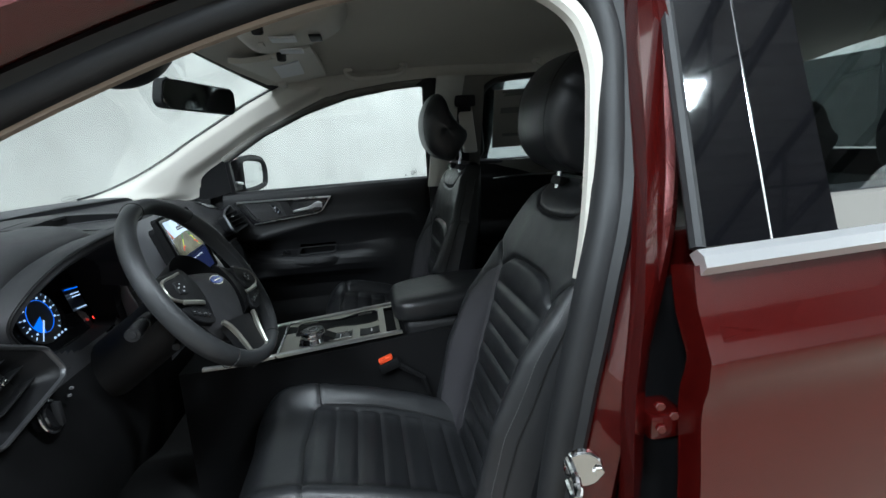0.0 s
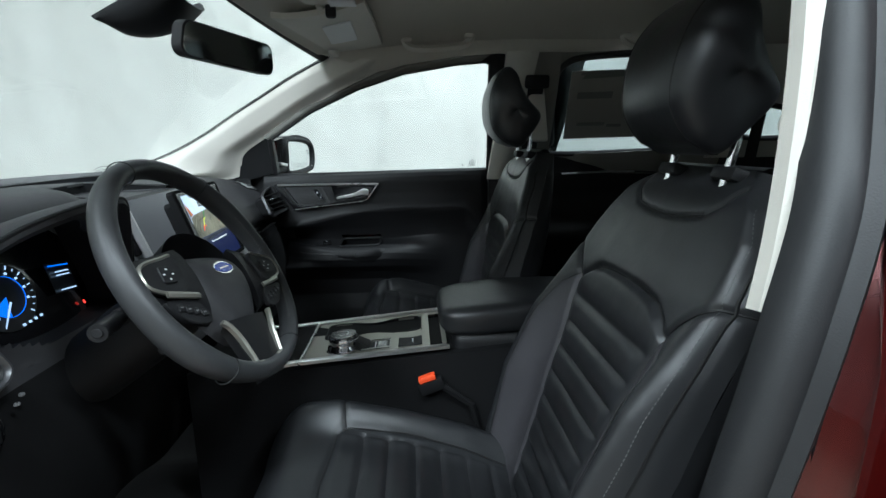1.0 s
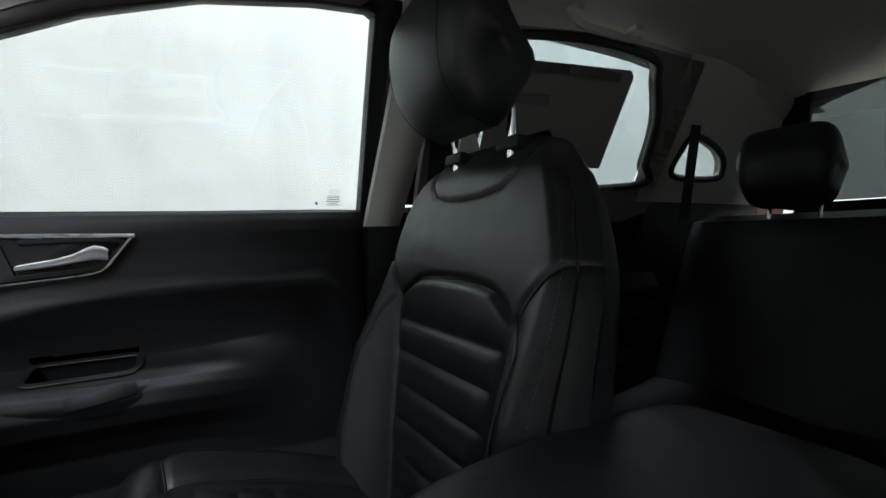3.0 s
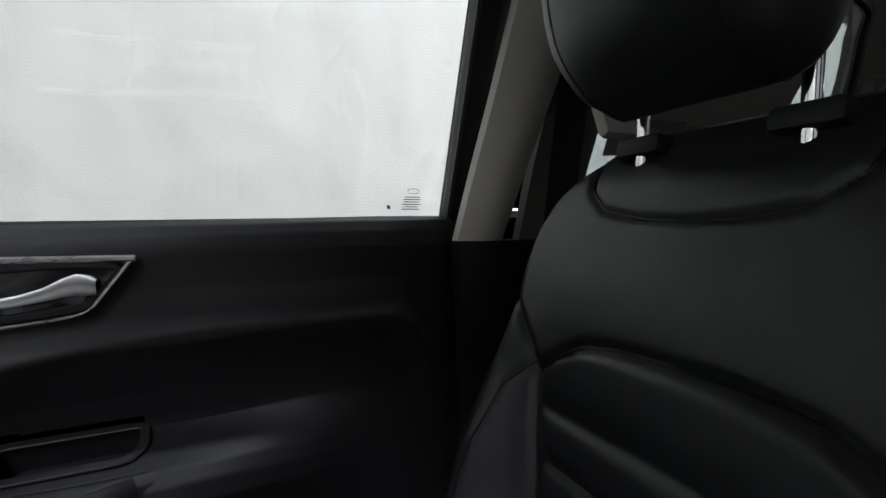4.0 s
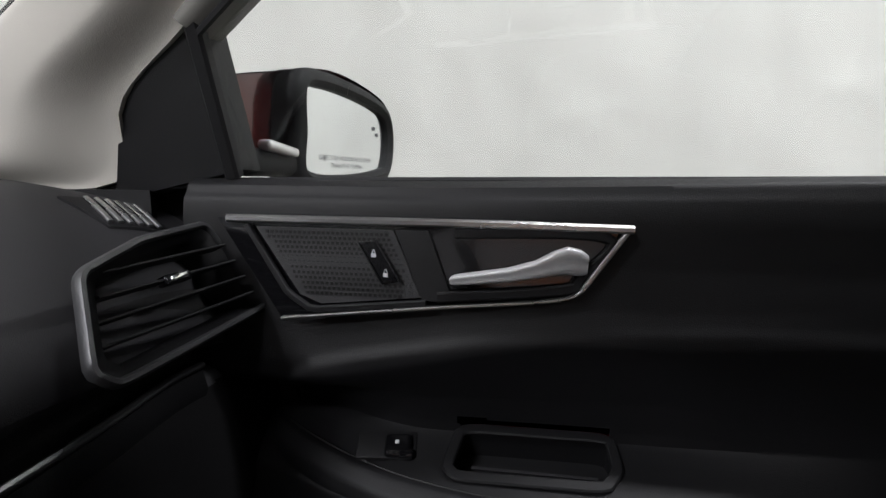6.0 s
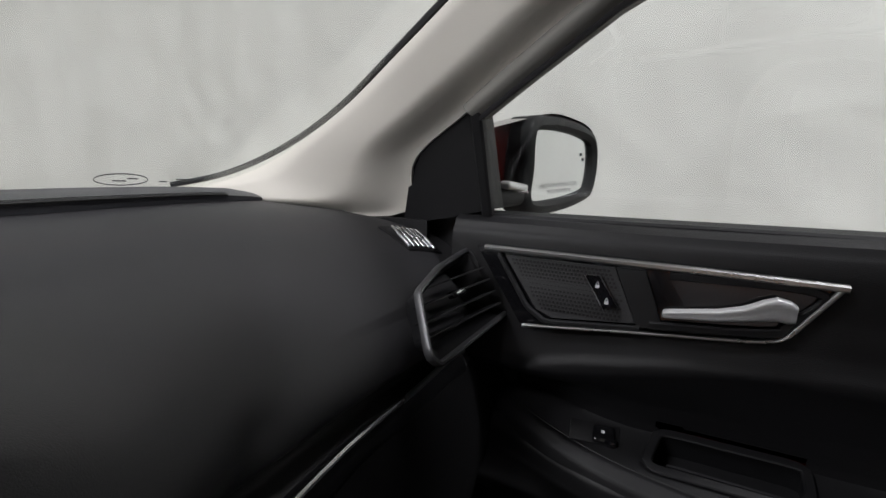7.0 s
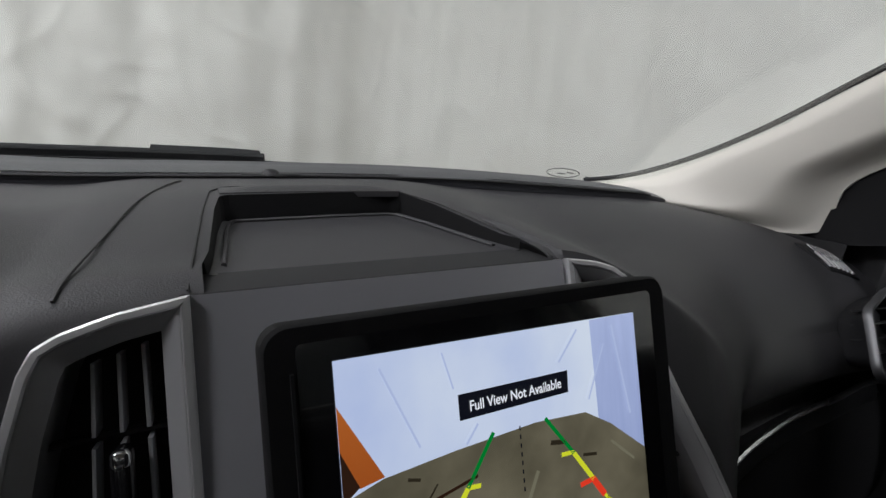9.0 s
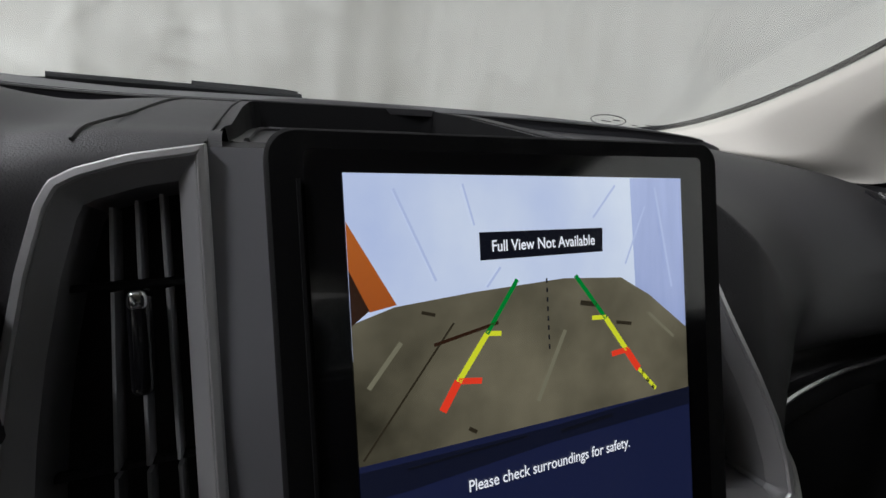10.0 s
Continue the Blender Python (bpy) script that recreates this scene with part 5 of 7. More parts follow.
def dash_at(x, v):
    k = min(108, int(v * 109))
    t = v * 109 - k
    c, p, d = (q[k].lerp(q[min(109, k + 1)], t) for q in SECS)
    w = step(0.115, 0.30, x) if x > 0 else step(-0.16, -0.24, x)
    e = c.lerp(p if x > 0 else d, w)
    z, y = e.z, e.y
    a = abs(x)
    near = step(0.70, 0.52, y) if x > 0 and z > 1.1 else 0
    z -= (0.035 - 0.022 * near) * max(0, (a - 0.42) / 0.33) ** 2 * (1 if z > 1.05 else 0.3) + (0.028 - 0.022 * near) * step(0.70, 0.79, a) * (1 if y < 0.62 and z > 1.1 else 0.4)
    y -= (0.22 * (a / 0.75) ** 2.2) * step(0.72, 1.05, y)
    if 0.1165 < x < 0.46:
        y += (pulled(x, z) - y) * step(0.33 + 0.13 * step(1.03, 1.12, z), 0.215 - 0.025 * step(1.03, 1.12, z), x) * step(0.56, 0.44, y) * step(0.90, 0.98, z)
    if x < 0:
        z -= 0.05 * step(-0.42, -0.70, x) * step(0.60, 0.42, y) * (1 if z > 1.0 else 0)
    return Vector((x, y, z))


XS = [-0.80 + 0.58 * i / 44 for i in range(44)] + [-0.22 + 0.44 * i / 172 for i in range(173)] + [0.22 + 0.58 * i / 44 for i in range(1, 45)]
NX, NV = len(XS), 200
V = [dash_at(x, j / (NV - 1)) for x in XS for j in range(NV)]


def inside(x, y, poly):
    n_, hit = len(poly), False
    for k in range(n_):
        (x0, y0), (x1, y1) = poly[k - 1], poly[k]
        if (y0 > y) != (y1 > y) and x < x0 + (y - y0) * (x1 - x0) / (y1 - y0):
            hit = not hit
    return hit


HOLE = [(-0.111, 0.400), (-0.109, 0.45), (-0.100, 0.56), (-0.0935, 0.625), (0.0, 0.640), (0.080, 0.633), (0.096, 0.56), (0.105, 0.45), (0.109, 0.400)]
CLO = [(-0.580, 1.115), (-0.555, 1.150), (-0.50, 1.172), (-0.42, 1.186), (-0.34, 1.191), (-0.26, 1.187), (-0.222, 1.165), (-0.212, 1.10), (-0.225, 1.035), (-0.30, 1.008), (-0.42, 1.010), (-0.53, 1.055)]
VHOLE_P = [(0.119, 1.222), (0.137, 1.2205), (0.149, 1.2165), (0.158, 1.210), (0.168, 1.1885), (0.178, 1.158), (0.188, 1.131), (0.196, 1.1125), (0.206, 1.089), (0.216, 1.061), (0.222, 1.034), (0.223, 1.010), (0.21, 1.004), (0.119, 1.002)]
VHOLE = [(0.119, 1.222), (0.150, 1.2165), (0.168, 1.2105), (0.175, 1.206), (0.180, 1.196), (0.187, 1.172), (0.194, 1.138), (0.199, 1.104), (0.202, 1.07), (0.203, 1.035), (0.199, 1.012), (0.19, 1.004), (0.119, 1.002)]
F = []
LOW = []
for i in range(NX - 1):
    for j in range(NV - 1):
        q = (i * NV + j, (i + 1) * NV + j, (i + 1) * NV + j + 1, i * NV + j + 1)
        m = sum((V[k] for k in q), Vector()) / 4
        if m.z > 1.2 and inside(m.x, m.y, HOLE):
            continue
        if -0.121 < m.x < 0.121 and m.y < 0.420 and 0.95 < m.z < 1.2222:
            continue
        if m.y < 0.47 and inside(0.160 + (abs(m.x) - 0.160) * 1.03, 1.11 + (m.z - 1.11) * 1.012, VHOLE_P if m.x > 0 else VHOLE):
            continue
        if m.x < -0.2 and m.y < 0.5 and inside(m.x, m.z, CLO):
            continue
        # low faces of the pad go near-black: footwell shade put into their colour
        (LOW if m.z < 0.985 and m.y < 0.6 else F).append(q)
part("pad", (V, F), DASH, DB, "dark grey soft pad")
part("lower_panel", (V, LOW), DEEP, DB, "lower dash panel with footwell shade in its black")


def dash_top(x, y):
    """The pad's surface under a plan point."""
    lo, hi = 0.0, 0.75
    for _ in range(30):
        m = (lo + hi) / 2
        if dash_at(x, m).y > y:
            lo = m
        else:
            hi = m
    return dash_at(x, lo)


# storage tray in the middle
TR_OUT = [(-0.117, 0.408), (-0.114, 0.45), (-0.107, 0.56), (-0.100, 0.640), (-0.086, 0.672), (0.0, 0.684), (0.066, 0.672), (0.080, 0.640), (0.097, 0.56), (0.107, 0.45), (0.110, 0.408)]
TR_IN = [(-0.108, 0.440), (-0.105, 0.46), (-0.098, 0.56), (-0.0925, 0.612), (-0.088, 0.622), (0.0, 0.630), (0.072, 0.632), (0.080, 0.628), (0.091, 0.56), (0.100, 0.46), (0.104, 0.440)]
wall_t = [Vector((x, y, dash_top(x, y).z + 0.0015)) for x, y in TR_OUT]
edge_i = [Vector((x * (1.01 if abs(x) > 0.02 else 1), y - (0.0 if y < 0.60 else 0.004), dash_top(x, y).z + 0.002)) for x, y in TR_IN]
foot_i = [Vector((x, y, 1.2235 + 0.0 * y)) for x, y in TR_IN]
A, B, C = (lines(q, 80) for q in (wall_t, edge_i, foot_i))
C = [Vector((b.x * 0.985, b.y - 0.002, min(b.z - 0.0004, 1.2205))) for b in B]
part("tray_rim", grid(80, 2, lambda u, v: (A if v < 0.5 else B)[min(79, int(u * 79 + 0.5))]), DASH, DB, smooth=30)
# the shadow inside the tray is put into the wall's near-black
part("tray_wall", grid(80, 3, lambda u, v: B[min(79, int(u * 79 + 0.5))].lerp(C[min(79, int(u * 79 + 0.5))], v)), DEEP, DB, "inner wall with the tray's shadow in its black", smooth=30)
part("mat_edge", tube([p + Vector((-0.006 * (1 if p.x > 0 else -1), -0.006 * (p.y > 0.60), 0.0012)) for p in C if p.y > 0.452], 0.0018, 6), DASH, DB)
n = 80
part("tray_lip", slab(20, 6, lambda u, v: Vector(((-0.092 + 0.174 * u), 0.628 + 0.045 * v - 0.006 * (2 * u - 1) ** 2, 1.2455 + 0.004 * math.sin(math.pi * v) * (1 - (2 * u - 1) ** 4))), (0, 0, -0.006)), DASH, DB, smooth=25)


def tray_floor(u, v):
    i = u
    y = 0.436 + 0.200 * v
    w0, w1 = table([(0.43, -0.1075), (0.46, -0.1045), (0.56, -0.0975), (0.635, -0.092)], y)[0], table([(0.43, 0.1035), (0.46, 0.0995), (0.56, 0.0905), (0.635, 0.079)], y)[0]
    x = w0 + (w1 - w0) * u
    rim = 0.0045 * (math.exp(-(min(u, 1 - u) / 0.03) ** 2) + math.exp(-((1 - v) / 0.04) ** 2))
    return Vector((x, y, 1.2208 - 0.0012 * math.sin(math.pi * v) + rim * 0.5))


part("tray_floor", slab(50, 40, tray_floor, (0, 0, -0.004)), DASH, DB, "smooth rubber tray mat")
part("tray_front", slab(24, 8, lambda u, v: Vector((-0.117 + 0.227 * u, 0.441 - 0.034 * v, 1.2222 - 0.0005 * v)), (0, 0, -0.01)), mat("tray_lip_plastic", (0.018, 0.018, 0.019), 0.7, spec=0.3, bump=0.3, grain=1100), DB)
part("tray_gap", tube([(-0.117 + 0.227 * k / 12, 0.4075, 1.2212) for k in range(13)], 0.0009, 5), SEAM, DB)
part("rim_gap", tube([p + Vector((0, 0, 0.0006)) for p in A], 0.0007, 5), SEAM, DB)


# stack panel behind the screen
def stack(u, v):
    x = -0.1163 + 0.2326 * u
    z = 1.2215 - 0.34 * v
    y = table([(-1.2215, 0.405), (-1.10, 0.364), (-1.02, 0.343), (-0.95, 0.334), (-0.88, 0.34)], -z)[0]
    return Vector((x, y, z + 0.0006))


part("stack_panel", slab(12, 40, stack, (0, 0.012, -0.012)), STACKM, DB, "satin dark grey stack panel")
# grooves on the pad
for sg in (-1,):
    part("pad_groove", tube(curve([dash_top(sg * x, y) + Vector((0, 0, 0.0010)) for x, y in ((0.169, 0.410), (0.167, 0.430), (0.162, 0.50), (0.152, 0.60), (0.138, 0.70), (0.125, 0.77))], 60), 0.0009, 5), SEAM, DB)
part("light_sensor", grid(16, 8, lambda u, v: Vector((-0.02, 0.832, 1.2435)) + Vector((0.013 * math.cos(6.283 * u) * math.cos(1.57 * v), 0.013 * math.sin(6.283 * u) * math.cos(1.57 * v), 0.009 * math.sin(1.57 * v))), True), SOFT, DB)
part("sensor_base", rbox((-0.02, 0.832, 1.2440), (0.075, 0.02, 0.004), 0.0015), SOFT, DB)
# raised demister panel along the windscreen
DP_N = curve([(-0.66, 0.66, 1.222), (-0.45, 0.765, 1.236), (-0.27, 0.811, 1.2415), (-0.06, 0.822, 1.2425), (0.087, 0.826, 1.2425), (0.255, 0.795, 1.2410), (0.375, 0.742, 1.2375), (0.47, 0.715, 1.2330), (0.57, 0.715, 1.2255), (0.655, 0.735, 1.2130), (0.690, 0.760, 1.2030)], 80)
DP_F = curve([(-0.69, 0.76, 1.225), (-0.45, 0.895, 1.246), (-0.30, 0.940, 1.2525), (-0.10, 0.955, 1.2545), (0.13, 0.948, 1.2540), (0.28, 0.915, 1.2515), (0.42, 0.865, 1.2460), (0.53, 0.825, 1.2390), (0.61, 0.805, 1.2310), (0.665, 0.800, 1.2225), (0.695, 0.795, 1.2100)], 80)
part("demister_panel", slab(80, 10, lambda u, v: DP_N[min(79, int(u * 79 + 0.5))].lerp(DP_F[min(79, int(u * 79 + 0.5))], v) + Vector((0, 0, 0.0025 * math.sin(math.pi * min(1, v * 1.3)) ** 0.6)), (0, 0.004, -0.012)), PANEL, DB, "smooth dark grey demister panel")
part("panel_groove", tube([p + Vector((0, -0.002, 0.0006)) for p in DP_N[2:66]], 0.0020, 5), SEAM, DB)
part("panel_slot", sweep([p.lerp(q, 0.10) + Vector((0, 0, 0.0022)) for p, q in zip(DP_N[8:36], DP_F[8:36])], rect(0.0045, 0.0006), (0, 0, 1)), SEAM, DB)
part("panel_slot", sweep([p.lerp(q, 0.10) + Vector((0, 0, 0.0022)) for p, q in zip(DP_N[42:66], DP_F[42:66])], rect(0.0045, 0.0006), (0, 0, 1)), SEAM, DB)
# passenger strip over the glove box
strip = curve([(0.215, 0.292, 1.010), (0.25, 0.318, 1.010), (0.31, 0.368, 1.010), (0.45, 0.392, 1.010), (0.58, 0.394, 1.011), (0.65, 0.396, 1.013), (0.69, 0.395, 1.010)], 50)
part("pad_strip", sweep(strip, rect(0.006, 0.006, 0.002), (0, -1, 0.25)), SILVER, DB, "thin bright strip above the glove box")
part("strip_shelf", sweep([p + Vector((0, 0.004, -0.018)) for p in strip], [(-0.014, -0.01), (0.014, -0.01), (0.015, 0.002), (0.008, 0.008), (-0.010, 0.010), (-0.014, 0.002)], (0, -1, 0.4)), SOFT, DB, "dark soft strip")


VENTIN = mat("graphite_vent_throat", (0.40, 0.40, 0.41), 0.40, metal=0.35, var=0.08)


def vent(name, corners, nrm_, slats, knob):
    """A framed side air vent with level slats, from its corner points."""
    vt = part(name, sweep(rounded(corners, 0.12, 96), [(-0.003, -0.004), (0.003, -0.004), (0.0035, 0.002), (0.0015, 0.005), (-0.0015, 0.005), (-0.0035, 0.002)], nrm_, True), FRAME, DB, "dark satin vent frame")
    L = rounded(corners, 0.12, 72)
    c = sum(L, Vector()) / len(L)
    nn = Vector(nrm_).normalized()
    I1 = [c + (p - c) * 0.95 for p in L]
    I2 = [c + (p - c) * 0.80 - nn * 0.012 for p in L]
    I3 = [c + (p - c) * 0.74 - nn * 0.045 for p in L]
    part("vent_throat", merge(grid(72, 2, lambda u, v: (I1 if v < 0.5 else I2)[int(u * 72) % 72], True), grid(72, 2, lambda u, v: (I2 if v < 0.5 else I3)[int(u * 72) % 72], True)), SOFT, vt, smooth=60)
    part("vent_back", (I3 + [p - nn * 0.003 for p in I3], [tuple(range(72)), tuple(reversed(range(72, 144)))]), SEAM, vt)
    up_ = Vector((0, 0, 1)) - nn * nn.z
    up_.normalize()
    rt = nn.cross(up_)
    lo, hi = min((p - c).dot(up_) for p in I2), max((p - c).dot(up_) for p in I2)
    for k in range(slats):
        a = lo + (hi - lo) * (k + 1) / (slats + 1)
        band = [(p - c).dot(rt) for p in I2 if abs((p - c).dot(up_) - a) < (hi - lo) / 9]
        b0, b1 = min(band), max(band)
        part("slat", sweep(lines([c + up_ * a + rt * (b0 + 0.004) - nn * 0.016, c + up_ * a + rt * (b1 - 0.004) - nn * 0.016], 4), rect(0.0022, 0.018, 0.0006), nn), BLACK, vt)
    kp = c + up_ * knob[1] + rt * knob[0] - nn * 0.003
    kf = facing((0, 0, 0), nn, up_)
    part("vent_tab", rbox(kp, (0.026, 0.009, 0.012), 0.0025, 3, kf), GLOSSB, vt)
    part("tab_tip", rbox(kp + nn * 0.006, (0.018, 0.005, 0.004), 0.0015, 2, kf), CHROME, vt)
    return vt


# upright vents beside the screen: outline (across, height) from the inner top corner
VOUT_P = [(0.0, 1.2235), (0.0207, 1.2216), (0.0329, 1.2179), (0.0419, 1.2113), (0.0515, 1.1887), (0.0613, 1.158), (0.0715, 1.1313), (0.0795, 1.1125), (0.0895, 1.089), (0.0995, 1.061), (0.1053, 1.0336), (0.1065, 1.014), (0.098, 1.002), (0.002, 1.000), (0.0, 1.004)]
VOUT = [(0.0, 1.2235), (0.030, 1.2185), (0.050, 1.2125), (0.0585, 1.2075), (0.0635, 1.198), (0.071, 1.172), (0.078, 1.138), (0.083, 1.104), (0.086, 1.07), (0.087, 1.035), (0.084, 1.012), (0.074, 1.002), (0.002, 1.000), (0.0, 1.004)]


def centre_vent(sg):
    """A tall vent: flat satin frame, dark glossy reveal, upright vanes in two rows and a thumb wheel."""
    nn = Vector((-0.298, -0.907, 0.296) if sg > 0 else (0.0, -0.94, 0.287)).normalized()
    o = Vector((sg * 0.1165, 0.4010, 1.2235))

    def on(a, z, deep=0.0):
        x = sg * (0.1165 + a)
        y = o.y + (nn.x * (x - o.x) + nn.z * (z - o.z)) / -nn.y
        return Vector((x, y, z)) - nn * deep
    vo = VOUT_P if sg > 0 else VOUT
    O = lines([(a, z, 0) for a, z in vo + vo[:1]], 161)[:-1]
    m_ = len(O)

    def inset(d):
        out = []
        for k in range(m_):
            t = (O[(k + 2) % m_] - O[k - 2]).normalized()
            out.append(O[k] + Vector((t.y, -t.x, 0)) * d)
        return out
    rings = [(-0.0004, 0.030), (-0.0004, -0.0010), (0.0006, -0.0026), (0.0032, -0.0030), (0.0040, -0.0020), (0.0040, 0.006)]
    loops = [[on(p.x, p.y, e) for p in inset(d)] for d, e in rings]
    vt = part("centre_vent", grid(m_, len(rings), lambda u, v: loops[int(v * (len(rings) - 1) + 0.5)][int(u * m_) % m_], True), SATIN, DB, "satin silver vent frame", smooth=30)
    rv = [[on(p.x, p.y, e) for p in inset(d)] for d, e in ((0.0038, -0.0012), (0.0048, -0.0012), (0.0075, 0.0008), (0.0125, 0.0070), (0.0132, 0.045))]
    part("vent_throat", grid(m_, 5, lambda u, v: rv[int(v * 4 + 0.5)][int(u * m_) % m_], True), VENTIN, vt, "glossy graphite reveal", smooth=35)
    bk = [on(p.x, p.y, 0.044) for p in inset(0.0133)]
    part("vent_back", (bk, [tuple(range(m_))]), SEAM, vt)
    for k in range(3):
        a0 = 0.0150 + 0.0078 * k if sg > 0 else 0.0205 + 0.0098 * k
        a1 = a0 + (0.026 + 0.010 * (k - 1) if sg > 0 else 0.004 * (k - 1) + 0.003)
        top = 1.2035 - 0.0028 * k
        for z0, z1 in ((top, 1.1665), (1.1615, 1.085), (1.082, 1.022)):
            f0, f1 = (1.2035 - z0) / 0.18, (1.2035 - z1) / 0.18
            part("slat", sweep(lines([on(a0 + (a1 - a0) * f0, z0, 0.012), on(a0 + (a1 - a0) * f1, z1, 0.012)], 6), [(-0.0008, -0.016), (0.0008, -0.016), (0.0011, -0.001), (0.0006, 0.0004), (-0.0006, 0.0004), (-0.0011, -0.001)], nn), VANE, vt)
    for z, a in ((1.164, 0.046 if sg > 0 else 0.070), (1.0835, 0.080 if sg > 0 else 0.070)):
        part("cross_bar", sweep(lines([on(0.013, z, 0.026), on(a, z, 0.026)], 4), rect(0.0035, 0.006, 0.001), nn), BLACK, vt)
    kp = on(0.0440 if sg > 0 else 0.0305, 1.140, 0.006)
    kf = facing((0, 0, 0), nn)
    tab = part("vent_tab", rbox(kp, (0.0090, 0.046, 0.016), 0.004, 4, kf), GLOSSB, vt, "gloss black thumb tab")
    part("tab_tip", rbox(kp + kf.to_3x3() @ Vector((0, 0.019, 0.0055)), (0.0078, 0.009, 0.007), 0.003, 4, kf), CHROME, tab, "chrome tip")
    return vt


VANE = mat("satin_grey_vane", (0.34, 0.34, 0.35), 0.34, metal=0.4, var=0.05)
for sg in (-1, 1):
    centre_vent(sg)
vent("side_vent", [(0.738, 0.410, 1.140), (0.641, 0.396, 1.140), (0.578, 0.386, 1.128), (0.548, 0.354, 1.072), (0.561, 0.350, 1.058), (0.748, 0.352, 1.056)], (-0.15, -0.90, 0.40), 4, (0.0, 0.012))
vent("side_vent", [(-0.700, 0.385, 1.145), (-0.552, 0.352, 1.072), (-0.535, 0.345, 1.030), (-0.545, 0.342, 1.018), (-0.690, 0.345, 0.985)], (0.25, -0.92, 0.30), 4, (0.0, 0.0))
# small demister grille at the pillar
dg = part("demister_grille", slab(8, 6, lambda u, v: dash_top(0.690 + 0.066 * u, 0.474 + 0.052 * v - 0.012 * u) + Vector((0, 0, 0.003)), (0, 0, -0.004)), BLACK, DB)
for k in range(6):
    part("rib", sweep([dash_top(0.696 + 0.0095 * k + 0.004 * j, 0.477 + 0.0105 * j - 0.002 * k) + Vector((0, 0, 0.0035)) for j in range(5)], rect(0.005, 0.003, 0.001), (0, 0, 1)), SILVER, dg)
# instrument binnacle
CL = thing("instrument_cluster", "lit blue and white instrument cluster under a black hood", "instrument cluster")
arch = curve([(-0.555, 0.384, 1.065), (-0.592, 0.372, 1.115), (-0.565, 0.356, 1.152), (-0.50, 0.346, 1.180), (-0.42, 0.340, 1.195), (-0.34, 0.338, 1.201), (-0.26, 0.340, 1.196), (-0.215, 0.350, 1.170), (-0.205, 0.362, 1.11)], 60)
part("hood", sweep(arch, [(-0.012, -0.075), (0.010, -0.075), (0.012, 0.0), (0.006, 0.010), (-0.006, 0.010), (-0.012, 0.0)], (0, -1, 0.25)), DASH, CL)
part("hood_lip", sweep([p + Vector((0, -0.004, 0.004)) for p in arch], rect(0.004, 0.008, 0.001), (0, -1, 0.25)), SOFT, CL)
cl0 = curve([(x, 0.372 + 0.02 * (z < 1.1), z) for x, z in CLO], 60, True)
cl1 = [Vector((-0.395 + (p.x + 0.395) * 0.93, 0.455 - 0.1 * (p.z - 1.09) * -1, 1.095 + (p.z - 1.095) * 0.93)) for p in cl0]
part("shroud", grid(60, 2, lambda u, v: (cl0 if v < 0.5 else cl1)[int(u * 60) % 60], True), BLACK, CL)
clm = facing((-0.395, 0.447, 1.090), (0, -0.97, 0.24))
face = [(-0.195, -0.075), (-0.195, 0.03), (-0.15, 0.075), (-0.06, 0.098), (0.08, 0.098), (0.17, 0.08), (0.19, 0.02), (0.18, -0.06), (0.1, -0.092), (-0.1, -0.092)]
part("lens", plate([(x, y) for x, y in face], 0.012, 0, clm), GLOSSB, CL)
BLUE = glow_mat("blue_gauge_light", (0.02, 0.16, 0.9), 0.9)
PALE = glow_mat("white_gauge_light", (0.55, 0.70, 1.0), 0.8)
REDL = glow_mat("red_warning_light", (1.0, 0.04, 0.03), 1.8)


def gauge(cx_, cy_, r):
    ge = part("gauge", disc(r, 0.002, 40, 0, clm @ pose(cx_, cy_, 0.003)), SEAM, CL)
    for k in range(21):
        a = radians(225 - 13.5 * k)
        ln = 0.0055 if k % 2 == 0 else 0.003
        part("tick", rbox((0, 0, 0), (ln, 0.0008 if k % 2 else 0.0014, 0.001), 0, 1), PALE, ge).matrix_local = clm @ pose(cx_ + (r - 0.006) * math.cos(a), cy_ + (r - 0.006) * math.sin(a), 0.0045, 0, 0, math.degrees(a))
        if k % 2 == 0 and k < 20:
            part("numeral", rbox((0, 0, 0), (0.0038, 0.0034, 0.001), 0), PALE, ge).matrix_local = clm @ pose(cx_ + (r - 0.015) * math.cos(a), cy_ + (r - 0.015) * math.sin(a), 0.0045)
    part("needle", plate([(-0.0014, -0.004), (0.0014, -0.004), (0.0006, r * 0.72), (-0.0006, r * 0.72)], 0.001, 0, clm @ pose(cx_, cy_ - 0.012, 0.006, 0, 0, 142)), PALE, ge)
    part("blue_sector", plate([(0, 0)] + [(r * 0.58 * math.cos(radians(a)), r * 0.58 * math.sin(radians(a))) for a in range(205, 268, 7)], 0.0008, 0, clm @ pose(cx_, cy_, 0.0050)), BLUE, ge)
    part("inner_ring", sweep([clm @ pose(cx_, cy_, 0.005) @ Vector((r * 0.60 * math.cos(k * math.pi / 20), r * 0.60 * math.sin(k * math.pi / 20), 0)) for k in range(40)], rect(0.0008, 0.0008), clm.to_3x3() @ Vector((0, 0, 1)), True), BLUE, ge)


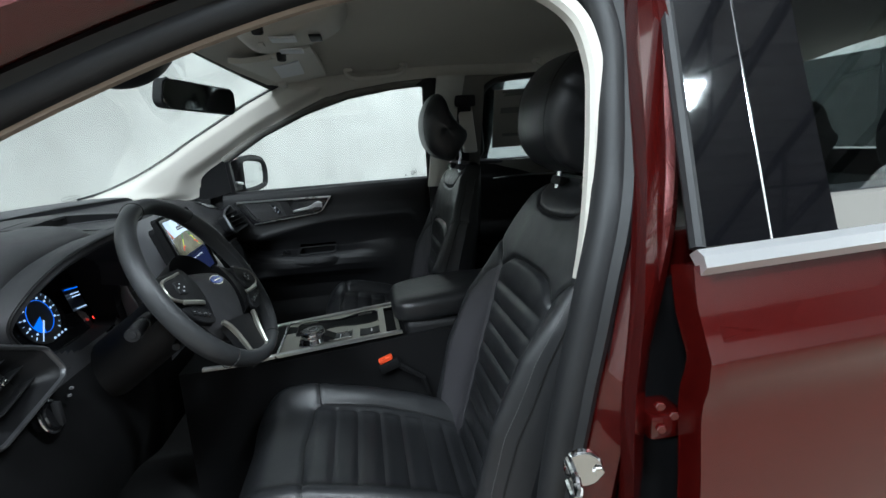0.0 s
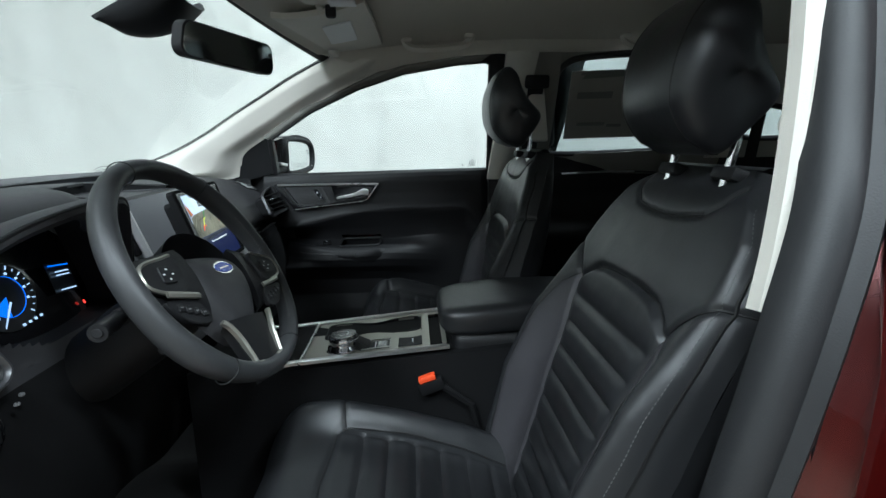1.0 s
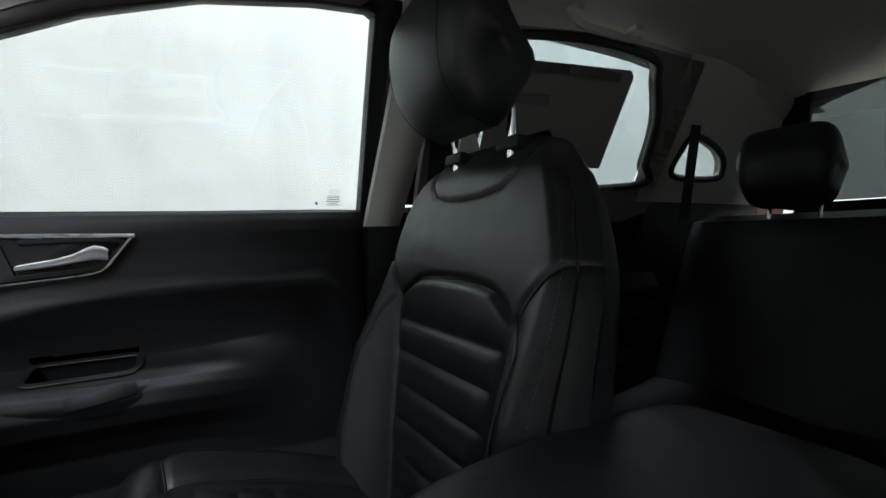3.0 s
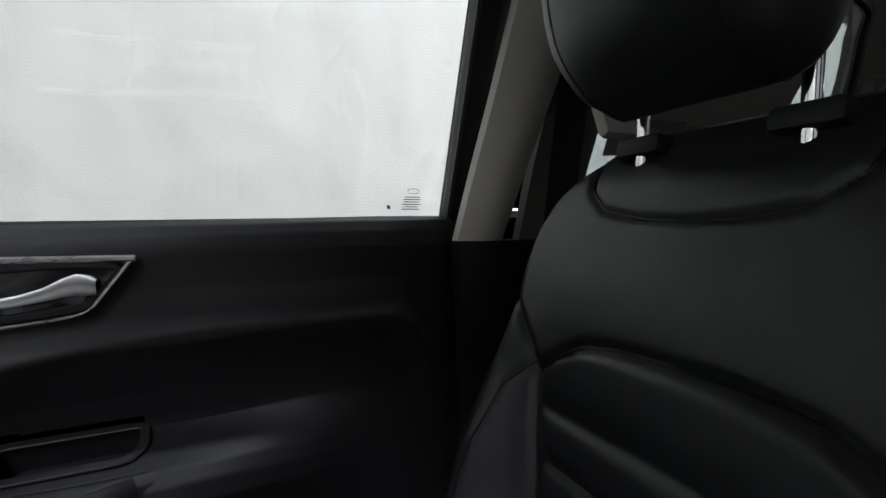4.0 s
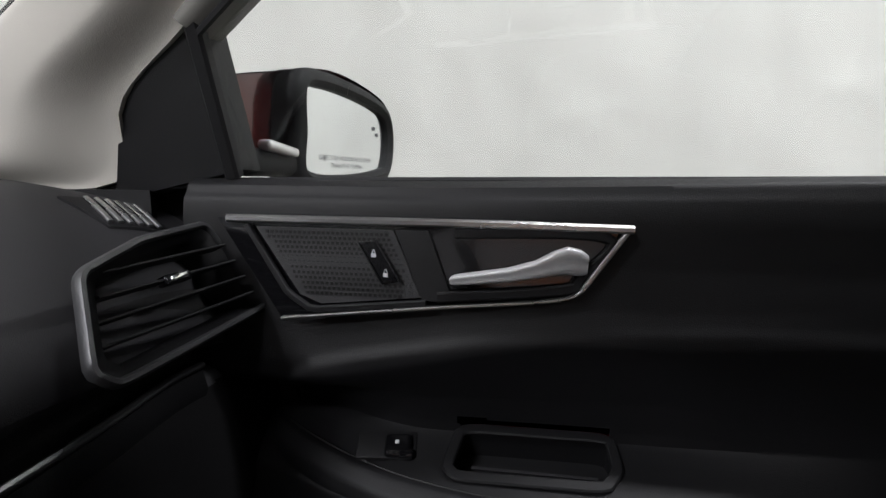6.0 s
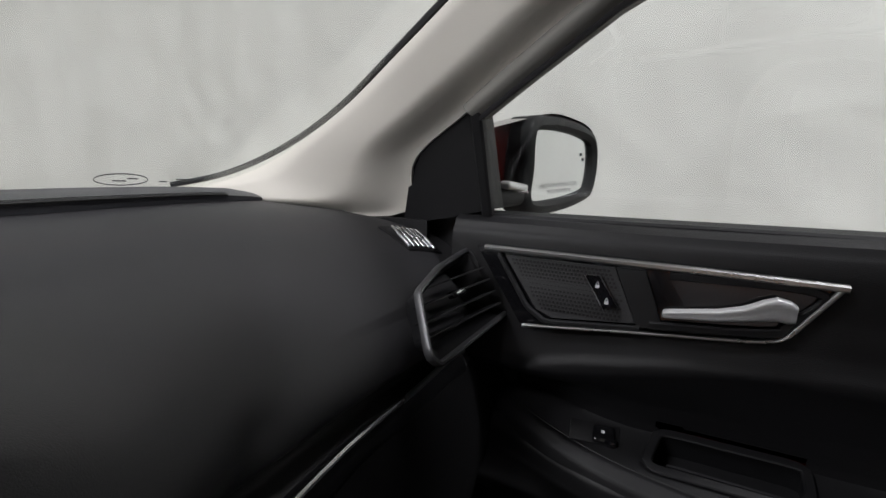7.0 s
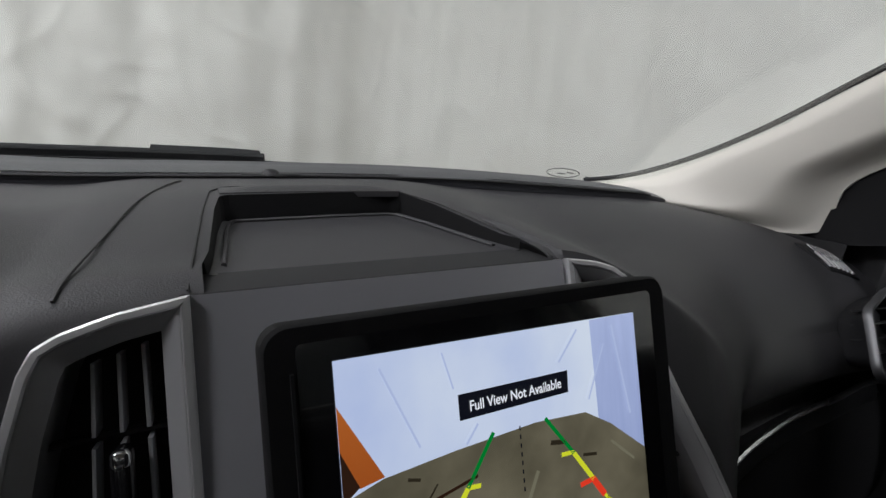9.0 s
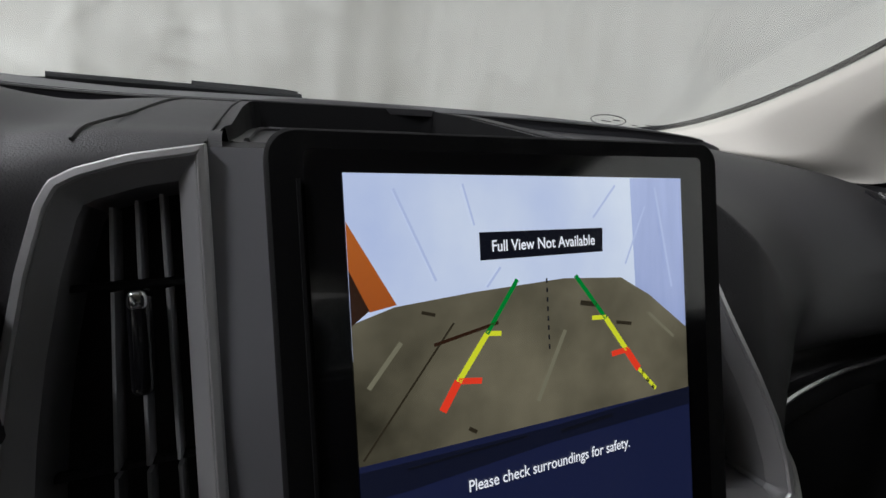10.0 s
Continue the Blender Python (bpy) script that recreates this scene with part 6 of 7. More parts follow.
gauge(-0.014, -0.012, 0.050)
for sg in (-1,):
    for k in range(4):
        part("marker", rbox((0, 0, 0), (0.0045, 0.0035, 0.001), 0), PALE, CL).matrix_local = clm @ pose(-0.006 + 0.011 * k, -0.058 + 0.001 * k, 0.004)
part("info_panel", plate(roundrect(0.056, 0.050, 0.003), 0.001, 0, clm @ pose(0.098, -0.010, 0.004)), mat("dim_display", (0.01, 0.012, 0.02), 0.3), CL)
for k, (y, w, m_) in enumerate(((0.010, 0.048, BLUE), (-0.002, 0.030, PALE), (-0.008, 0.030, PALE), (-0.032, 0.036, PALE))):
    part("info_bar", rbox((0, 0, 0), (w, 0.0022, 0.001), 0), m_, CL).matrix_local = clm @ pose(0.098, y, 0.006)
part("warning_light", disc(0.003, 0.001, 12, 0, clm @ pose(0.122, -0.060, 0.005)), REDL, CL)
# light switch under the side vent
LS = thing("light_switch", "round chrome-edged headlamp switch on the lower dash", "switch")
lm = facing((-0.582, 0.346, 0.975), (0.1, -0.96, 0.26))
part("rim", sweep([lm @ Vector((0.024 * math.cos(k * math.pi / 16), 0.024 * math.sin(k * math.pi / 16), 0)) for k in range(32)], ring(0.003, 8), lm.to_3x3() @ Vector((0, 0, 1)), True), CHROME, LS)
part("dial", disc(0.021, 0.02, 32, 0.002, lm @ pose(0, 0, 0.006)), GLOSSB, LS)
part("grip", rbox(lm @ Vector((0, 0, 0.010)), (0.009, 0.012, 0.038), 0.003), BLACK, LS)
for k in range(2):
    part("button", rbox((-0.525 - 0.009 * k, 0.346, 0.990 - 0.008 * k), (0.006, 0.006, 0.005), 0.002), GREYTXT, LS)

# ---------------------------------------------------------------- centre screen
SC = thing("touchscreen", "portrait touchscreen showing the rear camera picture", "screen")
sm = SETTLE @ facing((0.005, 0.3105, 1.221), (0, -0.9629, 0.27)) @ pose(0, 0, -0.0062)
part("tablet", plate([(x, y - 0.076) for x, y in roundrect(0.200, 0.184, 0.009, 8)], 0.014, 0.0015, sm @ pose(0, 0.0005, 0.0045)), DEEP, SC, "matt black screen case")
part("back_shell", plate([(x, y - 0.084) for x, y in roundrect(0.176, 0.160, 0.012, 8)], 0.024, 0.004, sm @ pose(0, 0, -0.0085)), DEEP, SC)
part("bezel_step", plate([(x, y - 0.074) for x, y in roundrect(0.178, 0.168, 0.003)], 0.002, 0.0006, sm @ pose(0, 0, 0.0048)), GLOSSB, SC)
part("screen_rib", rbox((0, 0, 0), (0.0012, 0.15, 0.002), 0), SOFT, SC).matrix_local = sm @ pose(-0.0905, -0.075, 0.006)


def video_mat(name, c0, c1, axis, strength, speck=0.0, scale=30.0):
    """A lit picture area whose colour runs from c0 to c1."""
    m = glow_mat(name, c0, strength)
    nt = m.node_tree
    tc = nt.nodes.new("ShaderNodeTexCoord")
    sp = nt.nodes.new("ShaderNodeSeparateXYZ")
    rp = nt.nodes.new("ShaderNodeValToRGB")
    nz = nt.nodes.new("ShaderNodeTexNoise")
    nz.inputs["Scale"].default_value, nz.inputs["Detail"].default_value = scale, 5
    mpn = nt.nodes.new("ShaderNodeMapping")
    mpn.inputs["Scale"].default_value = (1, 0.35, 1)
    md = nt.nodes.new("ShaderNodeMath")
    md.operation = "MULTIPLY_ADD"
    md.inputs[1].default_value = speck
    up_ = nt.nodes.new("ShaderNodeMath")
    up_.operation = "MULTIPLY_ADD"
    up_.inputs[1].default_value, up_.inputs[2].default_value = 0.45, 0.275 - speck * 0.5
    nt.links.new(tc.outputs["Generated"], sp.inputs[0])
    nt.links.new(tc.outputs["Generated"], mpn.inputs[0])
    nt.links.new(mpn.outputs[0], nz.inputs["Vector"])
    nt.links.new(nz.outputs["Fac"], md.inputs[0])
    nt.links.new(sp.outputs[axis], up_.inputs[0])
    nt.links.new(up_.outputs[0], md.inputs[2])
    nt.links.new(md.outputs[0], rp.inputs[0])
    rp.color_ramp.elements[0].color, rp.color_ramp.elements[1].color = (*c0, 1), (*c1, 1)
    nt.links.new(rp.outputs[0], nt.nodes["Principled BSDF"].inputs["Emission Color"])
    return m


def shown(name, poly, lift, material, label=""):
    n_ = len(poly)
    Q = [Vector((x, y, 0.0055 + lift)) for x, y in poly]
    me = mesh_of(name, Q + [q - Vector((0, 0, 0.0002)) for q in Q], [tuple(range(n_)), tuple(reversed(range(n_, 2 * n_)))] + [(i, (i + 1) % n_, (i + 1) % n_ + n_, i + n_) for i in range(n_)])
    o = part(name, me, material, SC, label)
    o.matrix_local = sm
    return o


V_SHEET = video_mat("video_white_sheet", (0.44, 0.54, 0.86), (0.86, 0.93, 1.0), 0, 0.95, 1.1, 3.0)
V_SHEET2 = video_mat("video_side_sheet", (0.30, 0.37, 0.66), (0.52, 0.61, 0.92), 1, 0.9, 0.7, 5)
V_FOLD = glow_mat("video_fold_shade", (0.52, 0.61, 0.90), 0.88)
V_FLOOR = video_mat("video_floor", (0.022, 0.020, 0.012), (0.24, 0.215, 0.145), 1, 0.78, 2.3, 2.6)
V_STAIN = glow_mat("video_stain", (0.030, 0.024, 0.014), 0.8)
V_PALE = glow_mat("video_pale_streak", (0.20, 0.19, 0.13), 0.85)
V_NAVY = glow_mat("video_navy", (0.010, 0.014, 0.05), 0.9)
V_DARK = glow_mat("video_bumper", (0.006, 0.008, 0.022), 0.8)
V_OR = video_mat("video_orange", (0.35, 0.07, 0.01), (0.62, 0.17, 0.03), 1, 0.8)
V_BR = glow_mat("video_brown", (0.03, 0.012, 0.006), 0.8)
V_G, V_Y, V_R, V_K, V_W = glow_mat("video_green", (0.0, 0.22, 0.03), 0.9), glow_mat("video_yellow", (0.75, 0.80, 0.03), 0.9), glow_mat("video_red", (0.90, 0.05, 0.02), 0.9), glow_mat("video_black", (0.005, 0.006, 0.012), 0.8), glow_mat("video_white", (0.9, 0.92, 1.0), 0.95)
shown("picture_sheet", [(-0.0765, 0.002), (0.0745, 0.0), (0.0745, -0.070), (-0.0765, -0.060)], 0.0, V_SHEET, "white sheets in the camera picture")
shown("picture_side_sheet", [(0.045, 0.0), (0.0745, 0.0), (0.0745, -0.070), (0.046, -0.046)], 0.0002, V_SHEET2)
shown("picture_floor", [(-0.0765, -0.048), (-0.0614, -0.0437), (-0.0313, -0.0414), (0.009, -0.0396), (0.0379, -0.0416), (0.0532, -0.0503), (0.0745, -0.0670), (0.0745, -0.096), (-0.0765, -0.096)], 0.0004, V_FLOOR, "dark concrete in the camera picture")
shown("picture_post", [(-0.0765, -0.0142), (-0.0607, -0.0430), (-0.0701, -0.0445), (-0.0765, -0.030)], 0.0006, V_OR)
shown("picture_corner", [(-0.0765, -0.030), (-0.0701, -0.0440), (-0.0765, -0.0485)], 0.0006, V_BR)
shown("picture_lower", [(-0.0765, -0.0955), (0.0745, -0.0945), (0.0745, -0.158), (-0.0765, -0.158)], 0.0006, V_NAVY, "dark blue message area")
shown("picture_bumper", [(-0.0765, -0.0975), (-0.03, -0.0975), (0.0, -0.0972), (0.0745, -0.0942), (0.0745, -0.102), (0.0, -0.1035), (-0.06, -0.1075), (-0.0765, -0.1075)], 0.0008, V_DARK)


def stroke(a, b, w, m_, nm="guide_line"):
    d = (Vector(b) - Vector(a)).normalized()
    s_ = Vector((-d.y, d.x)) * w / 2
    shown(nm, [tuple(Vector(a) - s_), tuple(Vector(b) - s_), tuple(Vector(b) + s_), tuple(Vector(a) + s_)], 0.0010, m_)


for pts_, m_, w in (([(-0.0131, -0.0383), (-0.027, -0.0572)], V_G, 0.0017), ([(-0.027, -0.0572), (-0.0394, -0.0730)], V_Y, 0.0022), ([(-0.027, -0.0570), (-0.0210, -0.0577)], V_Y, 0.0018), ([(-0.0394, -0.0727), (-0.046, -0.0825)], V_R, 0.0030), ([(-0.0394, -0.0727), (-0.0300, -0.0740)], V_R, 0.0022), ([(0.0140, -0.0389), (0.0285, -0.0577)], V_G, 0.0017), ([(0.0285, -0.0577), (0.0390, -0.0725)], V_Y, 0.0022), ([(0.0215, -0.0568), (0.0285, -0.0572)], V_Y, 0.0018), ([(0.0387, -0.0722), (0.0451, -0.0813)], V_R, 0.0030), ([(0.0310, -0.0730), (0.0395, -0.0722)], V_R, 0.0022), ([(0.0451, -0.0813), (0.0544, -0.0915)], V_Y, 0.0016)):
    stroke(pts_[0], pts_[1], w, m_)
stroke((-0.075, -0.0935), (-0.040, -0.0515), 0.0007, V_STAIN, "floor_crack")
for a_, b_, w in (((-0.060, -0.0035), (-0.046, -0.036), 0.0009), ((-0.034, -0.002), (-0.030, -0.017), 0.0007), ((0.036, -0.003), (0.024, -0.016), 0.0008), ((0.058, -0.004), (0.066, -0.048), 0.0010), ((0.052, -0.012), (0.040, -0.036), 0.0007), ((-0.020, -0.033), (-0.026, -0.040), 0.0008)):
    stroke(a_, b_, w, V_FOLD, "sheet_fold")
for a_, b_, w in (((0.008, -0.060), (-0.006, -0.086), 0.0016), ((-0.060, -0.056), (-0.072, -0.070), 0.0016), ((0.052, -0.058), (0.066, -0.070), 0.0012)):
    stroke(a_, b_, w, V_PALE, "floor_sheen")
for a_, b_, w in (((-0.036, -0.0905), (-0.033, -0.0925), 0.0014), ((0.016, -0.050), (0.024, -0.0515), 0.0020), ((-0.052, -0.0465), (-0.047, -0.0480), 0.0012), ((0.034, -0.060), (0.042, -0.0615), 0.0014)):
    stroke(a_, b_, w, V_STAIN, "floor_spot")
stroke((-0.060, -0.1000), (-0.012, -0.0985), 0.0009, V_K, "bumper_edge")
stroke((0.004, -0.1000), (0.030, -0.0985), 0.0016, V_K, "bumper_edge")
stroke((-0.048, -0.0585), (-0.022, -0.0535), 0.0012, V_BR, "floor_stain")
for k in range(3):
    stroke((0.0464 + 0.0031 * k, -0.0828 - 0.0034 * k), (0.0477 + 0.0031 * k, -0.0842 - 0.0034 * k), 0.0018, V_K, "dash_mark")
for k in range(8):
    y = -0.0388 - 0.0037 * k
    stroke((0.0002, y), (0.0002, y - 0.0018), 0.0006, V_K, "centre_mark")
mb = shown("message_box", [(-0.0283, -0.0197), (0.0283, -0.0203), (0.0279, -0.0300), (-0.0283, -0.0300)], 0.0012, V_K)
words("Full View Not Available", 0.0051, sm @ pose(0, -0.0252, 0.0072) @ Matrix.Diagonal((0.98, 1.18, 1, 1)), V_W, SC, bold=0.012)
words("Please check surroundings for safety.", 0.0052, sm @ pose(0.0005, -0.1118, 0.00665) @ Matrix.Diagonal((0.98, 1.18, 1, 1)), V_W, SC, bold=0.008)
# end caps that meet the doors
for sg in (1, -1):
    part("end_cap", slab(10, 20, lambda u, v: Vector((sg * (0.80 - 0.01 * u), 0.36 + 0.55 * u, 1.172 - 0.005 * u - 0.60 * v)), (0.02 * sg, 0, 0)), SOFT, DB)
for e in (DB, CL):
    settle(e)


# ---------------------------------------------------------------- centre console
CO = thing("centre_console", "grey satin centre console with cup holders and rotary shifter", "console")


def con(x, y, lift=0.0):
    return Vector((x, y, 0.818 + 0.085 * (0.12 - y) + lift))


body = [(-0.135, -0.48), (-0.125, -0.60), (0.125, -0.60), (0.135, -0.48), (0.125, -0.2), (0.122, 0.12), (0.118, 0.36), (-0.118, 0.36), (-0.122, 0.12), (-0.125, -0.2)]
bt = [con(x, min(0.14, y)) - Vector((0, 0, 0.012)) for x, y in body]
bt = [Vector((p.x, y, p.z)) for p, (x, y) in zip(bt, body)]
bb = [Vector((x * 1.12, y, 0.40)) for x, y in body]
# side walls near-black: the dark of the footwell is in their colour
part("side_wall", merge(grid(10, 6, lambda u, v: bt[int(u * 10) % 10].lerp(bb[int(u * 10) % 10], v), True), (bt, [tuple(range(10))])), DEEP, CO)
# plate with openings, as bars and a deck
deck = [(-0.110, 0.122), (0.110, 0.122), (0.112, -0.205), (-0.112, -0.205)]
for nm, x0, x1, y0, y1 in (("deck_left", -0.112, -0.004, -0.168, 0.118), ("deck_front", -0.004, 0.112, 0.088, 0.118), ("deck_right", 0.092, 0.112, -0.168, 0.088), ("deck_rear", -0.112, 0.112, -0.206, -0.196), ("deck_bridge", -0.004, 0.092, -0.168, -0.150), ("deck_rear_left", -0.112, -0.098, -0.196, -0.168), ("deck_rear_right", 0.096, 0.112, -0.196, -0.168)):
    part(nm, slab(16, 16, lambda u, v: con(x0 + (x1 - x0) * u, y0 + (y1 - y0) * v), (0, 0, -0.006)), CONSOLE, CO)
# cup holders in one waisted well
well = [(0.002, 0.082), (0.045, 0.086), (0.088, 0.082), (0.092, 0.03), (0.078, -0.012), (0.076, -0.045), (0.092, -0.09), (0.088, -0.142), (0.045, -0.148), (0.004, -0.142), (0.0, -0.09), (0.014, -0.045), (0.016, -0.012), (0.0, 0.03)]
wl = curve([con(x, y, 0.0) for x, y in well], 80, True)
part("well_fill", slab(14, 30, lambda u, v: con(-0.003 + 0.095 * u, -0.149 + 0.236 * v, -0.055), (0, 0, -0.004)), BLACK, CO)
part("well_wall", grid(80, 6, lambda u, v: wl[int(u * 80) % 80] + Vector((0, 0, -0.06 * v)), True), BLACK, CO)


part("well_deck", grid(80, 2, lambda u, v: wl[int(u * 80) % 80] if v < 0.5 else con(-0.004 if wl[int(u * 80) % 80].x < 0.045 else 0.092, wl[int(u * 80) % 80].y, 0.0), True), CONSOLE, CO)
part("well_rim", sweep(wl, rect(0.0025, 0.002), (0, 0, 1), True), SOFT, CO)
for cy_, in ((0.035,), (-0.098,)):
    part("cup_ring", sweep([con(0.046 + 0.037 * math.cos(k * math.pi / 16), cy_ + 0.037 * math.sin(k * math.pi / 16), -0.045) for k in range(32)], rect(0.003, 0.02), (0, 0, 1), True), GLOSSB, CO)
    for a in (40, 140, 220, 320):
        part("cup_tab", rbox(con(0.046 + 0.036 * math.cos(radians(a)), cy_ + 0.036 * math.sin(radians(a)), -0.022), (0.010, 0.006, 0.014), 0.002, 1, pose(0, 0, 0, 0, 0, a + 90)), SOFT, CO)
part("cup_bridge", rbox(con(0.046, -0.028, -0.02), (0.062, 0.022, 0.010), 0.004), CONSOLE, CO)
# bright rails along both sides and the front tray
for sg in (-1, 1):
    part("side_rail", sweep(curve([(sg * 0.122, 0.30, 0.812), con(sg * 0.118, 0.20, 0.002), con(sg * 0.114, 0.12, 0.003), con(sg * 0.116, -0.04, 0.003), con(sg * 0.118, -0.21, 0.003)], 40), [(-0.007, -0.004), (0.007, -0.004), (0.007, 0.002), (0.003, 0.005), (-0.003, 0.005), (-0.007, 0.002)], (0, 0, 1)), SILVER, CO, "bright satin edge rail")
part("front_rail", sweep(lines([con(-0.108, 0.119, 0.002), con(0.108, 0.119, 0.002)], 8), rect(0.006, 0.004, 0.001), (0, 0, 1)), SILVER, CO)
part("front_tray", slab(10, 10, lambda u, v: Vector((-0.108 + 0.216 * u, 0.125 + 0.20 * v, 0.765 + 0.02 * v)), (0, 0, -0.004)), BLACK, CO)
for x in (-0.03, 0.0):
    part("tray_card", rbox((x - 0.05, 0.15, 0.79), (0.022, 0.004, 0.04), 0.001, 1, pose(0, 0, 0, 25, 0, 0)), PAPER, CO)
# rotary shifter
kp = con(-0.062, 0.030)
kn = part("shift_knob", disc(0.040, 0.006, 40, 0.002, facing(kp + Vector((0, 0, 0.005)), (0, 0.085, 1), (0, 1, 0))), CHROME, CO, "chrome rotary shift dial")
part("knob_skirt", grid(48, 8, lambda u, v: kp + Vector((math.cos(6.2832 * u), math.sin(6.2832 * u), 0)) * table([(0, 0.038), (0.2, 0.036), (0.35, 0.032), (0.5, 0.0335), (0.8, 0.0335), (0.9, 0.032), (1, 0.030)], v)[0] + Vector((0, 0, 0.006 + 0.030 * v)), True), CHROME, kn)
part("knob_face", disc(0.0295, 0.003, 40, 0.001, facing(kp + Vector((0, 0, 0.0365)), (0, 0.085, 1), (0, 1, 0))), GLOSSB, kn)
part("knob_ring", sweep([kp + Vector((0.012 * math.cos(k * math.pi / 12), 0.012 * math.sin(k * math.pi / 12), 0.0372)) for k in range(24)], rect(0.0015, 0.001), (0, 0, 1), True), SILVER, kn)
part("knob_cowl", sweep(curve([con(-0.062, 0.0, 0.018), con(-0.062, -0.014, 0.010), con(-0.062, -0.028, 0.002)], 10), [(-0.022, -0.012), (0.022, -0.012), (0.02, 0.004), (-0.02, 0.004)], (0, 0, 1)), BLACK, CO)
# gear indicator panel and parking-brake switch
part("gear_panel", slab(4, 8, lambda u, v: con(-0.085 + 0.04 * u, -0.075 + 0.062 * v, 0.0025), (0, 0, -0.003)), BLACK, CO)
part("gear_frame", sweep([con(x, y, 0.003) for x, y in ((-0.087, -0.012), (-0.087, -0.077), (-0.043, -0.077), (-0.043, -0.012))], rect(0.0028, 0.0025, 0.0008), (0, 0, 1)), CHROME, CO)
part("gear_gloss", slab(3, 4, lambda u, v: con(-0.080 + 0.030 * u, -0.070 + 0.022 * v, 0.0035), (0, 0, -0.002)), GLOSSB, CO)
part("gear_mark", slab(2, 2, lambda u, v: con(-0.078 + 0.026 * u, -0.044 + 0.002 * v, 0.004), (0, 0, -0.001)), WHITETXT, CO)
part("brake_switch", slab(4, 6, lambda u, v: con(-0.088 + 0.044 * u, -0.150 + 0.054 * v, 0.004 - 0.002 * math.sin(math.pi * v)), (0, 0, -0.003)), BLACK, CO)
part("brake_mark", slab(2, 2, lambda u, v: con(-0.076 + 0.020 * u, -0.130 + 0.003 * v, 0.0045), (0, 0, -0.001)), WHITETXT, CO)
part("rear_slot", slab(6, 3, lambda u, v: con(-0.098 + 0.194 * u, -0.196 + 0.028 * v, -0.05), (0, 0, -0.003)), SEAM, CO)
part("slot_sides", merge(*[grid(2, 2, lambda u, v, a=a, b=b: con(*(a if u < 0.5 else b), -0.05 * v)) for a, b in (((-0.098, -0.196), (0.096, -0.196)), ((0.096, -0.196), (0.096, -0.168)), ((0.096, -0.168), (-0.098, -0.168)), ((-0.098, -0.168), (-0.098, -0.196)))]), SEAM, CO)


# armrest lid
def lid(u, v):
    a, b = 2 * math.pi * u, v
    t = b * math.pi
    c_, s_ = math.cos(a), math.sin(a)
    rad = max(0, math.sin(t)) ** 0.28
    hh = -math.copysign(abs(math.cos(t)) ** 0.6, math.cos(t))
    x = 0.118 * math.copysign(abs(c_) ** 0.35, c_) * rad
    y = -0.385 + 0.195 * math.copysign(abs(s_) ** 0.4, s_) * rad
    return Vector((x, y, 0.893 + 0.037 * hh + 0.012 * step(-0.2, -0.4, y)))


part("armrest_lid", grid(64, 26, lid, True), LEATHER, CO, "padded black leather armrest lid")
part("armrest_box", rbox((0, -0.40, 0.82), (0.222, 0.36, 0.10), 0.02, 3), SOFT, CO)
# belt buckle beside the seat
BK = thing("belt_buckle", "black seat belt buckle with an orange-red release button", "seat belt", "belt buckles")
part("buckle_body", rbox((-0.143, -0.168, 0.768), (0.020, 0.058, 0.030), 0.006, 2, pose(0, 0, 0, -19, 0, 0)), DEEP, BK)
part("release_button", rbox((-0.144, -0.158, 0.787), (0.018, 0.038, 0.013), 0.003, 2, pose(0, 0, 0, -19, 0, 0)), ORANGEP, BK, "orange-red release button")
part("stalk", tube([(-0.143, -0.190, 0.768), (-0.146, -0.255, 0.72), (-0.148, -0.29, 0.56)], 0.009, 8), DEEP, BK)

# ---------------------------------------------------------------- steering wheel
SW = thing("steering_wheel", "black leather steering wheel with silver spoke trim and buttons", "steering wheel")
tilt = 31
wm = Matrix.Translation((-0.362, 0.171, 1.100)) @ facing((0, 0, 0), (-0.03, -math.cos(radians(tilt)), math.sin(radians(tilt)))) @ pose(0, 0, 0, 0, 0, -14)


def wp(x, y, z=0.0):
    return wm @ Vector((x, y, z))


def rim(u, v):
    a, b = 2 * math.pi * u, 2 * math.pi * v
    R = 0.178
    grip = 0.0022 * (math.exp(-(((a % math.pi) - 0.75) / 0.35) ** 2))
    r1, r2 = 0.0142 + grip, 0.0172 + grip
    c_, s_ = math.cos(a), math.sin(a)
    rr = R + r1 * math.cos(b)
    flat = 0.96 if s_ < -0.8 else 1.0
    return wp(rr * c_, rr * s_ * (1 if s_ > 0 else 1 - 0.03 * s_ * s_), r2 * math.sin(b))


part("rim", grid(120, 20, rim, True, True), leather_mat("wheel_leather", (0.034, 0.035, 0.037), 0.48), SW, "smooth dark leather rim")
for a in (-58, 238, 62, 118):
    part("rim_joint", sweep([wp((0.178 + 0.0166 * math.cos(b * math.pi / 10)) * math.cos(radians(a)), (0.178 + 0.0166 * math.cos(b * math.pi / 10)) * math.sin(radians(a)), 0.0196 * math.sin(b * math.pi / 10)) for b in range(20)], ring(0.0009, 5), wm.to_3x3() @ Vector((-math.sin(radians(a)), math.cos(radians(a)), 0)), True), SEAM, SW)
bits = []
for k in range(46):
    a = -0.75 + 1.35 * k / 45
    p = lambda aa, zz: wp((0.178 - 0.0136) * math.cos(aa), (0.178 - 0.0136) * math.sin(aa), zz)
    bits.append(tube([p(a, 0.008), p(a + 0.014, 0.012)], 0.0008, 4))
part("rim_stitches", merge(*bits), STITCH, SW, kind="stuff")


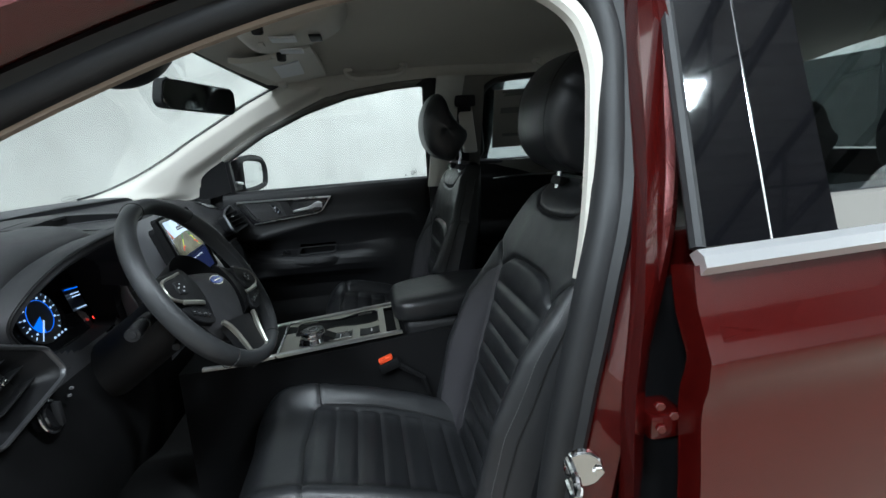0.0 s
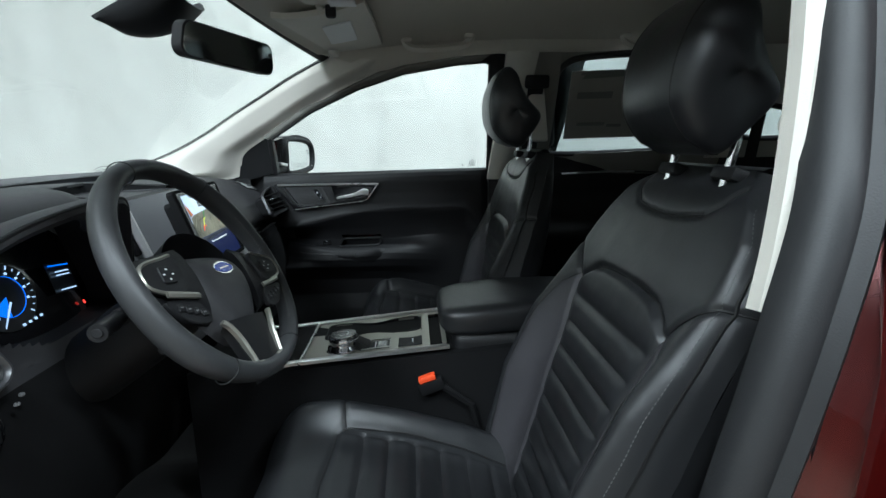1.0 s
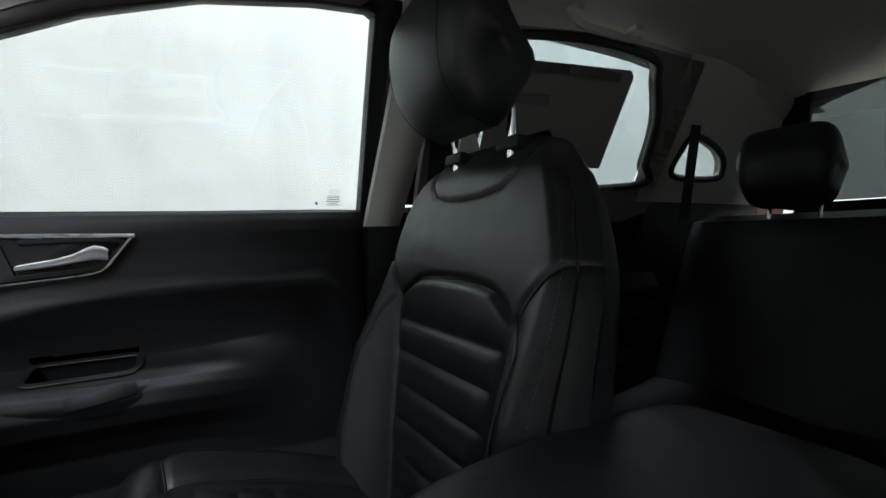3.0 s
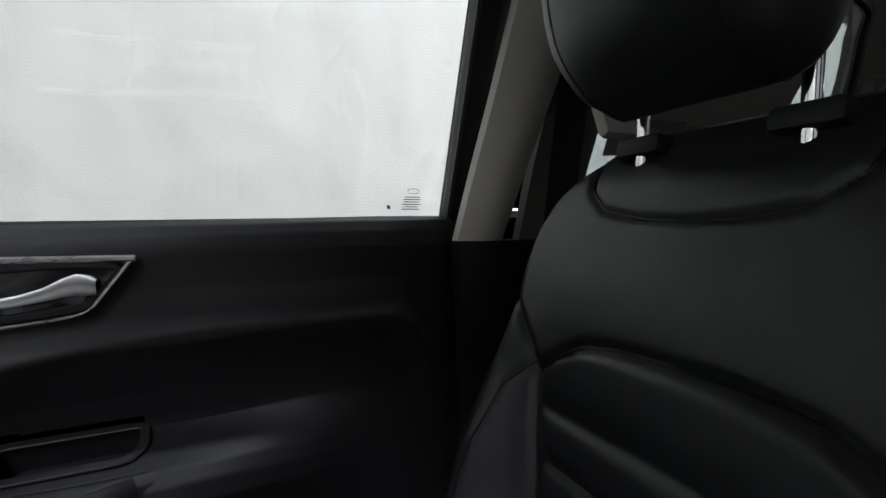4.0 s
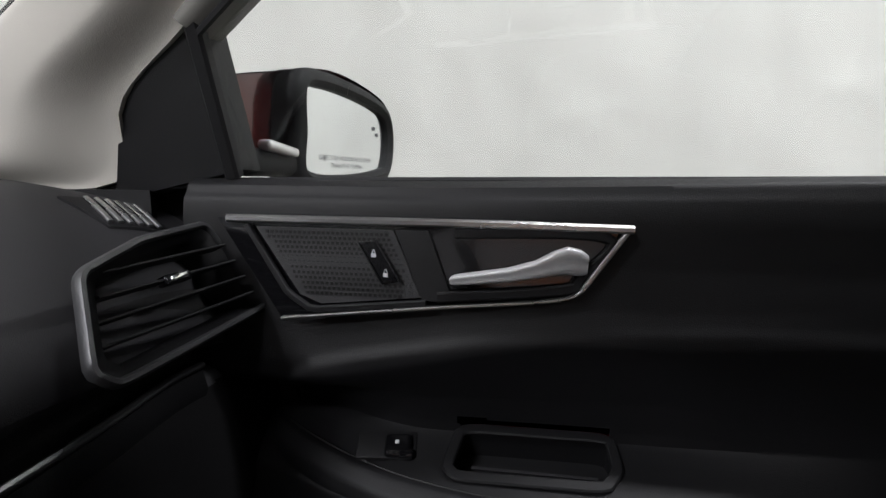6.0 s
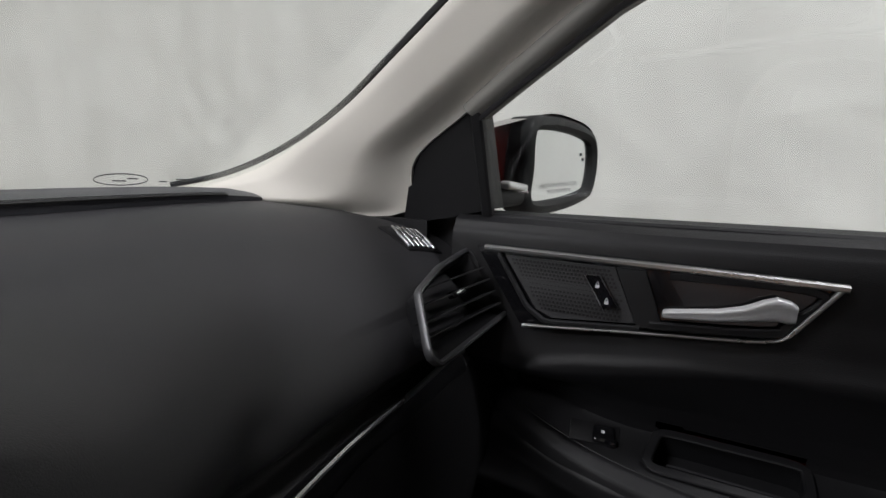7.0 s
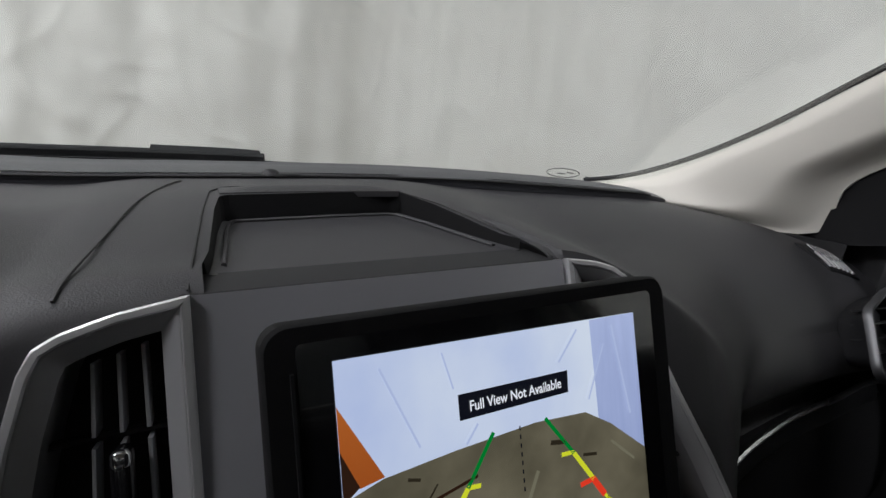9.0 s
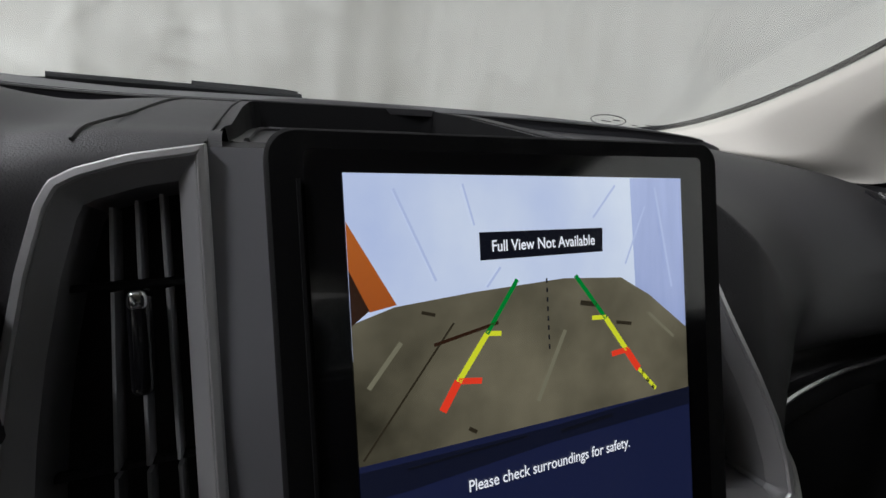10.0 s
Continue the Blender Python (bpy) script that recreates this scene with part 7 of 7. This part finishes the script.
HUB = curve([(-0.088, 0.010, 0), (-0.068, 0.040, 0), (-0.03, 0.049, 0), (0.03, 0.049, 0), (0.068, 0.040, 0), (0.088, 0.010, 0), (0.080, -0.032, 0), (0.056, -0.072, 0), (0.032, -0.097, 0), (0.0, -0.101, 0), (-0.032, -0.097, 0), (-0.056, -0.072, 0), (-0.080, -0.032, 0)], 72, True)


def hub(u, v):
    """The padded horn cover."""
    p = HUB[int(u * 72) % 72]
    r = 1 - v
    k = r ** 0.55 if v < 1 else 0
    return wp(p.x * k, -0.033 + (p.y + 0.015) * k, -0.024 + 0.038 * (1 - r ** 2.6))


part("horn_pad", grid(72, 18, hub, True), DASH, SW, "grained black horn pad")
part("hub_back", grid(32, 6, lambda u, v: wp(0.085 * math.cos(6.2832 * u) * (1 - 0.2 * v), 0.072 * math.sin(6.2832 * u) * (1 - 0.2 * v), -0.012 - 0.06 * v), True), BLACK, SW)
em = wm @ pose(0, -0.006, 0.0165)
part("emblem_ring", disc(1, 0.006, 40, 0, em @ Matrix.Diagonal((0.0245, 0.0105, 1, 1))), CHROME, SW, "bright oval surround")
part("emblem", disc(1, 0.002, 40, 0, em @ pose(0, 0, 0.001) @ Matrix.Diagonal((0.0222, 0.0085, 1, 1))), BLUEM, SW, "blue oval badge")
part("emblem_stroke", rbox((0, 0, 0), (0.024, 0.0018, 0.0006), 0), WHITETXT, SW).matrix_local = em @ pose(0, 0, 0.0014, 0, 0, 8)
upz = wm.to_3x3() @ Vector((0, 0, 1))
for sg in (1, -1):
    part("side_spoke", slab(16, 12, lambda u, v: wp(sg * (0.066 + 0.112 * u), 0.036 - 0.020 * u - (0.112 - 0.052 * u) * v, 0.012 * math.sin(math.pi * v) ** 0.6 - 0.006 * u), (0, 0.006, -0.012)), SOFT, SW)
    up_pod = [(sg * x, y) for x, y in ((0.096, 0.016), (0.126, 0.014), (0.160, 0.006), (0.170, -0.008), (0.164, -0.026), (0.128, -0.036), (0.100, -0.030))]
    pl = curve([(x, y, 0) for x, y in up_pod], 40, True)
    pod = part("button_pod", plate([(p.x, p.y) for p in pl][::sg], 0.010, 0.002, wm @ pose(0, 0, 0.015)), BLACK, SW, "black button pod")
    part("pod_frame", sweep([wp(p.x, p.y, 0.012) for p in pl[2:30]], [(-0.0022, 0), (0.0022, 0), (0.0025, 0.003), (0.0, 0.0052), (-0.0025, 0.003)], upz), CONSOLE, pod, "silver button surround")
    part("spoke_bar", sweep(curve([wp(sg * 0.088, -0.044, 0.013), wp(sg * 0.112, -0.042, 0.016), wp(sg * 0.146, -0.036, 0.014)], 16), [(-0.0045, 0), (0.0045, 0), (0.004, 0.003), (0.0, 0.0045), (-0.004, 0.003)], upz), CONSOLE, SW, "satin silver spoke bar")
    part("pod_key", plate(roundrect(0.026, 0.024, 0.005), 0.004, 0.001, wm @ pose(sg * 0.128, -0.010, 0.0180)), BLACK, pod)
    for bx, by in ((0, 0.007), (0, -0.007), (0.008, 0), (-0.008, 0)):
        part("button_mark", rbox((0, 0, 0), (0.0035, 0.002, 0.0006), 0), WHITETXT, pod).matrix_local = wm @ pose(sg * 0.128 + bx, -0.010 + by, 0.0185)
    low = part("lower_buttons", plate([(p.x, p.y) for p in curve([(sg * x, y, 0) for x, y in ((0.152, -0.046), (0.120, -0.045), (0.094, -0.050), (0.080, -0.072), (0.090, -0.084), (0.125, -0.076))], 36, True)][::sg], 0.008, 0.0015, wm @ pose(0, 0, 0.012)), BLACK, SW)
    for k in range(4):
        part("button_key", plate(roundrect(0.011, 0.0105, 0.002), 0.003, 0.0006, wm @ pose(sg * (0.132 - 0.0125 * k), -0.056 - 0.004 * k, 0.0145)), SOFT, low)
        part("button_mark", rbox((0, 0, 0), (0.005, 0.0018, 0.0005), 0), GREYTXT, low).matrix_local = wm @ pose(sg * (0.132 - 0.0125 * k), -0.056 - 0.004 * k, 0.0148)
    part("spoke_trim", sweep(curve([wp(sg * 0.066, -0.088, 0.010), wp(sg * 0.058, -0.098, 0.012), wp(sg * 0.047, -0.120, 0.011), wp(sg * 0.040, -0.148, 0.009), wp(sg * 0.036, -0.160, 0.008), wp(sg * 0.022, -0.163, 0.008)], 40), [(-0.003, -0.004), (0.003, -0.004), (0.0035, 0.002), (0.001, 0.005), (-0.001, 0.005), (-0.0035, 0.002)], upz), CONSOLE, SW, "silver lower spoke trim")
part("lower_spoke", slab(10, 12, lambda u, v: wp((2 * u - 1) * (0.056 - 0.014 * v), -0.088 - 0.090 * v, 0.006 + 0.004 * math.sin(math.pi * u)), (0, 0.006, -0.014)), SOFT, SW)
CS = thing("steering_column", "black steering column shroud with two control stalks", "steering column")
part("shroud", sweep([wp(0, -0.005, -0.05), wp(0, -0.02, -0.13), wp(0, -0.03, -0.26)], [(0.062 * math.cos(k * math.pi / 10), 0.055 * math.sin(k * math.pi / 10)) for k in range(20)], (0, 0.4, 0.9)), BLACK, CS)
wm = Matrix.Translation((-0.362, 0.171, 1.100)) @ facing((0, 0, 0), (-0.03, -math.cos(radians(tilt)), math.sin(radians(tilt))))
for sg in (1, -1):
    part("stalk", tube(curve([wp(sg * 0.05, 0.01, -0.085), wp(sg * 0.11, 0.010, -0.080), wp(sg * 0.16, 0.006, -0.070)], 12), 0.010, 10), BLACK, CS)
    part("stalk_collar", tube([wp(sg * 0.085, 0.010, -0.082), wp(sg * 0.115, 0.009, -0.079)], 0.0125, 12), BLACK, CS)
    part("stalk_knob", sweep([wp(sg * 0.135, 0.008, -0.075), wp(sg * 0.175, 0.005, -0.067)], ring(0.0115, 12), wm.to_3x3() @ Vector((0, 0, 1))), SOFT, CS)
    part("stalk_tip", disc(0.006, 0.002, 16, 0.0005, facing(wp(sg * 0.1765, 0.005, -0.0668), wm.to_3x3() @ Vector((sg, 0, 0.1)))), BLACK, CS)
part("tilt_lever", tube([wp(-0.03, -0.05, -0.09), wp(-0.09, -0.058, -0.08)], 0.007, 8), BLACK, CS)
# pedals in the footwell
for nm, x, w, h in (("brake_pedal", -0.40, 0.09, 0.055), ("accelerator_pedal", -0.27, 0.05, 0.13)):
    e = thing(nm, "black rubber pedal in the driver footwell", "pedal", "pedals")
    part("pad", rbox((x, 0.80, 0.52), (w, 0.015, h), 0.006, 2, pose(0, 0, 0, -35, 0, 0)), RUBBER, e)
    part("arm", tube([(x, 0.81, 0.52), (x, 0.92, 0.80)], 0.009, 8), BLACK, e)

# ---------------------------------------------------------------- overhead and windscreen fittings
IM = thing("rear_view_mirror", "black frameless rear-view mirror on the windscreen", "mirror")
mc = Vector((-0.055, 0.215, 1.472))
mf = facing(mc, (-0.42, -0.90, -0.10)) @ pose(0, 0, 0, 0, 0, -2)
out = [(x * (1 - 0.03 * (y > 0)), y) for x, y in roundrect(0.236, 0.064, 0.020)]
part("shell", plate(out, 0.024, 0, mf), BLACK, IM)
part("shell_back", moved(([Vector((p[0] * 0.85, p[1] * 0.8, -0.042)) for p in out] + [Vector((p[0], p[1], -0.022)) for p in out], [tuple(range(len(out)))] + [(i, (i + 1) % len(out), (i + 1) % len(out) + len(out), i + len(out)) for i in range(len(out))]), mf), BLACK, IM)
part("glass", plate([(x * 0.97, y * 0.93) for x, y in out], 0.003, 0.001, mf @ pose(0, 0, 0.0025)), mat("dark_mirror_glass", (0.42, 0.44, 0.45), 0.06, metal=1.0, var=0.0), IM)
part("arm", tube([mf @ Vector((0, 0, -0.03)), Vector((-0.03, 0.30, 1.515))], 0.014, 10), BLACK, IM)
SH = thing("sensor_housing", "black plastic camera housing behind the mirror", "sensor housing")


def hous(u, v):
    x = -0.02 + (2 * u - 1) * (0.080 - 0.030 * v)
    top = shield(0.5 + x / 1.25, 0.08 + 0.17 * v)
    return top + Vector((0, -0.012, -0.012)) + Vector((0, -0.030, -0.045)) * (math.sin(math.pi * u) ** 0.5) * (math.sin(math.pi * min(1, v * 0.9 + 0.1)) ** 0.5)


part("cover", slab(20, 14, hous, (0, 0.006, 0.006)), BLACK, SH)

OC = thing("overhead_console", "beige overhead console with map lights and switches", "overhead console")


def under(x, y, d=0.0):
    return Vector((x, y, liner_z(x, y) - d))


def ocf(u, v):
    a = 2 * math.pi * u
    c_, s_ = math.cos(a), math.sin(a)
    r = 1 - v
    x = 0.135 * math.copysign(abs(c_) ** 0.5, c_) * (r ** 0.35 if v < 1 else 0)
    y = -0.01 + 0.135 * math.copysign(abs(s_) ** 0.5, s_) * (r ** 0.35 if v < 1 else 0)
    return under(x, y, 0.040 * (1 - r ** 2) - 0.004)


part("housing", grid(56, 12, ocf, True), PILLAR, OC, "beige plastic housing")
for sg in (-1, 1):
    part("map_light", rbox(under(sg * 0.07, 0.01, 0.041), (0.05, 0.06, 0.006), 0.002), WHITETXT, OC, "clear map light lens")
    part("light_button", rbox(under(sg * 0.07, 0.06, 0.041), (0.03, 0.012, 0.006), 0.002), PILLAR, OC)
part("roof_switch", rbox(under(0, -0.06, 0.041), (0.06, 0.03, 0.006), 0.002), BLACK, OC)
for sg in (-1, 1):
    VS = thing("sun_visor", "folded beige sun visor against the headliner", "sun visor", "sun visors")
    part("blade", slab(24, 14, lambda u, v: under(sg * (0.17 + 0.33 * u), 0.135 - 0.02 * u - 0.165 * v + 0.06 * (1 - u) * (1 - v), 0.020 + 0.006 * math.sin(math.pi * v)), (0, 0, 0.014)), PILLAR, VS)
    part("mirror_cover", slab(6, 4, lambda u, v: under(sg * (0.26 + 0.15 * u), 0.09 - 0.075 * v, 0.029), (0, 0, 0.004)), WHITETXT, VS)
    part("pivot", rbox(under(sg * 0.50, 0.10, 0.02), (0.05, 0.03, 0.03), 0.01), PILLAR, VS)
    part("clip", rbox(under(sg * 0.165, 0.05, 0.025), (0.02, 0.025, 0.03), 0.006), SOFT, VS)
for s in (1, -1):
    for y in (-0.23, -0.95):
        if s < 0 and y > -0.5:
            continue
        GH = thing("grab_handle", "pale grey grab handle above the door", "grab handle", "grab handles")
        x = s * 0.535
        part("bar", sweep(curve([under(x, y + 0.105, -0.004), under(x, y + 0.09, 0.020), under(x, y + 0.05, 0.030), under(x, y - 0.05, 0.030), under(x, y - 0.09, 0.020), under(x, y - 0.105, -0.004)], 30), rect(0.030, 0.015, 0.005), (s * 0.5, 0, -1)), PILLAR, GH)
        for dy in (-0.1, 0.1):
            part("mount", rbox(under(x, y + dy, 0.004), (0.028, 0.03, 0.014), 0.005), PILLAR, GH)
# wiper on the cowl
WP = thing("wiper", "black windscreen wiper resting at the glass base", "wiper")
part("blade", sweep(curve([(-0.30, 1.075, 1.184), (-0.16, 1.094, 1.187), (0.0, 1.100, 1.190), (0.052, 1.098, 1.190)], 20), rect(0.012, 0.014, 0.003), (0, -0.4, 0.9)), BLACK, WP)
part("arm", tube(curve([(-0.50, 1.06, 1.160), (-0.30, 1.10, 1.185), (-0.05, 1.108, 1.196)], 16), 0.006, 6), BLACK, WP)
part("spoiler", sweep(curve([(-0.12, 1.103, 1.199), (0.0, 1.106, 1.201), (0.046, 1.104, 1.200)], 10), rect(0.016, 0.006, 0.002), (0, -0.4, 0.9)), BLACK, WP)
